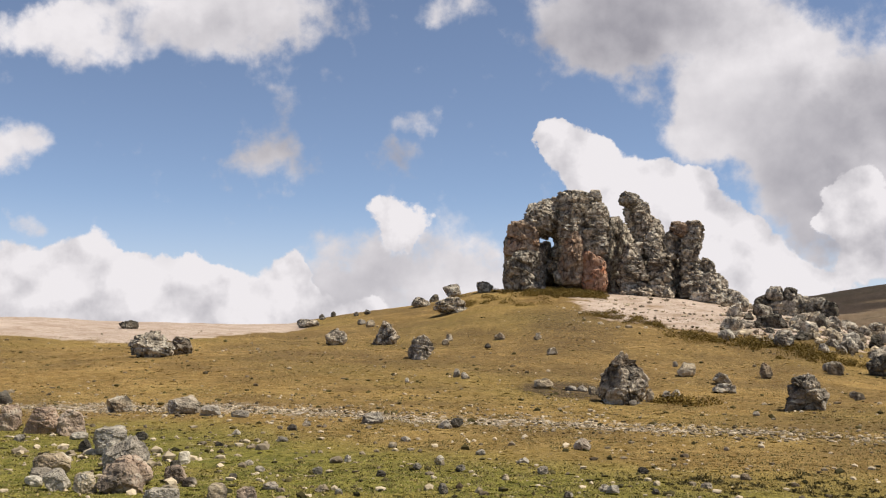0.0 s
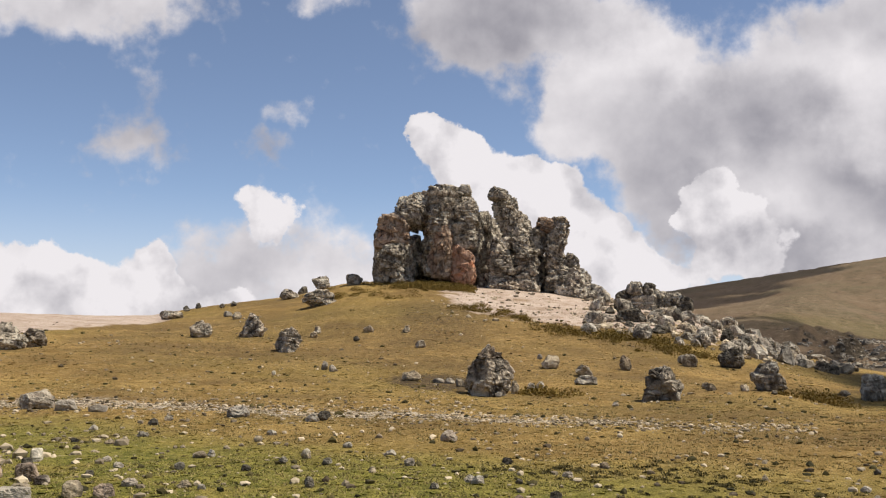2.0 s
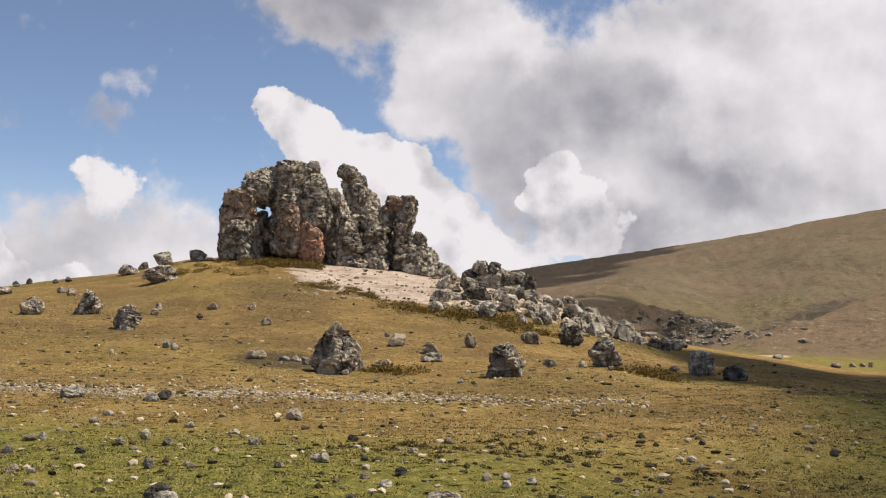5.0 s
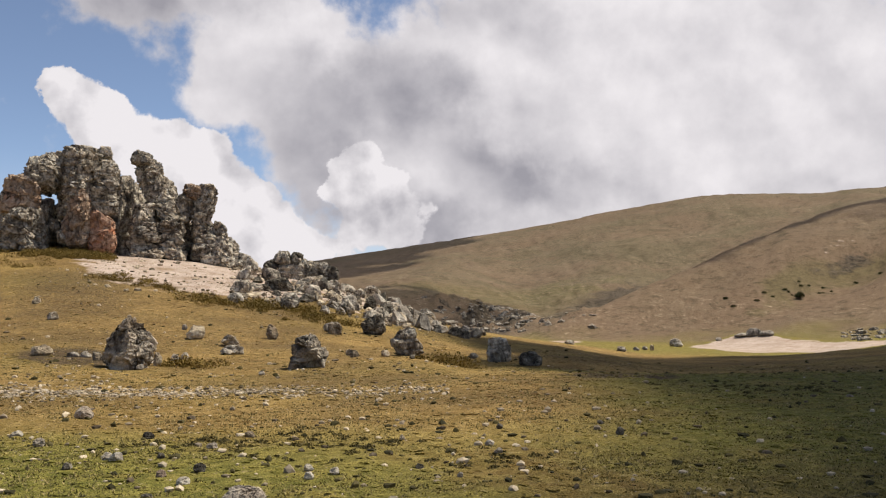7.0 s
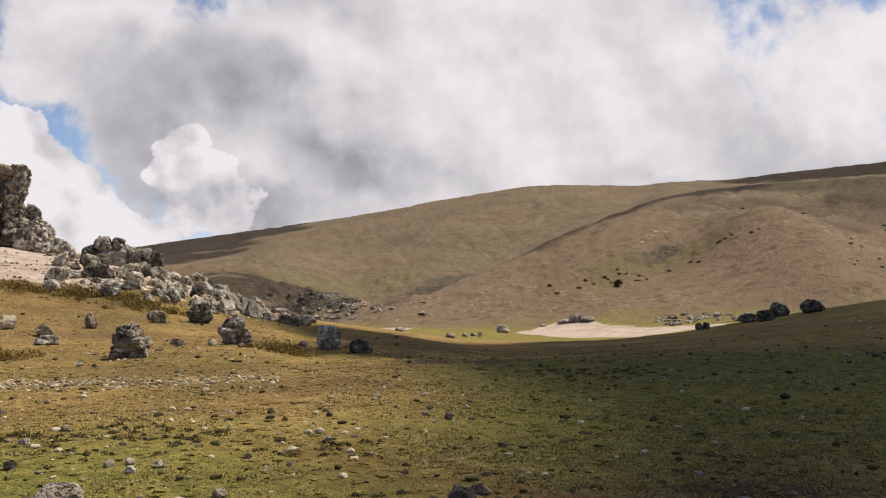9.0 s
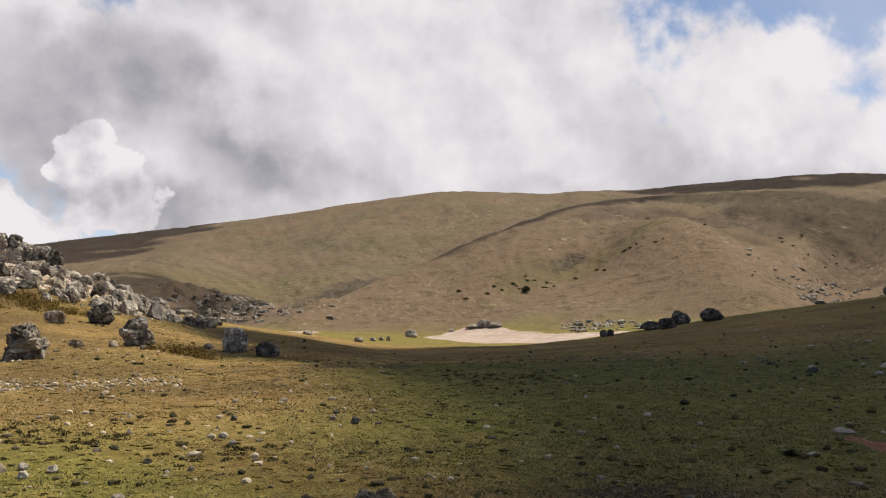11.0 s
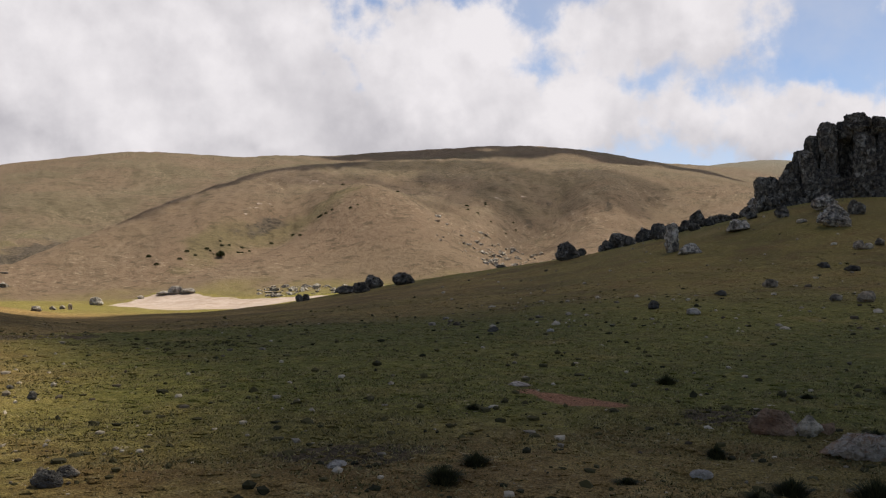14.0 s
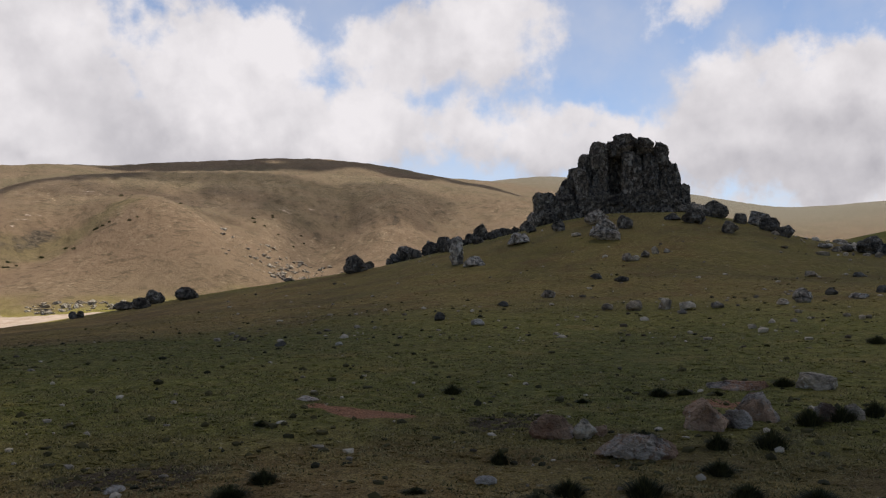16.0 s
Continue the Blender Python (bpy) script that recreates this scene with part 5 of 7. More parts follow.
boulder(0.39, 8.78, 0.21, 0.18, 0.09, 243, PALE_STONE, "pale fist-sized stone on short grass", "stone", "stones on the meadow", 5, turn=-3, name="stone", sink=0.15)
boulder(2.03, 10.54, 0.14, 0.12, 0.09, 244, PALE_STONE, "pale fist-sized stone on short grass", "stone", "stones on the meadow", 4, turn=-11, name="stone", sink=0.15)
boulder(1.96, 8.55, 0.10, 0.09, 0.03, 245, DARK_STONE, "dark fist-sized stone on short grass", "stone", "stones on the meadow", 4, turn=-13, name="stone", sink=0.15)
boulder(4.62, 8.57, 0.09, 0.08, 0.05, 246, DARK_STONE, "dark fist-sized stone on short grass", "stone", "stones on the meadow", 4, turn=-28, name="stone", sink=0.15)
boulder(2.46, 7.50, 0.39, 0.33, 0.18, 247, PALE_STONE, "pale rounded rock sunk in the meadow turf", "stone", "stones on the meadow", 6, turn=-18, name="stone", sink=0.2)
boulder(5.14, 5.75, 0.17, 0.15, 0.09, 248, GREY_STONE, "grey flat stone sunk in the turf", "stone", "stones on the meadow", 5, turn=-42, name="stone")
boulder(3.56, 7.05, 0.13, 0.11, 0.07, 249, GREY_STONE, "grey flat stone sunk in the turf", "stone", "stones on the meadow", 4, turn=-27, name="stone")
boulder(3.57, 8.88, 0.10, 0.09, 0.07, 250, PALE_STONE, "pale rounded rock sunk in the meadow turf", "stone", "stones on the meadow", 4, turn=-22, name="stone")
boulder(8.28, 10.29, 0.09, 0.08, 0.06, 251, DARK_STONE, "dark stone sunk in the turf", "stone", "stones on the meadow", 3, turn=-39, name="stone")
boulder(5.98, 9.42, 0.12, 0.10, 0.07, 252, PALE_STONE, "pale rounded rock sunk in the meadow turf", "stone", "stones on the meadow", 4, turn=-32, name="stone")
boulder(4.86, 5.65, 0.23, 0.19, 0.13, 253, DARK_STONE, "dark stone sunk in the shaded turf", "stone", "stones on the meadow", 5, turn=-41, name="stone")
boulder(6.38, 4.23, 0.14, 0.12, 0.05, 254, PALE_STONE, "pale flat stone on shaded turf", "stone", "stones on the meadow", 4, turn=-56, name="stone")
boulder(21.50, 9.72, 0.25, 0.21, 0.10, 255, DARK_STONE, "dark stone sunk in the shaded turf", "stone", "stones on the meadow", 4, turn=-66, name="stone")
boulder(11.67, 4.89, 0.29, 0.25, 0.06, 256, PINK_STONE, "flat pinkish stone on shaded turf", "stone", "stones on the meadow", 5, turn=-67, name="stone")
boulder(3.65, 6.45, 0.11, 0.09, 0.04, 257, PALE_STONE, "pale flat stone on shaded turf", "stone", "stones on the meadow", 4, turn=-30, name="stone")


# ---- rocks on the right-hand meadow ----
boulder(9.66, 1.44, 0.47, 0.40, 0.23, 258, RED_STONE, "reddish angular rock lying in shaded turf", "rock", "rocks on the shaded meadow", 6, turn=-82, name="rock", rough=0.11, joints=0.32, cuts=15, box=5.0, peak=0.12, sink=0.12)
boulder(9.62, 1.09, 0.24, 0.20, 0.20, 259, GREY_STONE, "grey angular rock lying in shaded turf", "rock", "rocks on the shaded meadow", 5, turn=-84, lean=-10, name="rock", rough=0.11, joints=0.32, cuts=15, box=5.0, peak=0.12, sink=0.12)
boulder(9.75, 0.97, 0.16, 0.14, 0.11, 260, RED_STONE, "reddish angular rock lying in shaded turf", "rock", "rocks on the shaded meadow", 4, turn=-84, name="rock", rough=0.11, joints=0.32, cuts=15, box=5.0, peak=0.12, sink=0.12)
boulder(8.65, 0.55, 0.74, 0.45, 0.21, 261, RED_STONE, "reddish angular rock lying in shaded turf", "rock", "rocks on the shaded meadow", 6, turn=-86, lean=4, name="rock", rough=0.11, joints=0.32, cuts=15, box=5.0, peak=0.12, sink=0.12)
boulder(10.52, -0.07, 0.48, 0.38, 0.33, 262, RED_STONE, "reddish angular rock lying in shaded turf", "rock", "rocks on the shaded meadow", 5, turn=-90, lean=-14, name="rock", rough=0.11, joints=0.32, cuts=15, box=5.0, peak=0.12, sink=0.12)
boulder(11.20, -0.62, 0.44, 0.38, 0.31, 263, RED_STONE, "reddish angular rock lying in shaded turf", "rock", "rocks on the shaded meadow", 5, turn=-93, lean=-8, name="rock", rough=0.11, joints=0.32, cuts=15, box=5.0, peak=0.12, sink=0.12)
boulder(10.71, -0.37, 0.32, 0.28, 0.19, 264, PALE_STONE, "pale lichen-spotted rock lying in shaded turf", "rock", "rocks on the shaded meadow", 5, turn=-92, name="rock", rough=0.11, joints=0.32, cuts=15, box=5.0, peak=0.12, sink=0.12)
boulder(14.50, -1.56, 0.59, 0.50, 0.22, 265, GREY_STONE, "grey angular rock lying in shaded turf", "rock", "rocks on the shaded meadow", 5, turn=-96, name="rock", rough=0.11, joints=0.32, cuts=15, box=5.0, peak=0.12, sink=0.12)
boulder(11.39, -1.32, 0.29, 0.25, 0.20, 266, RED_STONE, "reddish angular rock lying in shaded turf", "rock", "rocks on the shaded meadow", 5, turn=-97, name="rock", rough=0.11, joints=0.32, cuts=15, box=5.0, peak=0.12, sink=0.12)
boulder(14.41, -0.50, 0.91, 0.77, 0.12, 267, RED_STONE, "reddish angular rock lying in shaded turf", "rock", "rocks on the shaded meadow", 6, turn=-92, name="rock", rough=0.11, joints=0.32, cuts=15, box=5.0, peak=0.12, sink=0.12)
boulder(11.51, -1.61, 0.27, 0.23, 0.18, 268, GREY_STONE, "grey angular rock lying in shaded turf", "rock", "rocks on the shaded meadow", 5, turn=-98, name="rock", rough=0.11, joints=0.32, cuts=15, box=5.0, peak=0.12, sink=0.12)
boulder(29.32, 6.64, 0.45, 0.38, 0.21, 269, PALE_STONE, "pale stone on the shaded meadow", "stone", "stones on the shaded meadow", 4, turn=-77, name="stone")
boulder(31.55, 8.45, 0.38, 0.32, 0.30, 270, DARK_STONE, "dark stone on the shaded meadow", "stone", "stones on the shaded meadow", 4, turn=-75, name="stone")
boulder(42.52, 6.45, 0.70, 0.59, 0.37, 271, GREY_STONE, "grey stone on the shaded meadow", "stone", "stones on the shaded meadow", 4, turn=-81, name="stone")
boulder(37.75, 7.53, 0.49, 0.42, 0.22, 272, DARK_STONE, "dark stone on the shaded meadow", "stone", "stones on the shaded meadow", 4, turn=-79, name="stone")
boulder(34.41, 3.14, 0.44, 0.37, 0.24, 273, GREY_STONE, "grey stone on the shaded meadow", "stone", "stones on the shaded meadow", 4, turn=-85, name="stone")
boulder(33.85, 2.19, 0.59, 0.50, 0.39, 274, GREY_STONE, "grey stone on the shaded meadow", "stone", "stones on the shaded meadow", 4, turn=-86, name="stone")
boulder(35.03, 1.19, 0.49, 0.41, 0.41, 275, GREY_STONE, "grey stone on the shaded meadow", "stone", "stones on the shaded meadow", 4, turn=-88, name="stone")
boulder(34.82, 0.42, 0.60, 0.51, 0.30, 276, GREY_STONE, "grey stone on the shaded meadow", "stone", "stones on the shaded meadow", 4, turn=-89, name="stone")
boulder(32.62, 0.57, 0.34, 0.29, 0.15, 277, PALE_STONE, "pale stone on the shaded meadow", "stone", "stones on the shaded meadow", 4, turn=-89, name="stone")
boulder(35.23, -0.59, 0.49, 0.42, 0.24, 278, GREY_STONE, "grey stone on the shaded meadow", "stone", "stones on the shaded meadow", 4, turn=-91, name="stone")
boulder(58.91, 4.18, 0.68, 0.58, 0.51, 279, GREY_STONE, "grey stone on the shaded meadow", "stone", "stones on the shaded meadow", 4, turn=-86, name="stone")
boulder(59.02, 3.69, 0.55, 0.47, 0.34, 280, GREY_STONE, "grey stone on the shaded meadow", "stone", "stones on the shaded meadow", 4, turn=-86, name="stone")
boulder(60.07, 3.18, 0.56, 0.47, 0.42, 281, GREY_STONE, "grey stone on the shaded meadow", "stone", "stones on the shaded meadow", 4, turn=-87, name="stone")
boulder(61.57, 2.65, 0.50, 0.43, 0.50, 282, GREY_STONE, "grey stone on the shaded meadow", "stone", "stones on the shaded meadow", 4, turn=-88, name="stone")
boulder(62.08, 1.97, 0.43, 0.37, 0.29, 283, GREY_STONE, "grey stone on the shaded meadow", "stone", "stones on the shaded meadow", 3, turn=-88, name="stone")
boulder(49.83, 3.83, 0.81, 0.69, 0.29, 284, DARK_SHADED_ROCK, "dark stone on the shaded meadow", "stone", "stones on the shaded meadow", 4, turn=-86, name="stone")
boulder(51.95, 5.31, 0.67, 0.57, 0.30, 285, DARK_STONE, "dark stone on the shaded meadow", "stone", "stones on the shaded meadow", 4, turn=-84, name="stone")
boulder(39.20, -3.75, 0.77, 0.66, 0.59, 286, GREY_ROCK, "grey stone on the shaded meadow", "stone", "stones on the shaded meadow", 4, turn=-95, name="stone")
boulder(37.43, -2.91, 0.48, 0.41, 0.24, 287, GREY_STONE, "grey stone on the shaded meadow", "stone", "stones on the shaded meadow", 4, turn=-94, name="stone")
boulder(43.56, -5.33, 0.56, 0.48, 0.33, 288, DARK_STONE, "dark stone on the shaded meadow", "stone", "stones on the shaded meadow", 4, turn=-97, name="stone")
boulder(41.40, -6.08, 0.82, 0.70, 0.24, 289, GREY_ROCK, "grey stone on the shaded meadow", "stone", "stones on the shaded meadow", 4, turn=-98, name="stone")
boulder(55.71, -5.79, 0.71, 0.61, 0.32, 290, GREY_STONE, "grey stone on the shaded meadow", "stone", "stones on the shaded meadow", 4, turn=-96, name="stone")
boulder(56.02, -8.23, 0.66, 0.56, 0.26, 291, DARK_STONE, "dark stone on the shaded meadow", "stone", "stones on the shaded meadow", 4, turn=-98, name="stone")
boulder(44.79, -7.51, 0.53, 0.45, 0.34, 292, DARK_STONE, "dark stone on the shaded meadow", "stone", "stones on the shaded meadow", 4, turn=-100, name="stone")
boulder(21.90, 9.83, 0.22, 0.19, 0.11, 293, DARK_STONE, "dark stone on the shaded meadow", "stone", "stones on the shaded meadow", 4, turn=-66, name="stone")
boulder(21.52, 8.22, 0.19, 0.16, 0.09, 294, PALE_STONE, "pale stone on the shaded meadow", "stone", "stones on the shaded meadow", 4, turn=-69, name="stone")
boulder(6.46, 4.25, 0.16, 0.13, 0.06, 295, PALE_STONE, "pale stone on the shaded meadow", "stone", "stones on the shaded meadow", 4, turn=-57, name="stone")
boulder(7.37, 1.61, 0.18, 0.15, 0.06, 296, PALE_STONE, "pale stone on the shaded meadow", "stone", "stones on the shaded meadow", 5, turn=-78, name="stone")
boulder(73.41, -8.58, 1.03, 0.87, 0.34, 297, GREY_ROCK, "grey stone on the shaded meadow", "stone", "stones on the shaded meadow", 4, turn=-97, name="stone")
boulder(72.41, -11.39, 1.86, 1.58, 1.27, 298, DARK_SHADED_ROCK, "dark stone on the shaded meadow", "stone", "stones on the shaded meadow", 5, turn=-99, name="stone")
boulder(72.91, -10.01, 0.85, 0.72, 0.51, 299, DARK_SHADED_ROCK, "dark stone on the shaded meadow", "stone", "stones on the shaded meadow", 4, turn=-98, name="stone")
boulder(71.73, -12.07, 1.09, 0.93, 0.84, 300, DARK_SHADED_ROCK, "dark stone on the shaded meadow", "stone", "stones on the shaded meadow", 4, turn=-100, name="stone")
boulder(71.89, -9.15, 0.67, 0.57, 0.34, 301, GREY_STONE, "grey stone on the shaded meadow", "stone", "stones on the shaded meadow", 4, turn=-97, name="stone")


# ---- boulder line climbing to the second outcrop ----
# the darker boulders hold the knoll's shade in their rock colour
boulder(75.81, 27.35, 2.14, 1.82, 1.53, 302, DARK_SHADED_ROCK, "boulder with shade-darkened colour in a line climbing the knoll", "boulder", "boulder line on the knoll", 5, turn=-70, lean=-12)
boulder(89.02, 28.21, 1.30, 1.10, 1.03, 303, DARK_SHADED_ROCK, "boulder with shade-darkened colour in a line climbing the knoll", "boulder", "boulder line on the knoll", 4, turn=-72)
boulder(89.53, 27.35, 2.05, 1.75, 1.51, 304, DARK_SHADED_ROCK, "boulder with shade-darkened colour in a line climbing the knoll", "boulder", "boulder line on the knoll", 5, turn=-73)
boulder(90.04, 25.12, 1.62, 1.38, 1.41, 305, DARK_SHADED_ROCK, "boulder with shade-darkened colour in a line climbing the knoll", "boulder", "boulder line on the knoll", 4, turn=-74)
boulder(81.69, 21.51, 1.56, 1.33, 1.42, 306, DARK_SHADED_ROCK, "boulder with shade-darkened colour in a line climbing the knoll", "boulder", "boulder line on the knoll", 4, turn=-75)
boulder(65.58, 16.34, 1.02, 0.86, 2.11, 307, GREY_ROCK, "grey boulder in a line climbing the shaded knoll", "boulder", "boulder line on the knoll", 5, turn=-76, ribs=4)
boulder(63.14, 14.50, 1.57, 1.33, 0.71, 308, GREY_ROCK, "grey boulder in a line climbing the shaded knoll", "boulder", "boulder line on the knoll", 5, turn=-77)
boulder(90.74, 21.82, 1.08, 0.92, 0.65, 309, DARK_SHADED_ROCK, "boulder with shade-darkened colour in a line climbing the knoll", "boulder", "boulder line on the knoll", 4, turn=-76)
boulder(91.36, 20.12, 1.84, 1.56, 1.73, 310, DARK_SHADED_ROCK, "boulder with shade-darkened colour in a line climbing the knoll", "boulder", "boulder line on the knoll", 4, turn=-78, lean=-15)
boulder(91.55, 18.77, 1.51, 1.29, 0.92, 311, DARK_SHADED_ROCK, "boulder with shade-darkened colour in a line climbing the knoll", "boulder", "boulder line on the knoll", 4, turn=-78)
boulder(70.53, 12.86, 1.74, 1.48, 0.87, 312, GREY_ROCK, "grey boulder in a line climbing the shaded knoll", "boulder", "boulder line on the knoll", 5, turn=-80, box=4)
boulder(91.78, 17.04, 1.19, 1.01, 0.76, 313, DARK_SHADED_ROCK, "boulder with shade-darkened colour in a line climbing the knoll", "boulder", "boulder line on the knoll", 4, turn=-79)
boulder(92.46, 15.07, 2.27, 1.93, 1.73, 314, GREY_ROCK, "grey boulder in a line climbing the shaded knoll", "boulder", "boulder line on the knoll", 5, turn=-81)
boulder(74.47, 10.48, 1.13, 0.96, 0.83, 315, DARK_SHADED_ROCK, "boulder with shade-darkened colour in a line climbing the knoll", "boulder", "boulder line on the knoll", 4, turn=-82)
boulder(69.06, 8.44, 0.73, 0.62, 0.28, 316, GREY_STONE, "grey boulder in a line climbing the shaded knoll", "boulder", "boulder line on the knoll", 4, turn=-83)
boulder(86.50, 25.49, 1.36, 1.15, 0.94, 317, DARK_SHADED_ROCK, "boulder with shade-darkened colour in a line climbing the knoll", "boulder", "boulder line on the knoll", 4, turn=-74)
boulder(90.10, 24.56, 1.30, 1.10, 1.08, 318, DARK_SHADED_ROCK, "boulder with shade-darkened colour in a line climbing the knoll", "boulder", "boulder line on the knoll", 4, turn=-75)
boulder(79.52, 20.34, 1.05, 0.89, 1.14, 319, DARK_SHADED_ROCK, "boulder with shade-darkened colour in a line climbing the knoll", "boulder", "boulder line on the knoll", 4, turn=-76)
boulder(90.99, 21.16, 1.41, 1.20, 1.08, 320, DARK_SHADED_ROCK, "boulder with shade-darkened colour in a line climbing the knoll", "boulder", "boulder line on the knoll", 4, turn=-77)
boulder(91.32, 19.38, 1.19, 1.01, 0.76, 321, DARK_SHADED_ROCK, "boulder with shade-darkened colour in a line climbing the knoll", "boulder", "boulder line on the knoll", 4, turn=-78)
boulder(91.64, 17.96, 1.30, 1.10, 0.87, 322, DARK_SHADED_ROCK, "boulder with shade-darkened colour in a line climbing the knoll", "boulder", "boulder line on the knoll", 4, turn=-79)
boulder(92.04, 16.00, 1.41, 1.20, 1.08, 323, DARK_SHADED_ROCK, "boulder with shade-darkened colour in a line climbing the knoll", "boulder", "boulder line on the knoll", 4, turn=-80)
boulder(92.36, 14.25, 1.52, 1.29, 1.19, 324, DARK_SHADED_ROCK, "boulder with shade-darkened colour in a line climbing the knoll", "boulder", "boulder line on the knoll", 4, turn=-81)
boulder(84.17, 17.77, 1.00, 0.85, 0.70, 325, DARK_SHADED_ROCK, "boulder with shade-darkened colour in a line climbing the knoll", "boulder", "boulder line on the knoll", 4, turn=-78)
boulder(82.39, 18.64, 1.08, 0.92, 0.69, 326, DARK_SHADED_ROCK, "boulder with shade-darkened colour in a line climbing the knoll", "boulder", "boulder line on the knoll", 4, turn=-77)
boulder(91.60, 17.67, 0.97, 0.83, 0.65, 327, DARK_SHADED_ROCK, "boulder with shade-darkened colour in a line climbing the knoll", "boulder", "boulder line on the knoll", 4, turn=-79)
boulder(78.90, 13.35, 0.93, 0.79, 0.65, 328, DARK_SHADED_ROCK, "boulder with shade-darkened colour in a line climbing the knoll", "boulder", "boulder line on the knoll", 4, turn=-80)
boulder(88.52, 30.62, 0.87, 0.74, 0.76, 329, DARK_SHADED_ROCK, "boulder with shade-darkened colour in a line climbing the knoll", "boulder", "boulder line on the knoll", 4, turn=-71)
boulder(88.73, 28.69, 0.87, 0.74, 0.65, 330, DARK_SHADED_ROCK, "boulder with shade-darkened colour in a line climbing the knoll", "boulder", "boulder line on the knoll", 4, turn=-72)
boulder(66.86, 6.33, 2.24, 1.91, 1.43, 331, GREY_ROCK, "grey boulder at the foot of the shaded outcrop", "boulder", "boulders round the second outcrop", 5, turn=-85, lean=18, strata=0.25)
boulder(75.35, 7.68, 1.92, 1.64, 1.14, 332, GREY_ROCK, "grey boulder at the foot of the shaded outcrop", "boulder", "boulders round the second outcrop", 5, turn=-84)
# most boulders round the tower take the rock colour darkened for shade
boulder(71.38, 5.20, 1.24, 1.06, 1.04, 333, DARK_SHADED_ROCK, "grey boulder at the foot of the shaded outcrop", "boulder", "boulders round the second outcrop", 4, turn=-86)
boulder(83.08, -1.38, 2.21, 1.88, 1.54, 334, DARK_SHADED_ROCK, "grey boulder at the foot of the shaded outcrop", "boulder", "boulders round the second outcrop", 5, turn=-91, lean=-10)
boulder(76.98, 0.40, 1.87, 1.59, 1.25, 335, DARK_SHADED_ROCK, "grey boulder at the foot of the shaded outcrop", "boulder", "boulders round the second outcrop", 5, turn=-90)
boulder(81.21, -3.18, 1.13, 0.96, 0.89, 336, DARK_SHADED_ROCK, "grey boulder at the foot of the shaded outcrop", "boulder", "boulders round the second outcrop", 4, turn=-92)
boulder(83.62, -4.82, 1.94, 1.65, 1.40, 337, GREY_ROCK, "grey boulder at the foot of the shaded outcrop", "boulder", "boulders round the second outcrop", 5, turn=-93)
boulder(79.77, -5.30, 1.66, 1.41, 1.16, 338, DARK_SHADED_ROCK, "grey boulder at the foot of the shaded outcrop", "boulder", "boulders round the second outcrop", 5, turn=-94)
boulder(72.76, -2.13, 1.26, 1.07, 0.93, 339, DARK_SHADED_ROCK, "grey boulder at the foot of the shaded outcrop", "boulder", "boulders round the second outcrop", 4, turn=-92)
boulder(76.84, -6.43, 1.34, 1.14, 0.94, 340, DARK_SHADED_ROCK, "grey boulder at the foot of the shaded outcrop", "boulder", "boulders round the second outcrop", 4, turn=-95, lean=-15)
boulder(78.57, 2.04, 1.37, 1.16, 0.55, 341, DARK_SHADED_ROCK, "grey boulder at the foot of the shaded outcrop", "boulder", "boulders round the second outcrop", 4, turn=-89)
boulder(87.53, 1.30, 1.32, 1.12, 0.71, 342, DARK_SHADED_ROCK, "grey boulder at the foot of the shaded outcrop", "boulder", "boulders round the second outcrop", 4, turn=-89)
boulder(76.13, 53.80, 0.76, 0.64, 0.70, 343, DARK_SHADED_ROCK, "boulder with shade-darkened colour on the lower end of the meadow", "boulder", "boulder line on the knoll", 4, turn=-55)
boulder(80.27, 51.85, 2.43, 2.06, 0.77, 344, DARK_SHADED_ROCK, "boulder with shade-darkened colour on the lower end of the meadow", "boulder", "boulder line on the knoll", 5, turn=-57)
boulder(75.76, 47.40, 1.76, 1.49, 1.03, 345, DARK_SHADED_ROCK, "boulder with shade-darkened colour on the lower end of the meadow", "boulder", "boulder line on the knoll", 4, turn=-58)
boulder(82.00, 49.60, 1.88, 1.60, 1.50, 346, DARK_SHADED_ROCK, "boulder with shade-darkened colour on the lower end of the meadow", "boulder", "boulder line on the knoll", 4, turn=-59, lean=-15)
boulder(76.97, 43.62, 2.14, 1.82, 1.17, 347, DARK_SHADED_ROCK, "boulder with shade-darkened colour on the lower end of the meadow", "boulder", "boulder line on the knoll", 5, turn=-60)
boulder(85.22, 37.60, 1.08, 0.92, 0.32, 348, DARK_SHADED_ROCK, "boulder with shade-darkened colour on the lower end of the meadow", "boulder", "boulder line on the knoll", 4, turn=-66)


# ---- broken crag and scree beside the first outcrop ----
boulder(21.45, 63.82, 1.09, 0.93, 1.17, 349, GREY_ROCK, "grey weathered block in the scree", "boulder", "scree blocks", 4, turn=-19)
boulder(21.45, 60.31, 0.96, 0.82, 0.89, 350, DARK_SHADED_ROCK, "dark block in the scree", "boulder", "scree blocks", 4, turn=-20)
boulder(19.93, 54.23, 1.86, 1.58, 0.80, 351, DARK_SHADED_ROCK, "dark block in the scree", "boulder", "scree blocks", 5, turn=-20, lean=8, box=3.5)
boulder(21.47, 54.85, 0.68, 0.58, 0.68, 352, PALE_STONE, "pale slab in the scree", "boulder", "scree blocks", 4, turn=-21)
boulder(16.98, 52.20, 1.20, 1.02, 0.76, 353, GREY_ROCK, "grey weathered block in the scree", "boulder", "scree blocks", 5, turn=-18)
boulder(15.44, 48.25, 0.88, 0.75, 0.53, 354, PALE_STONE, "pale slab in the scree", "boulder", "scree blocks", 4, turn=-18)
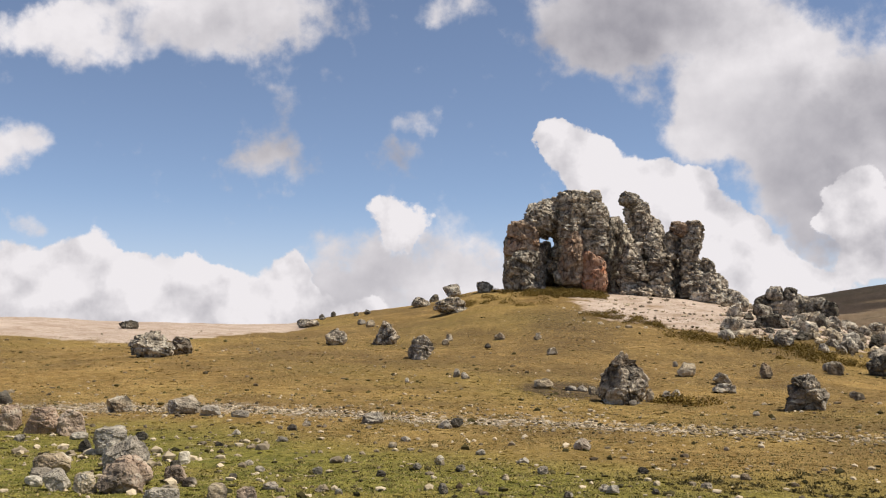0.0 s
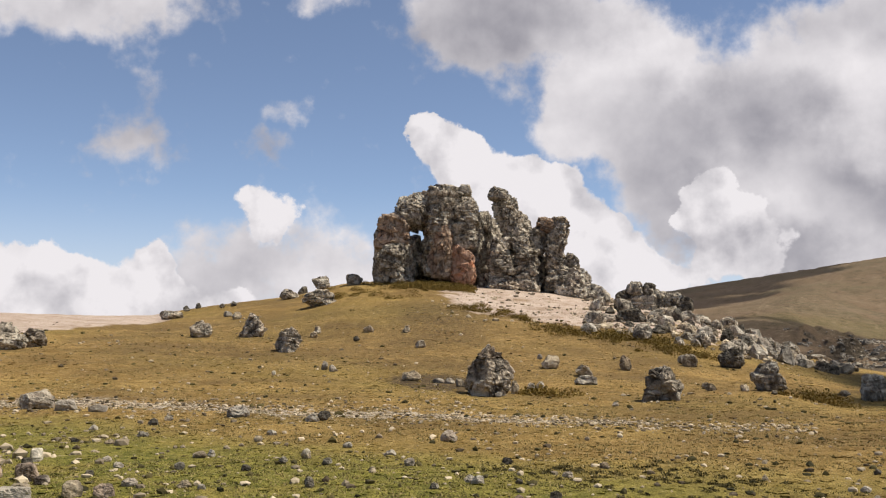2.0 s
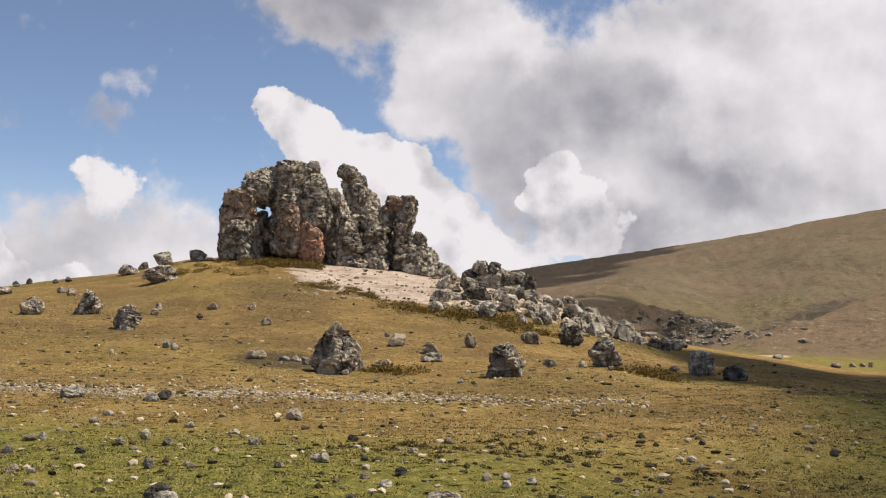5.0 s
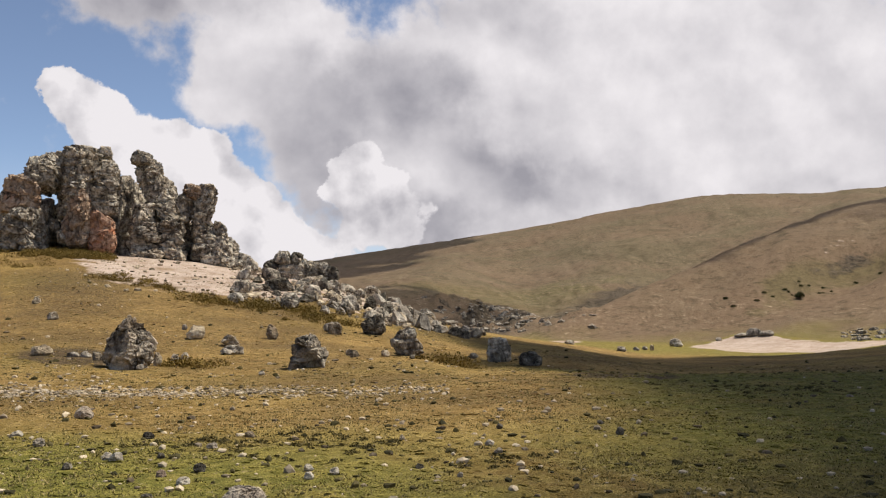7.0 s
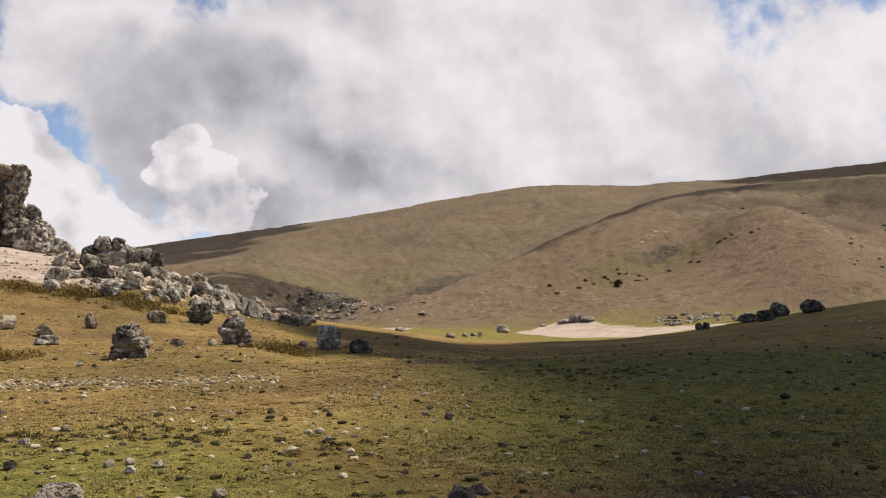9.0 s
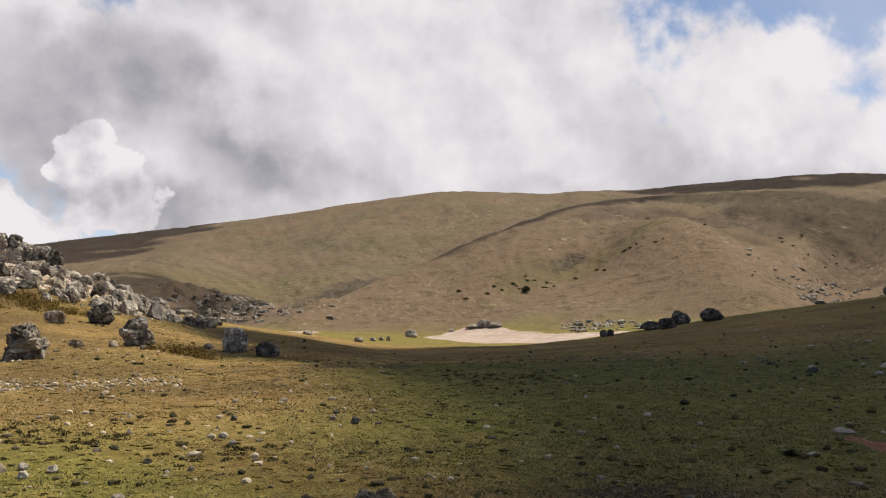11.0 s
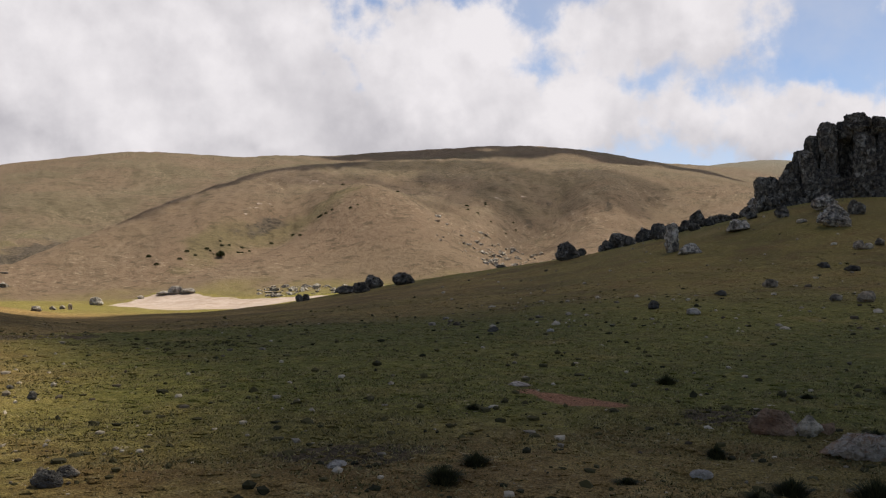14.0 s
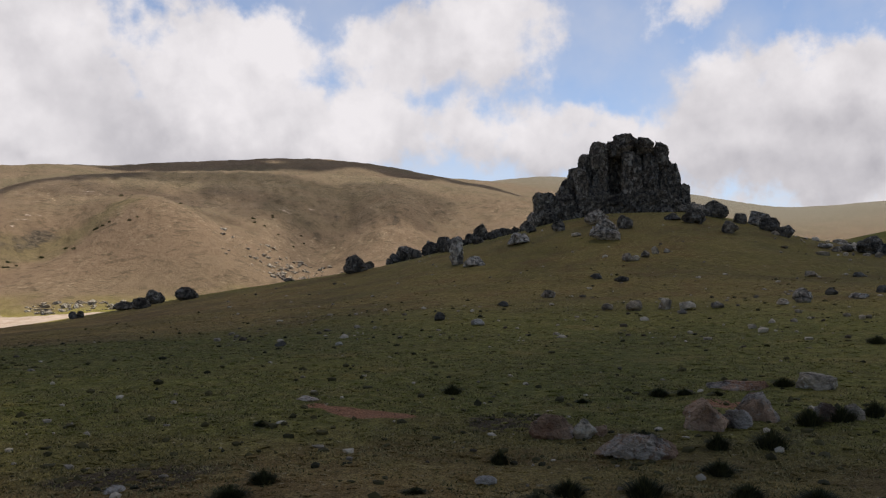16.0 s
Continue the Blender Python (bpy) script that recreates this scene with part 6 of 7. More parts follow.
boulder(17.47, 46.45, 0.98, 0.83, 0.86, 355, GREY_ROCK, "grey weathered block in the scree", "boulder", "scree blocks", 4, turn=-21, lean=22, box=3.5)
boulder(18.28, 53.55, 0.98, 0.83, 0.39, 356, PALE_STONE, "pale slab in the scree", "boulder", "scree blocks", 4, turn=-19)
boulder(23.92, 56.99, 0.72, 0.61, 0.90, 357, DARK_STONE, "dark block in the scree", "boulder", "scree blocks", 4, turn=-23)
boulder(35.42, 78.66, 0.90, 0.76, 0.80, 358, GREY_ROCK, "grey weathered block in the scree", "boulder", "scree blocks", 4, turn=-24)
boulder(36.39, 78.18, 0.80, 0.68, 1.00, 359, DARK_SHADED_ROCK, "dark block in the scree", "boulder", "scree blocks", 4, turn=-25)
boulder(37.42, 78.03, 1.80, 1.53, 1.60, 360, GREY_ROCK, "grey weathered block in the scree", "boulder", "scree blocks", 5, turn=-26)
boulder(20.91, 46.77, 0.95, 0.81, 0.83, 361, GREY_ROCK, "grey weathered block in the scree", "boulder", "scree blocks", 4, turn=-24)
boulder(24.28, 50.94, 0.78, 0.67, 0.85, 362, DARK_SHADED_ROCK, "dark block in the scree", "boulder", "scree blocks", 4, turn=-25)
boulder(29.21, 59.49, 0.84, 0.72, 0.88, 363, DARK_SHADED_ROCK, "dark block in the scree", "boulder", "scree blocks", 4, turn=-26)
boulder(23.61, 51.42, 0.72, 0.61, 0.66, 364, GREY_STONE, "grey weathered block in the scree", "boulder", "scree blocks", 4, turn=-25)
boulder(21.45, 49.49, 0.75, 0.64, 0.62, 365, GREY_STONE, "grey weathered block in the scree", "boulder", "scree blocks", 4, turn=-23)
boulder(20.33, 49.89, 0.69, 0.58, 0.62, 366, GREY_STONE, "grey weathered block in the scree", "boulder", "scree blocks", 4, turn=-22)
boulder(19.28, 45.77, 0.58, 0.49, 0.43, 367, PALE_STONE, "pale slab in the scree", "boulder", "scree blocks", 4, turn=-23)
boulder(30.02, 59.84, 0.93, 0.79, 0.78, 368, GREY_ROCK, "grey weathered block in the scree", "boulder", "scree blocks", 4, turn=-27)
boulder(28.61, 55.45, 0.87, 0.74, 0.72, 369, GREY_ROCK, "grey weathered block in the scree", "boulder", "scree blocks", 4, turn=-27)
boulder(30.03, 56.63, 0.82, 0.69, 0.67, 370, DARK_SHADED_ROCK, "dark block in the scree", "boulder", "scree blocks", 4, turn=-28)
boulder(31.63, 58.26, 1.00, 0.85, 0.61, 371, GREY_ROCK, "grey weathered block in the scree", "boulder", "scree blocks", 4, turn=-28)
boulder(32.71, 58.82, 0.70, 0.60, 0.39, 372, GREY_STONE, "grey weathered block in the scree", "boulder", "scree blocks", 4, turn=-29)
boulder(40.44, 69.45, 1.21, 1.03, 0.47, 373, GREY_ROCK, "grey weathered block in the scree", "boulder", "scree blocks", 4, turn=-30)
boulder(40.38, 68.00, 0.64, 0.55, 0.46, 374, GREY_STONE, "grey weathered block in the scree", "boulder", "scree blocks", 4, turn=-31)
boulder(37.68, 65.97, 0.62, 0.52, 0.35, 375, DARK_STONE, "dark block in the scree", "boulder", "scree blocks", 4, turn=-30)
boulder(35.10, 55.90, 0.38, 0.33, 0.38, 376, GREY_STONE, "grey weathered block in the scree", "boulder", "scree blocks", 3, turn=-32)
boulder(30.36, 50.83, 0.34, 0.29, 0.41, 377, GREY_STONE, "grey weathered block in the scree", "boulder", "scree blocks", 3, turn=-31)


def scree(count, seed):
    """Angular blocks strewn down the slope below the crag, turned copies of a few shapes."""
    rng = np.random.RandomState(seed)
    kinds = [rock_mesh("scree_block", 1.0, rng.uniform(0.7, 1.0), rng.uniform(0.5, 0.95), seed + k, mat, 4, cuts=16, box=3.4, rough=0.12, joints=0.3)
             for k, mat in enumerate((GREY_ROCK, GREY_ROCK, GREY_ROCK, GREY_STONE, DARK_SHADED_ROCK, PALE_STONE, GREY_ROCK, GREY_STONE))]
    names = {"lichen_grey_rock": "grey angular block in the scree below the crag", "grey_stone": "small grey angular block in the scree",
             "dark_weathered_shaded_rock": "dark block in the scree", "pale_stone": "pale slab in the scree"}
    for _ in range(count):
        b = 18.2 + 13.5 * rng.rand() ** 0.85
        near = np.interp(b, [18, 20, 23, 26, 29, 32], [52, 51.5, 49, 51, 55, 60])
        far = np.interp(b, [18, 20, 23, 26, 29, 32], [66, 70, 74, 72, 69, 66])
        d = near + (far - near) * rng.rand()
        x, y = math.sin(radians(b)) * d, math.cos(radians(b)) * d
        size = 0.35 + 0.95 * rng.rand() ** 1.7
        me = kinds[rng.randint(len(kinds))]
        ob = new("scree_block", me)
        ob.matrix_basis = pose(x, y, ground(x, y) - 0.12 * size, 0, rng.uniform(-24, 24), rng.uniform(0, 360)) @ Matrix.Scale(size, 4)
        tagged(ob, names[me.materials[0].name], "rock", "scree blocks")


scree(150, 900)


# ---- the first outcrop: a cluster of weathered towers ----
rock_outcrop = new("rock_outcrop")
rock_outcrop.matrix_basis = pose(14.31, 71.07, 4.65, 0, 0, -11.4)
block(rock_outcrop, "slab", -7.60, 0.90, 0.67, 0.80, 2.4, 5.05, 378, GREY_ROCK, 0, 5, peak=0.2)
block(rock_outcrop, "block", -6.46, 0.20, 3.28, 2.40, 2.8, 2.78, 379, OCHRE_ROCK, 0, 5, joints=0.45)
block(rock_outcrop, "boulder", -5.52, 0.30, 4.97, 2.53, 2.6, 2.95, 380, GREY_ROCK, 20, 6, box=3.2, peak=0.25, cuts=12)
block(rock_outcrop, "block", -6.21, -0.20, 0.67, 2.74, 3.0, 3.12, 381, GREY_ROCK, 0, 6)
block(rock_outcrop, "block", -5.26, 0.20, 2.95, 1.01, 1.4, 1.18, 382, GREY_ROCK, 0, 5)
block(rock_outcrop, "boulder", -3.70, -0.70, 1.26, 0.93, 1.0, 1.01, 385, GREY_ROCK, 0, 5)
block(rock_outcrop, "block", -3.83, 1.50, 4.97, 1.68, 2.2, 1.85, 386, GREY_ROCK, 0, 5)
block(rock_outcrop, "pillar", -2.19, 0.90, 3.12, 4.13, 4.0, 4.80, 389, GREY_ROCK, 0, 6, peak=0.14, strata=0.5, cell=1.4)
block(rock_outcrop, "crown", -2.65, 1.00, 7.07, 2.02, 2.2, 1.35, 390, GREY_ROCK, 0, 5, cell=0.7)
block(rock_outcrop, "knob", -1.16, 1.10, 7.58, 1.05, 1.5, 0.80, 391, GREY_ROCK, 0, 5)
block(rock_outcrop, "block", -1.20, 0.10, 4.63, 2.06, 2.4, 2.78, 392, GREY_ROCK, 0, 6, strata=0.45)
block(rock_outcrop, "block", -3.20, 0.10, 4.88, 1.94, 2.2, 1.85, 393, GREY_ROCK, 0, 5, strata=0.4)
block(rock_outcrop, "block", -1.35, 0.00, 3.37, 2.27, 2.4, 1.94, 394, GREY_ROCK, 0, 5, strata=0.45)
block(rock_outcrop, "pillar", -2.82, -0.60, 1.01, 1.85, 2.0, 4.13, 395, OCHRE_ROCK, 0, 5, joints=0.4, peak=0.08)
block(rock_outcrop, "face", -1.26, -0.40, 0.59, 1.85, 2.4, 3.20, 396, RUST_ROCK, 0, 5, joints=0.3, box=5.5)
block(rock_outcrop, "core", -1.68, 1.80, 0.29, 3.12, 2.6, 3.58, 397, GREY_ROCK, 0, 5)
block(rock_outcrop, "pinnacle", 3.16, 0.90, 4.13, 2.10, 2.4, 4.29, 401, GREY_ROCK, -24, 6, peak=0.3, strata=0.45)
block(rock_outcrop, "crown", 1.37, 0.90, 7.16, 1.47, 1.9, 1.01, 402, GREY_ROCK, 8, 5, cell=0.6)
block(rock_outcrop, "block", 3.49, 0.70, 4.04, 1.68, 2.2, 2.53, 403, GREY_ROCK, -26, 5, strata=0.4)
block(rock_outcrop, "boulder", 1.56, -0.20, 2.69, 1.52, 2.0, 1.60, 405, GREY_ROCK, 0, 5)
block(rock_outcrop, "block", 1.68, -0.40, 1.43, 2.10, 2.4, 1.52, 406, GREY_ROCK, 0, 5, strata=0.4)
block(rock_outcrop, "block", 1.68, -0.50, 0.17, 2.27, 2.4, 1.60, 407, GREY_ROCK, 0, 5, strata=0.4)
block(rock_outcrop, "block", 3.22, 0.20, 2.69, 1.56, 2.4, 1.85, 408, GREY_ROCK, -8, 5)
block(rock_outcrop, "block", 3.41, 0.00, 1.35, 1.85, 2.6, 1.68, 409, GREY_ROCK, 0, 6, strata=0.4)
block(rock_outcrop, "block", 3.54, -0.10, -0.08, 1.94, 2.6, 1.77, 410, GREY_ROCK, 0, 5, strata=0.4)
block(rock_outcrop, "block", 4.40, 0.90, 2.95, 1.56, 2.4, 2.10, 411, GREY_ROCK, 0, 5)
block(rock_outcrop, "block", 4.55, 2.00, 0.17, 1.09, 2.0, 3.03, 412, GREY_ROCK, 0, 5)
block(rock_outcrop, "pillar", 5.70, 0.50, 2.86, 1.56, 2.2, 2.02, 413, GREY_ROCK, 0, 5, strata=0.4)
block(rock_outcrop, "pillar", 5.70, 0.40, 0.25, 1.73, 2.4, 2.95, 414, GREY_ROCK, 0, 6, strata=0.45)
block(rock_outcrop, "anvil", 4.86, 0.50, 4.72, 1.39, 1.5, 1.18, 415, OCHRE_ROCK, 14, 5, peak=-0.2, cell=0.7)
block(rock_outcrop, "anvil", 6.10, 0.40, 4.21, 1.26, 1.8, 1.68, 416, GREY_ROCK, -4, 5, cell=0.7)
block(rock_outcrop, "block", 7.03, 0.60, 1.09, 1.26, 2.2, 2.02, 417, GREY_ROCK, -6, 5, peak=0.25)
block(rock_outcrop, "block", 7.70, 0.50, -0.93, 2.61, 3.0, 2.86, 418, GREY_ROCK, -24, 6, peak=0.2)
block(rock_outcrop, "block", 6.69, -0.20, -0.34, 2.53, 2.4, 2.27, 419, GREY_ROCK, 12, 5)
block(rock_outcrop, "boulder", 8.08, 0.00, -1.01, 2.10, 2.4, 1.85, 420, GREY_ROCK, 18, 5, peak=0.3)
block(rock_outcrop, "boulder", 8.76, -0.40, -1.18, 1.43, 1.6, 1.09, 421, GREY_ROCK, 0, 5)
block(rock_outcrop, "core", 2.38, 3.80, -0.34, 5.18, 3.0, 3.37, 422, GREY_ROCK, 0, 5)
block(rock_outcrop, "core", 5.70, 3.60, -0.97, 4.42, 3.0, 3.58, 423, GREY_ROCK, 0, 5)
block(rock_outcrop, "core", -5.43, 4.00, 0.29, 4.38, 2.6, 3.16, 424, GREY_ROCK, 0, 5)
block(rock_outcrop, "slab", -3.96, 4.20, 0.29, 1.43, 2.0, 4.08, 440, GREY_ROCK, 0, 5)
block(rock_outcrop, "slab", -5.35, 3.00, 0.29, 1.85, 2.0, 4.42, 441, GREY_ROCK, 0, 5)
block(rock_outcrop, "slab", 0.21, 4.60, 0.29, 1.85, 2.0, 6.53, 442, GREY_ROCK, 0, 5)
block(rock_outcrop, "slab", 2.36, 4.20, 0.29, 2.78, 2.4, 4.34, 443, GREY_ROCK, 0, 5)
block(rock_outcrop, "block", 0.25, 0.60, 0.42, 0.59, 1.0, 1.18, 444, GREY_ROCK, 0, 5)
block(rock_outcrop, "boulder", -4.42, 0.50, 2.10, 0.84, 1.2, 1.01, 445, GREY_ROCK, 0, 5)
block(rock_outcrop, "slab", 0.97, 4.30, 0.29, 1.68, 1.8, 5.94, 446, GREY_ROCK, 0, 5)
tagged(rock_outcrop, "cluster of grey and ochre weathered rock towers above a pale slope", "rock outcrop")


# ---- the second outcrop: a squat tower of columns, cloud shade in their dark colour ----
columnar_outcrop = new("columnar_outcrop")
columnar_outcrop.matrix_basis = pose(89.70, 7.36, 6.52, 0, 0, -85.3)
block(columnar_outcrop, "crown", 0.89, 0.90, 6.22, 2.08, 3.0, 1.66, 475, DARK_SHADED_ROCK, 0, 5)
block(columnar_outcrop, "crown", 2.52, 0.87, 5.96, 1.84, 2.8, 1.52, 476, DARK_SHADED_ROCK, 0, 5)
block(columnar_outcrop, "crown", -0.14, 1.40, 5.68, 1.48, 2.8, 1.78, 477, DARK_SHADED_ROCK, 0, 5)
block(columnar_outcrop, "crown", 3.95, 1.21, 4.62, 1.60, 2.6, 2.49, 478, DARK_SHADED_ROCK, 0, 5)
block(columnar_outcrop, "column", -1.48, 0.99, 4.61, 1.84, 3.0, 2.74, 479, DARK_SHADED_ROCK, 0, 5, box=5, rough=0.07, cuts=6, joints=0.45, trim=1.0, cell=0.95, grain=(0.8, 0.8, 2.0))
block(columnar_outcrop, "column", -1.38, 0.89, 0.25, 1.59, 2.8, 6.02, 480, DARK_SHADED_ROCK, 0, 5, box=5, rough=0.07, cuts=6, joints=0.45, trim=1.0, cell=0.95, grain=(0.8, 0.8, 2.0), strata=0.9)
block(columnar_outcrop, "column", -0.10, 2.40, 0.32, 1.74, 2.6, 6.64, 481, DARK_SHADED_ROCK, 0, 5, box=5, rough=0.07, cuts=6, joints=0.45, trim=1.0, cell=0.95, grain=(0.8, 0.8, 2.0))
block(columnar_outcrop, "column", 1.09, 0.39, 0.65, 1.34, 2.6, 5.72, 482, DARK_SHADED_ROCK, 0, 5, box=5, rough=0.07, cuts=6, joints=0.45, trim=1.0, cell=0.95, grain=(0.8, 0.8, 2.0), strata=1.1)
block(columnar_outcrop, "column", 1.98, 0.18, 0.53, 0.97, 2.2, 5.46, 483, DARK_SHADED_ROCK, 0, 5, box=5, rough=0.07, cuts=6, joints=0.45, trim=1.0, cell=0.95, grain=(0.8, 0.8, 2.0))
block(columnar_outcrop, "column", 2.90, 0.35, 0.41, 1.22, 2.4, 5.68, 484, DARK_SHADED_ROCK, 0, 5, box=5, rough=0.07, cuts=6, joints=0.45, trim=1.0, cell=0.95, grain=(0.8, 0.8, 2.0))
block(columnar_outcrop, "column", 3.67, 0.63, 0.23, 1.10, 2.4, 5.47, 485, DARK_SHADED_ROCK, 0, 5, box=5, rough=0.07, cuts=6, joints=0.45, trim=1.0, cell=0.95, grain=(0.8, 0.8, 2.0))
block(columnar_outcrop, "column", 4.42, 0.79, 0.01, 1.23, 2.4, 5.16, 486, DARK_SHADED_ROCK, 0, 5, box=5, rough=0.07, cuts=6, joints=0.45, trim=1.0, cell=0.95, grain=(0.8, 0.8, 2.0))
block(columnar_outcrop, "column", 5.39, 1.04, -0.29, 1.84, 2.6, 5.53, 487, DARK_SHADED_ROCK, -6, 5, box=5, rough=0.07, cuts=6, joints=0.45, trim=1.0, cell=0.95, grain=(0.8, 0.8, 2.0))
block(columnar_outcrop, "column", 6.04, 1.20, -0.41, 0.99, 2.2, 3.78, 488, DARK_SHADED_ROCK, 4, 5, box=5, rough=0.07, cuts=6, joints=0.45, trim=1.0, cell=0.95, grain=(0.8, 0.8, 2.0))
block(columnar_outcrop, "column", -2.74, 1.36, 0.14, 1.73, 2.8, 6.13, 489, DARK_SHADED_ROCK, 0, 5, box=5, rough=0.07, cuts=6, joints=0.45, trim=1.0, cell=0.95, grain=(0.8, 0.8, 2.0))
block(columnar_outcrop, "column", -2.82, 0.16, 0.18, 1.58, 2.2, 4.68, 490, DARK_SHADED_ROCK, -3, 5, box=5, rough=0.07, cuts=6, joints=0.45, trim=1.0, cell=0.95, grain=(0.8, 0.8, 2.0))
block(columnar_outcrop, "block", -4.20, 0.80, -0.49, 2.82, 3.0, 4.40, 491, DARK_SHADED_ROCK, 0, 5)
block(columnar_outcrop, "block", -6.09, 0.80, -0.90, 2.45, 2.6, 3.59, 492, DARK_SHADED_ROCK, -10, 5)
block(columnar_outcrop, "block", -4.57, -0.32, -0.75, 2.42, 2.2, 3.01, 493, DARK_SHADED_ROCK, 0, 5)
block(columnar_outcrop, "boulder", -0.73, -0.60, -0.41, 2.65, 2.2, 2.98, 494, DARK_SHADED_ROCK, 0, 5)
block(columnar_outcrop, "boulder", 0.94, -0.60, -0.94, 2.05, 1.8, 3.27, 495, DARK_SHADED_ROCK, -15, 5)
block(columnar_outcrop, "boulder", 3.80, -0.48, -0.35, 2.66, 2.0, 2.95, 496, DARK_SHADED_ROCK, 0, 5)
block(columnar_outcrop, "boulder", 5.24, -0.95, -0.91, 2.65, 2.0, 2.73, 497, DARK_SHADED_ROCK, 0, 5, strata=0.4)
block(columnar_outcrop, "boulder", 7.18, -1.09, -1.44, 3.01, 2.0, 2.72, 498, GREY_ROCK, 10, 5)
block(columnar_outcrop, "core", 1.22, 3.19, -0.19, 6.54, 3.6, 7.43, 499, DARK_SHADED_ROCK, 0, 6, box=5, rough=0.07, cuts=6, joints=0.45, trim=1.0, cell=0.95, grain=(0.8, 0.8, 2.0))
block(columnar_outcrop, "column", 4.78, 1.78, -0.14, 1.49, 2.6, 5.69, 500, DARK_SHADED_ROCK, 3, 5, box=5, rough=0.07, cuts=6, joints=0.45, trim=1.0, cell=0.95, grain=(0.8, 0.8, 2.0))
block(columnar_outcrop, "column", -3.48, 1.53, -0.20, 1.61, 2.6, 5.13, 501, DARK_SHADED_ROCK, -3, 5, box=5, rough=0.07, cuts=6, joints=0.45, trim=1.0, cell=0.95, grain=(0.8, 0.8, 2.0))
block(columnar_outcrop, "block", -2.01, -0.22, -0.47, 2.66, 2.0, 3.62, 502, DARK_SHADED_ROCK, 0, 5)
block(columnar_outcrop, "block", 2.05, -0.42, -0.64, 3.02, 2.0, 3.42, 503, DARK_SHADED_ROCK, 0, 5)
block(columnar_outcrop, "boulder", -5.32, -0.66, -1.17, 2.29, 2.0, 2.79, 504, DARK_SHADED_ROCK, 0, 5)
block(columnar_outcrop, "boulder", -2.51, -0.84, -0.86, 2.04, 1.8, 2.94, 505, DARK_SHADED_ROCK, 0, 5)
block(columnar_outcrop, "boulder", 6.12, -0.41, -1.10, 2.18, 2.0, 2.64, 506, DARK_SHADED_ROCK, 0, 5)
tagged(columnar_outcrop, "squat tower of vertical rock columns on a knoll, cloud shade in their colour", "rock outcrop")


# ---- the broken crag ----
rock_crag = new("rock_crag")
rock_crag.matrix_basis = pose(25.48, 65.20, 2.85, 0, 0, -21.4)
block(rock_crag, "block", -1.15, 0.19, 1.62, 1.24, 1.6, 1.03, 529, GREY_ROCK, 0, 4, strata=0.3, cell=0.6, trim=1.0)
block(rock_crag, "block", -0.25, 0.30, 1.50, 0.96, 1.4, 1.07, 530, DARK_SHADED_ROCK, 10, 4, cell=0.6, trim=1.0)
block(rock_crag, "block", -1.96, 0.17, 1.22, 1.15, 1.4, 0.86, 531, DARK_SHADED_ROCK, 0, 4, cell=0.6, trim=1.0)
block(rock_crag, "block", -0.70, 0.60, 0.12, 2.21, 2.2, 1.81, 532, GREY_ROCK, 0, 5, strata=0.55, cell=0.6, trim=1.0)
block(rock_crag, "block", -1.65, 0.58, 0.12, 1.92, 2.0, 1.48, 533, GREY_ROCK, 0, 5, strata=0.55, cell=0.6, trim=1.0)
block(rock_crag, "block", 0.41, 0.80, 0.29, 1.54, 2.0, 1.82, 534, GREY_ROCK, 0, 5, strata=0.55, cell=0.6, trim=1.0)
block(rock_crag, "block", 1.44, 0.89, 0.22, 1.45, 2.0, 1.65, 535, GREY_ROCK, 0, 5, strata=0.55, cell=0.6, trim=1.0)
block(rock_crag, "block", 2.26, 0.76, 0.41, 1.16, 1.8, 1.27, 536, DARK_SHADED_ROCK, 0, 5, cell=0.6, trim=1.0)
block(rock_crag, "block", 0.84, -0.41, -0.42, 2.08, 1.8, 1.22, 537, GREY_ROCK, 0, 5, cell=0.6, trim=1.0)
block(rock_crag, "block", -0.21, 0.10, 1.21, 0.76, 1.0, 1.02, 538, GREY_ROCK, 0, 4, cell=0.6, trim=1.0)
tagged(rock_crag, "low crag of stacked grey blocks above the scree", "rock outcrop")


# ---- turf, pebbles and cushion plants ----
def in_sight(count, near, far, seed, low=-26.0, high=103.0):
    """Places spread over the meadow, thinning out with distance."""
    rng = np.random.RandomState(seed)
    a = np.radians(rng.uniform(low, high, count))
    r = near * np.exp(rng.rand(count) * math.log(far / near))
    return np.sin(a) * r, np.cos(a) * r, r, rng


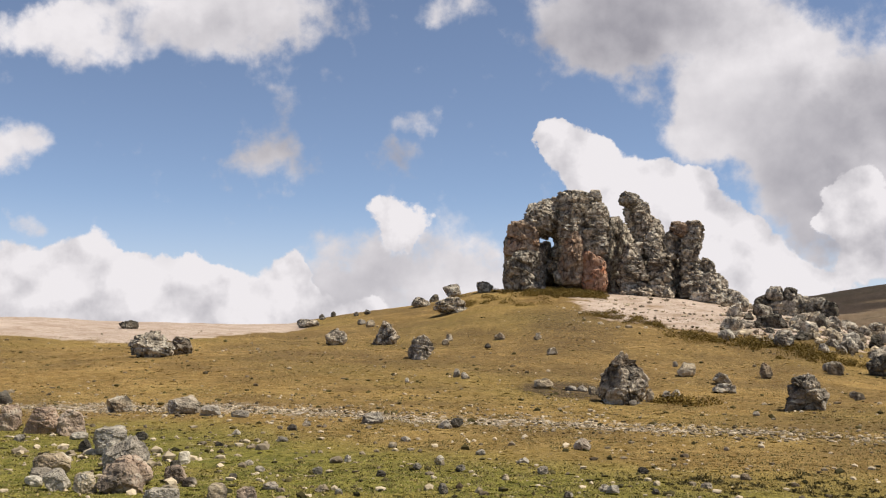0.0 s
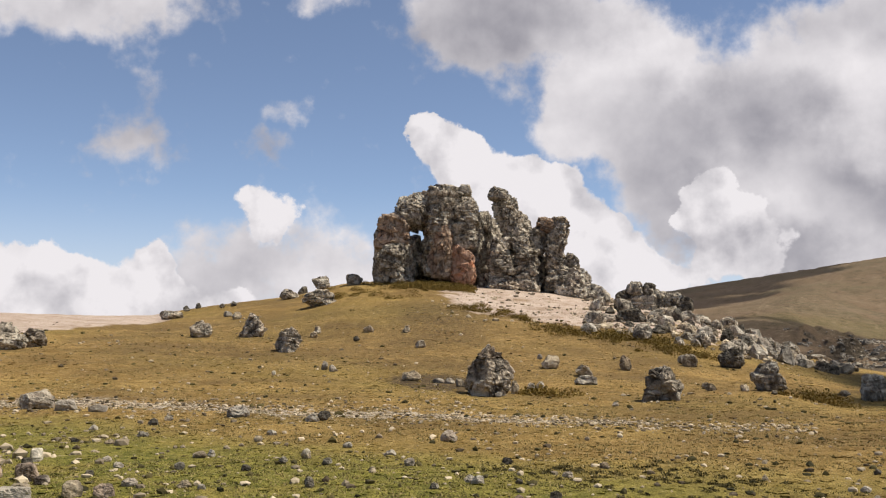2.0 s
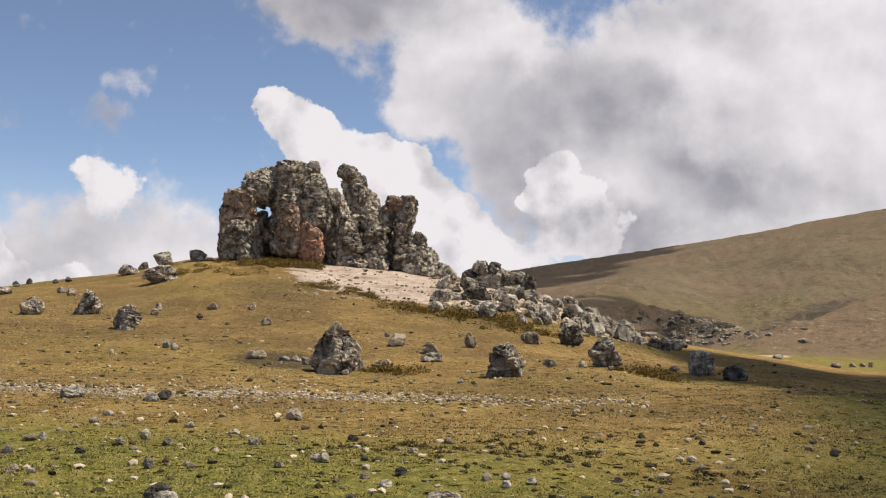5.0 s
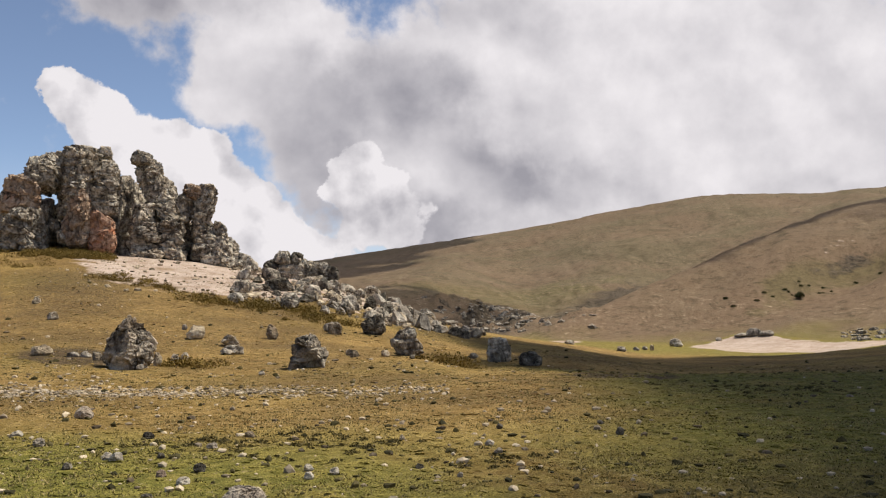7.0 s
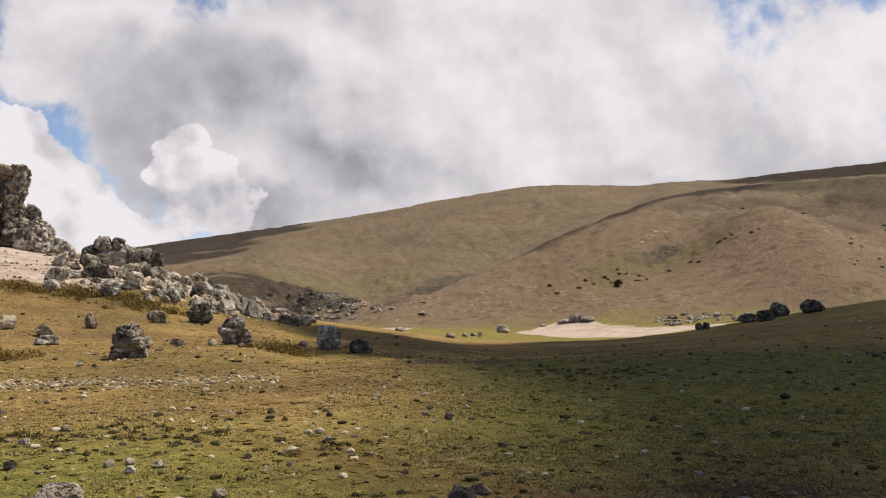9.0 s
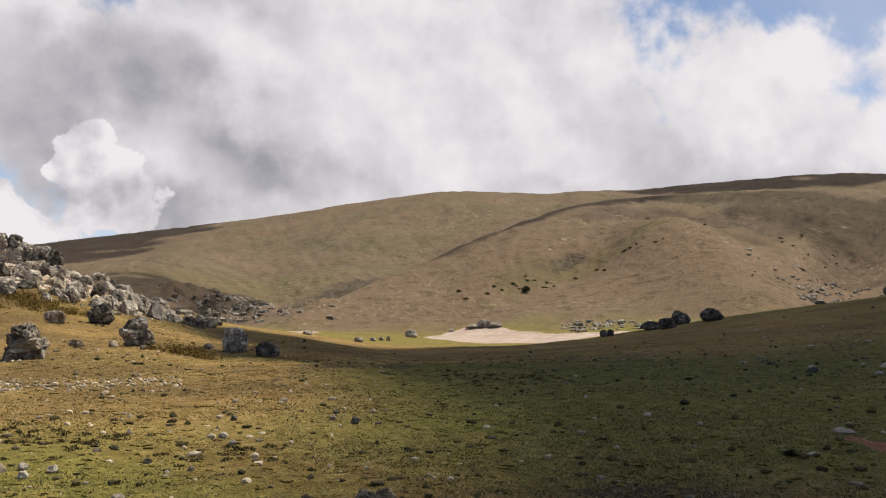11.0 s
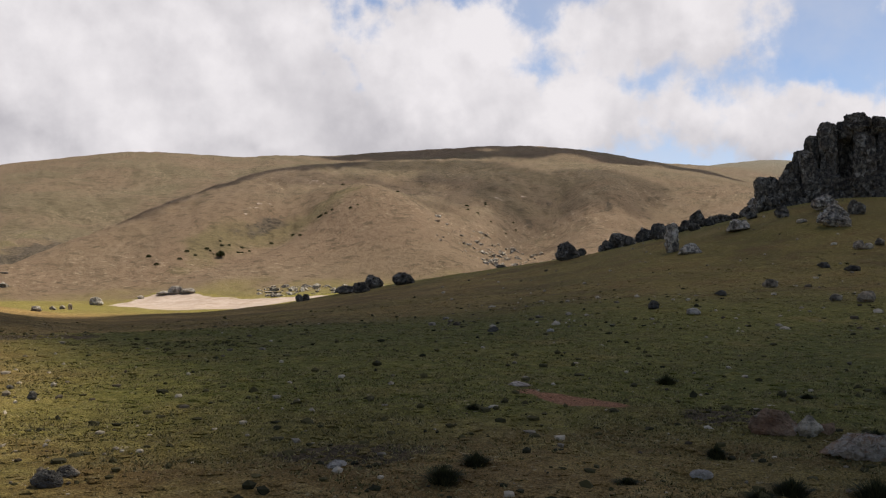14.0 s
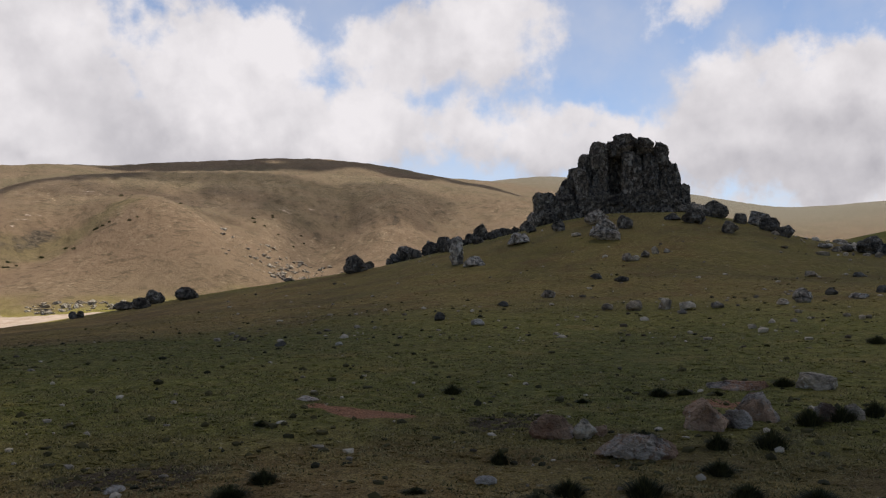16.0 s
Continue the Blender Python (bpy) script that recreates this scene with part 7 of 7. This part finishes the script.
def build_turf():
    x, y, r, rng = in_sight(70000, 5.5, 60, 50)
    p = np.stack([x, y, 0 * x], -1)
    keep = (rng.rand(len(x)) < smooth(0.30, 0.58, fbm(p / 1.3, 3, 61))) & (bare_streak(x, y) < 0.2)
    x, y, r = x[keep], y[keep], r[keep]
    n = len(x)
    per = 6
    bx = np.repeat(x, per) + rng.normal(0, 0.028, n * per) * np.repeat(1 + r / 18, per)
    by = np.repeat(y, per) + rng.normal(0, 0.028, n * per) * np.repeat(1 + r / 18, per)
    bz = ground_many(bx, by)
    high = rng.uniform(0.008, 0.030, n * per) * np.repeat(rng.uniform(0.6, 1.4, n), per)
    wide = rng.uniform(0.003, 0.007, n * per) * np.repeat(1 + r / 12, per)
    turn = rng.uniform(0, 2 * math.pi, n * per)
    lean = rng.normal(0, 0.6, (n * per, 2)) * high[:, None]
    base = np.stack([bx, by, bz - 0.004], -1)
    side = np.stack([np.cos(turn) * wide, np.sin(turn) * wide, 0 * wide], -1)
    tip = base + np.stack([lean[:, 0], lean[:, 1], high], -1)
    verts = np.stack([base - side, base + side, tip], 1).reshape(-1, 3)
    me = mesh_from("turf", verts, np.arange(len(verts)).reshape(-1, 3), BLADES, False)
    return tagged(new("grass", me), "short dry grass blades on the grazed meadow", "grass", kind="stuff")


def lumps(name, x, y, wide, flat, mat, level, seed, sunk=0.3, uneven=0.35):
    """Many small rounded or angular lumps joined into one mesh."""
    rng = np.random.RandomState(seed)
    unit, faces = sphere(level)
    n, k = len(x), len(unit)
    shape = unit[None] * (1 + uneven * rng.uniform(-1, 1, (n, k, 1)))
    turn = rng.uniform(0, 2 * math.pi, n)
    c, s = np.cos(turn)[:, None], np.sin(turn)[:, None]
    size = np.stack([wide, wide * rng.uniform(0.55, 1.0, n), wide * flat * rng.uniform(0.6, 1.2, n)], -1) / 2
    q = shape * size[:, None, :]
    qx, qy = q[..., 0] * c - q[..., 1] * s, q[..., 0] * s + q[..., 1] * c
    z = ground_many(x, y) + size[:, 2] * (1 - 2 * sunk)
    verts = np.stack([qx + x[:, None], qy + y[:, None], q[..., 2] + z[:, None]], -1).reshape(-1, 3)
    return mesh_from(name, verts, (faces[None] + (np.arange(n) * k)[:, None, None]).reshape(-1, 3), mat, False)


def build_pebbles():
    rng = np.random.RandomState(71)
    xs, ys, sizes = [], [], []

    def add(x, y, lo, hi, power=2.5):
        xs.append(x), ys.append(y), sizes.append(lo + (hi - lo) * rng.rand(len(x)) ** power)
    # round the stone heap and the green hollow
    add(rng.normal(-3, 6.5, 2200), rng.uniform(8.5, 27, 2200), 0.015, 0.15, 4.0)
    add(rng.normal(-4.3, 1.3, 90), rng.normal(13.4, 1.7, 90), 0.06, 0.28, 2.0)
    # along the stony track
    a = rng.uniform(-26, 30, 5200)
    track = np.interp(a, [-24, -11, 2, 18, 25, 34], [25, 23.3, 20.0, 18.6, 18.4, 18.8]) + rng.normal(0, 0.85, 5200)
    add(np.sin(np.radians(a)) * track, np.cos(np.radians(a)) * track, 0.02, 0.11, 4.0)
    # thinly over the meadow and the slope
    x, y, r, _ = in_sight(4200, 6.5, 60, 72)
    keep = rng.rand(len(x)) < np.where(x > 0.9 * y, 0.35, 1.0)
    add(x[keep], y[keep], 0.015, 0.12, 4.0)
    x, y, r, _ = in_sight(420, 26, 70, 73, -24, 30)
    add(x, y, 0.05, 0.24, 3.5)
    # scree below the crag and grit on the pale apron
    a, d = rng.uniform(17.5, 29, 900), rng.uniform(50, 82, 900)
    add(np.sin(np.radians(a)) * d, np.cos(np.radians(a)) * d, 0.10, 0.60, 2.6)
    a, d = rng.uniform(9, 20, 260), rng.uniform(52, 70, 260)
    add(np.sin(np.radians(a)) * d, np.cos(np.radians(a)) * d, 0.08, 0.40, 2.6)
    x, y, r, _ = in_sight(420, 24, 92, 74, 62, 102)
    add(x, y, 0.06, 0.34, 3.0)
    # rubble at the right-hand end of the meadow and in the far gully
    a, d = rng.normal(99, 2.2, 160), rng.normal(78, 5, 160)
    add(np.sin(np.radians(a)) * d, np.cos(np.radians(a)) * d, 0.2, 1.1, 2.0)
    x, y, s = np.concatenate(xs), np.concatenate(ys), np.concatenate(sizes)
    return tagged(new("pebbles", lumps("pebbles", x, y, s, 0.6, SCATTER, 1, 75)), "scattered pale and dark pebbles and rubble on the turf", "pebbles", kind="stuff")


def build_far_rubble():
    rng = np.random.RandomState(77)
    a = np.concatenate([rng.normal(33.5, 2.0, 700), rng.uniform(52, 61, 200), rng.normal(66.2, 1.5, 240)])
    d = np.concatenate([rng.uniform(202, 262, 700), rng.uniform(178, 192, 200), rng.uniform(222, 262, 240)])
    x, y = np.sin(np.radians(a)) * d, np.cos(np.radians(a)) * d
    wide = 0.4 + 1.9 * rng.rand(len(x)) ** 3
    return tagged(new("far_rubble", lumps("far_rubble", x, y, wide, 0.6, GREY_ROCK, 1, 78, 0.4, 0.5)), "dark broken rock in the gully and on the far slopes", "rubble", kind="stuff")


def build_cushions():
    x, y, r, rng = in_sight(3600, 6.0, 60, 81)
    wide = (0.018 + 0.10 * rng.rand(len(x)) ** 3.0) * (1 + r / 50)
    return tagged(new("cushion_plants", lumps("cushion_plants", x, y, wide, 0.62, CUSHION, 1, 82, 0.35, 0.45)), "low dark cushion plants dotted over the turf", "plants", kind="stuff")


def leaf_clump(rng, centre, wide, high, count, leaf):
    """Triangular leaves in a low dome."""
    a, u = rng.uniform(0, 2 * math.pi, count), rng.rand(count) ** 0.5
    h = rng.rand(count) * np.sqrt(1 - u * u * 0.9) * high
    c = np.stack([np.cos(a) * u * wide / 2, np.sin(a) * u * wide / 2, h], -1) + np.asarray(centre)
    d1, d2 = rng.normal(0, leaf, (2, count, 3))
    return np.stack([c, c + d1, c + d2 + np.array([0, 0, 0.4 * leaf])], 1).reshape(-1, 3)


def build_shrubs(name, rows, label, mat, seed, low=0.35, high=1.0, leaf=0.035):
    """Rows of x, y, spread, clumps: low shrubs strewn round those places."""
    rng = np.random.RandomState(seed)
    verts = []
    for x, y, spread, clumps in rows:
        for _ in range(clumps):
            px, py = x + rng.normal(0, spread), y + rng.normal(0, spread)
            wide = rng.uniform(low, high)
            verts.append(leaf_clump(rng, (px, py, ground(px, py) - 0.03), wide, wide * 0.36, 230, leaf))
    verts = np.concatenate(verts)
    return tagged(new(name, mesh_from(name, verts, np.arange(len(verts)).reshape(-1, 3), mat, False)), label, "shrubs", kind="stuff")


def tussock_mesh(wide, high, seed, blades=620):
    """A bunch of stiff curved blades."""
    rng = np.random.RandomState(seed)
    a, u = rng.uniform(0, 2 * math.pi, blades), rng.rand(blades) ** 0.7
    root = np.stack([np.cos(a) * u * wide * 0.30, np.sin(a) * u * wide * 0.30, -0.02 + 0 * a], -1)
    out = np.stack([np.cos(a), np.sin(a), 0 * a], -1) + rng.normal(0, 0.25, (blades, 3)) * np.array([1, 1, 0])
    long = high * (0.55 + 0.35 * rng.rand(blades))[:, None] * (1.0 - 0.35 * u[:, None])
    up = np.array([0, 0, 1.0])
    mid = root + out * (u * wide * 0.16)[:, None] + up * long * 0.6
    tip = root + out * (u * wide * 0.42)[:, None] + up * long * (1.0 - 0.25 * u[:, None])
    side = np.stack([-np.sin(a), np.cos(a), 0 * a], -1) * 0.004
    verts = np.stack([root - side, root + side, mid + side * 0.8, mid - side * 0.8, tip], 1).reshape(-1, 3)
    i = (np.arange(blades) * 5)[:, None]
    faces = np.concatenate([i + np.array([[0, 1, 2]]), i + np.array([[0, 2, 3]]), i + np.array([[3, 2, 4]])])
    return mesh_from("grass_tussock", verts, faces, TUSSOCK, False)


def tussock(x, y, wide, high, seed):
    ob = new("grass_tussock", tussock_mesh(wide, high, seed))
    ob.matrix_basis = pose(x, y, ground(x, y))
    return tagged(ob, "dark green bunch of stiff grass on shaded turf", "tussock", "tussocks on the meadow")


def build_hummocks():
    x, y, r, rng = in_sight(22000, 5.2, 55, 84)
    keep = bare_streak(x, y) < 0.1
    x, y, r = x[keep], y[keep], r[keep]
    wide = (0.03 + 0.10 * rng.rand(len(x)) ** 2.2) * (1 + r / 45)
    me = lumps("turf_hummocks", x, y, wide, 0.26, MEADOW, 1, 85, 0.42, 0.4)
    damp = np.repeat(dampness(x, y), len(me.vertices) // len(x))
    me.attributes.new("cover", "FLOAT_COLOR", "POINT").data.foreach_set("color", np.stack([0 * damp, damp, 0 * damp, 1 + 0 * damp], -1).astype(np.float32).ravel())
    return tagged(new("turf_hummocks", me), "low uneven hummocks of grazed olive turf", "turf", kind="stuff")


build_turf()
build_hummocks()
build_pebbles()
build_cushions()
build_far_rubble()


def build_bush(x, y, wide, high, seed):
    """A spreading bush: short forked stems under a broken crown of leaves."""
    rng = np.random.RandomState(seed)
    top = new("bush")
    top.matrix_basis = pose(x, y, ground(x, y) - 0.1)
    stems = bmesh.new()
    for k in range(5):
        a = k * 1.256 + 0.3
        end = Vector((math.cos(a) * wide * 0.28, math.sin(a) * wide * 0.28, high * 0.6))
        bmesh.ops.create_cone(stems, segments=7, radius1=0.14, radius2=0.05, depth=end.length,
                              matrix=Matrix.Translation(end / 2) @ end.to_track_quat("Z", "Y").to_matrix().to_4x4())
    me = bpy.data.meshes.new("stems")
    stems.to_mesh(me)
    stems.free()
    me.materials.append(BARK)
    part("stems", me, top)
    verts = [leaf_clump(rng, (rng.normal(0, 0.26 * wide), rng.normal(0, 0.26 * wide), high * rng.uniform(0.15, 0.5)), wide * 0.36, high * 0.45, 150, 0.12) for _ in range(11)]
    verts = np.concatenate(verts)
    part("crown", mesh_from("crown", verts, np.arange(len(verts)).reshape(-1, 3), BUSH, False), top)
    return tagged(top, "dark spreading bush alone on the brown hillside", "bush")



# ---- tussocks and shrubs ----
tussock(12.62, 3.21, 0.30, 0.20, 300)
tussock(13.31, 0.54, 0.31, 0.19, 301)
tussock(13.25, 0.21, 0.25, 0.15, 302)
tussock(14.82, -1.15, 0.40, 0.23, 303)
tussock(6.87, 3.24, 0.24, 0.18, 304)
tussock(6.29, 3.22, 0.31, 0.20, 305)
tussock(8.30, 1.69, 0.18, 0.19, 306)
tussock(7.12, 0.94, 0.29, 0.20, 307)
tussock(7.19, 0.40, 0.36, 0.25, 308)
tussock(9.28, -0.14, 0.26, 0.22, 309)
tussock(8.10, -0.14, 0.29, 0.19, 310)
tussock(9.39, -0.62, 0.40, 0.28, 311)
tussock(11.10, -1.12, 0.36, 0.29, 312)
tussock(11.33, -1.47, 0.37, 0.27, 313)
tussock(11.75, -1.87, 0.27, 0.29, 314)
tussock(23.28, -3.78, 0.54, 0.30, 315)
tussock(6.90, 2.04, 0.19, 0.09, 316)
tussock(9.62, 4.56, 0.17, 0.11, 317)
tussock(12.26, 1.44, 0.18, 0.10, 318)
tussock(7.27, -0.79, 0.31, 0.17, 319)
tussock(6.89, 1.10, 0.25, 0.12, 320)
tussock(9.74, 0.54, 0.28, 0.16, 321)
tussock(13.38, -0.21, 0.18, 0.12, 322)
tussock(7.31, -0.32, 0.25, 0.19, 323)
SHRUB_ROWS = [(6.9, 71.1, 1.2, 14), (8.6, 75, 1.2, 26), (10.4, 76.8, 1.2, 40), (11.2, 71.5, 1, 40), (12, 69, 0.8, 24), (12, 67.1, 0.5, 12), (5.5, 66.7, 1.2, 8), (4.3, 65.9, 1, 6), (7, 62.6, 1.2, 5), (10.8, 56.6, 0.5, 7), (11.5, 57.6, 0.4, 4), (12.3, 55.7, 0.4, 6), (12.7, 54.1, 0.5, 8), (13.1, 53, 0.4, 5), (13.3, 49.7, 0.7, 6), (13.8, 48.6, 0.7, 7), (14.7, 47.9, 0.7, 9), (15.6, 47.4, 0.7, 10), (16.3, 46.7, 0.8, 10), (17.4, 46.8, 0.8, 8), (17.9, 45.5, 0.8, 8), (18.1, 44, 0.7, 8)]
SHRUB_ROWS += [(8.3, 68.9, 0.7, 18), (9.3, 68.3, 0.8, 34), (10.5, 68.0, 0.9, 46), (11.7, 67.7, 0.7, 36), (12.4, 67.0, 0.4, 14), (9.9, 67.2, 0.9, 18)]
SHRUB_ROWS += [(18.3, 43, 0.6, 6), (7.2, 27.3, 0.35, 5), (7.4, 27.1, 0.25, 3), (17.9, 46.3, 0.8, 8), (18.8, 44.7, 0.8, 7), (19.3, 43.7, 0.8, 6), (14.8, 25.9, 0.5, 5), (15.1, 25.4, 0.6, 5)]
build_shrubs("low_shrubs", SHRUB_ROWS, "low ochre shrubs round the outcrop and over the slope", SHRUB, 91, 0.4, 1.15)
HERB_ROWS = [(3.2, 11.5, 0.3, 12), (3.5, 10.5, 0.6, 28), (4.2, 11, 0.5, 20), (4.5, 10.4, 0.5, 20), (5.5, 8.4, 0.4, 16), (14.7, 13.3, 1, 20), (14.4, 12.4, 1.2, 28), (14.4, 14.2, 0.8, 12)]
build_shrubs("low_herbs", HERB_ROWS, "small dull green herbs spread over the turf", CUSHION, 92, 0.08, 0.22, 0.012)
HILL_ROWS = [(181.1, 153.2, 1.6, 3), (176.9, 152.3, 1.6, 2), (182.7, 151.8, 1.6, 3), (171.5, 151.2, 1.6, 2), (187.7, 150.6, 1.6, 2), (196.8, 148.7, 1.6, 2), (201.4, 146.7, 1.6, 2), (210.2, 140.6, 1.6, 3), (210.4, 133.9, 1.6, 2), (161.3, 157.9, 1.6, 2), (258.6, 148.5, 1.6, 2), (235, 153.3, 1.6, 1), (258.8, 150.6, 1.6, 2), (268.5, 122.6, 1.6, 2), (261.3, 112.8, 1.6, 2), (258.2, 126.4, 1.6, 2), (254.6, 121.3, 1.6, 2), (253.1, 112.4, 1.6, 2), (162, 153.2, 1.6, 1), (208.9, 144.1, 1.6, 2), (166, 152.4, 1.6, 1)]
build_shrubs("hill_shrubs", HILL_ROWS, "dark scattered bushes along gullies of the brown hill", BUSH, 93, 0.4, 1.2, 0.10)
build_bush(177.3, 149.4, 3.0, 1.5, 95)
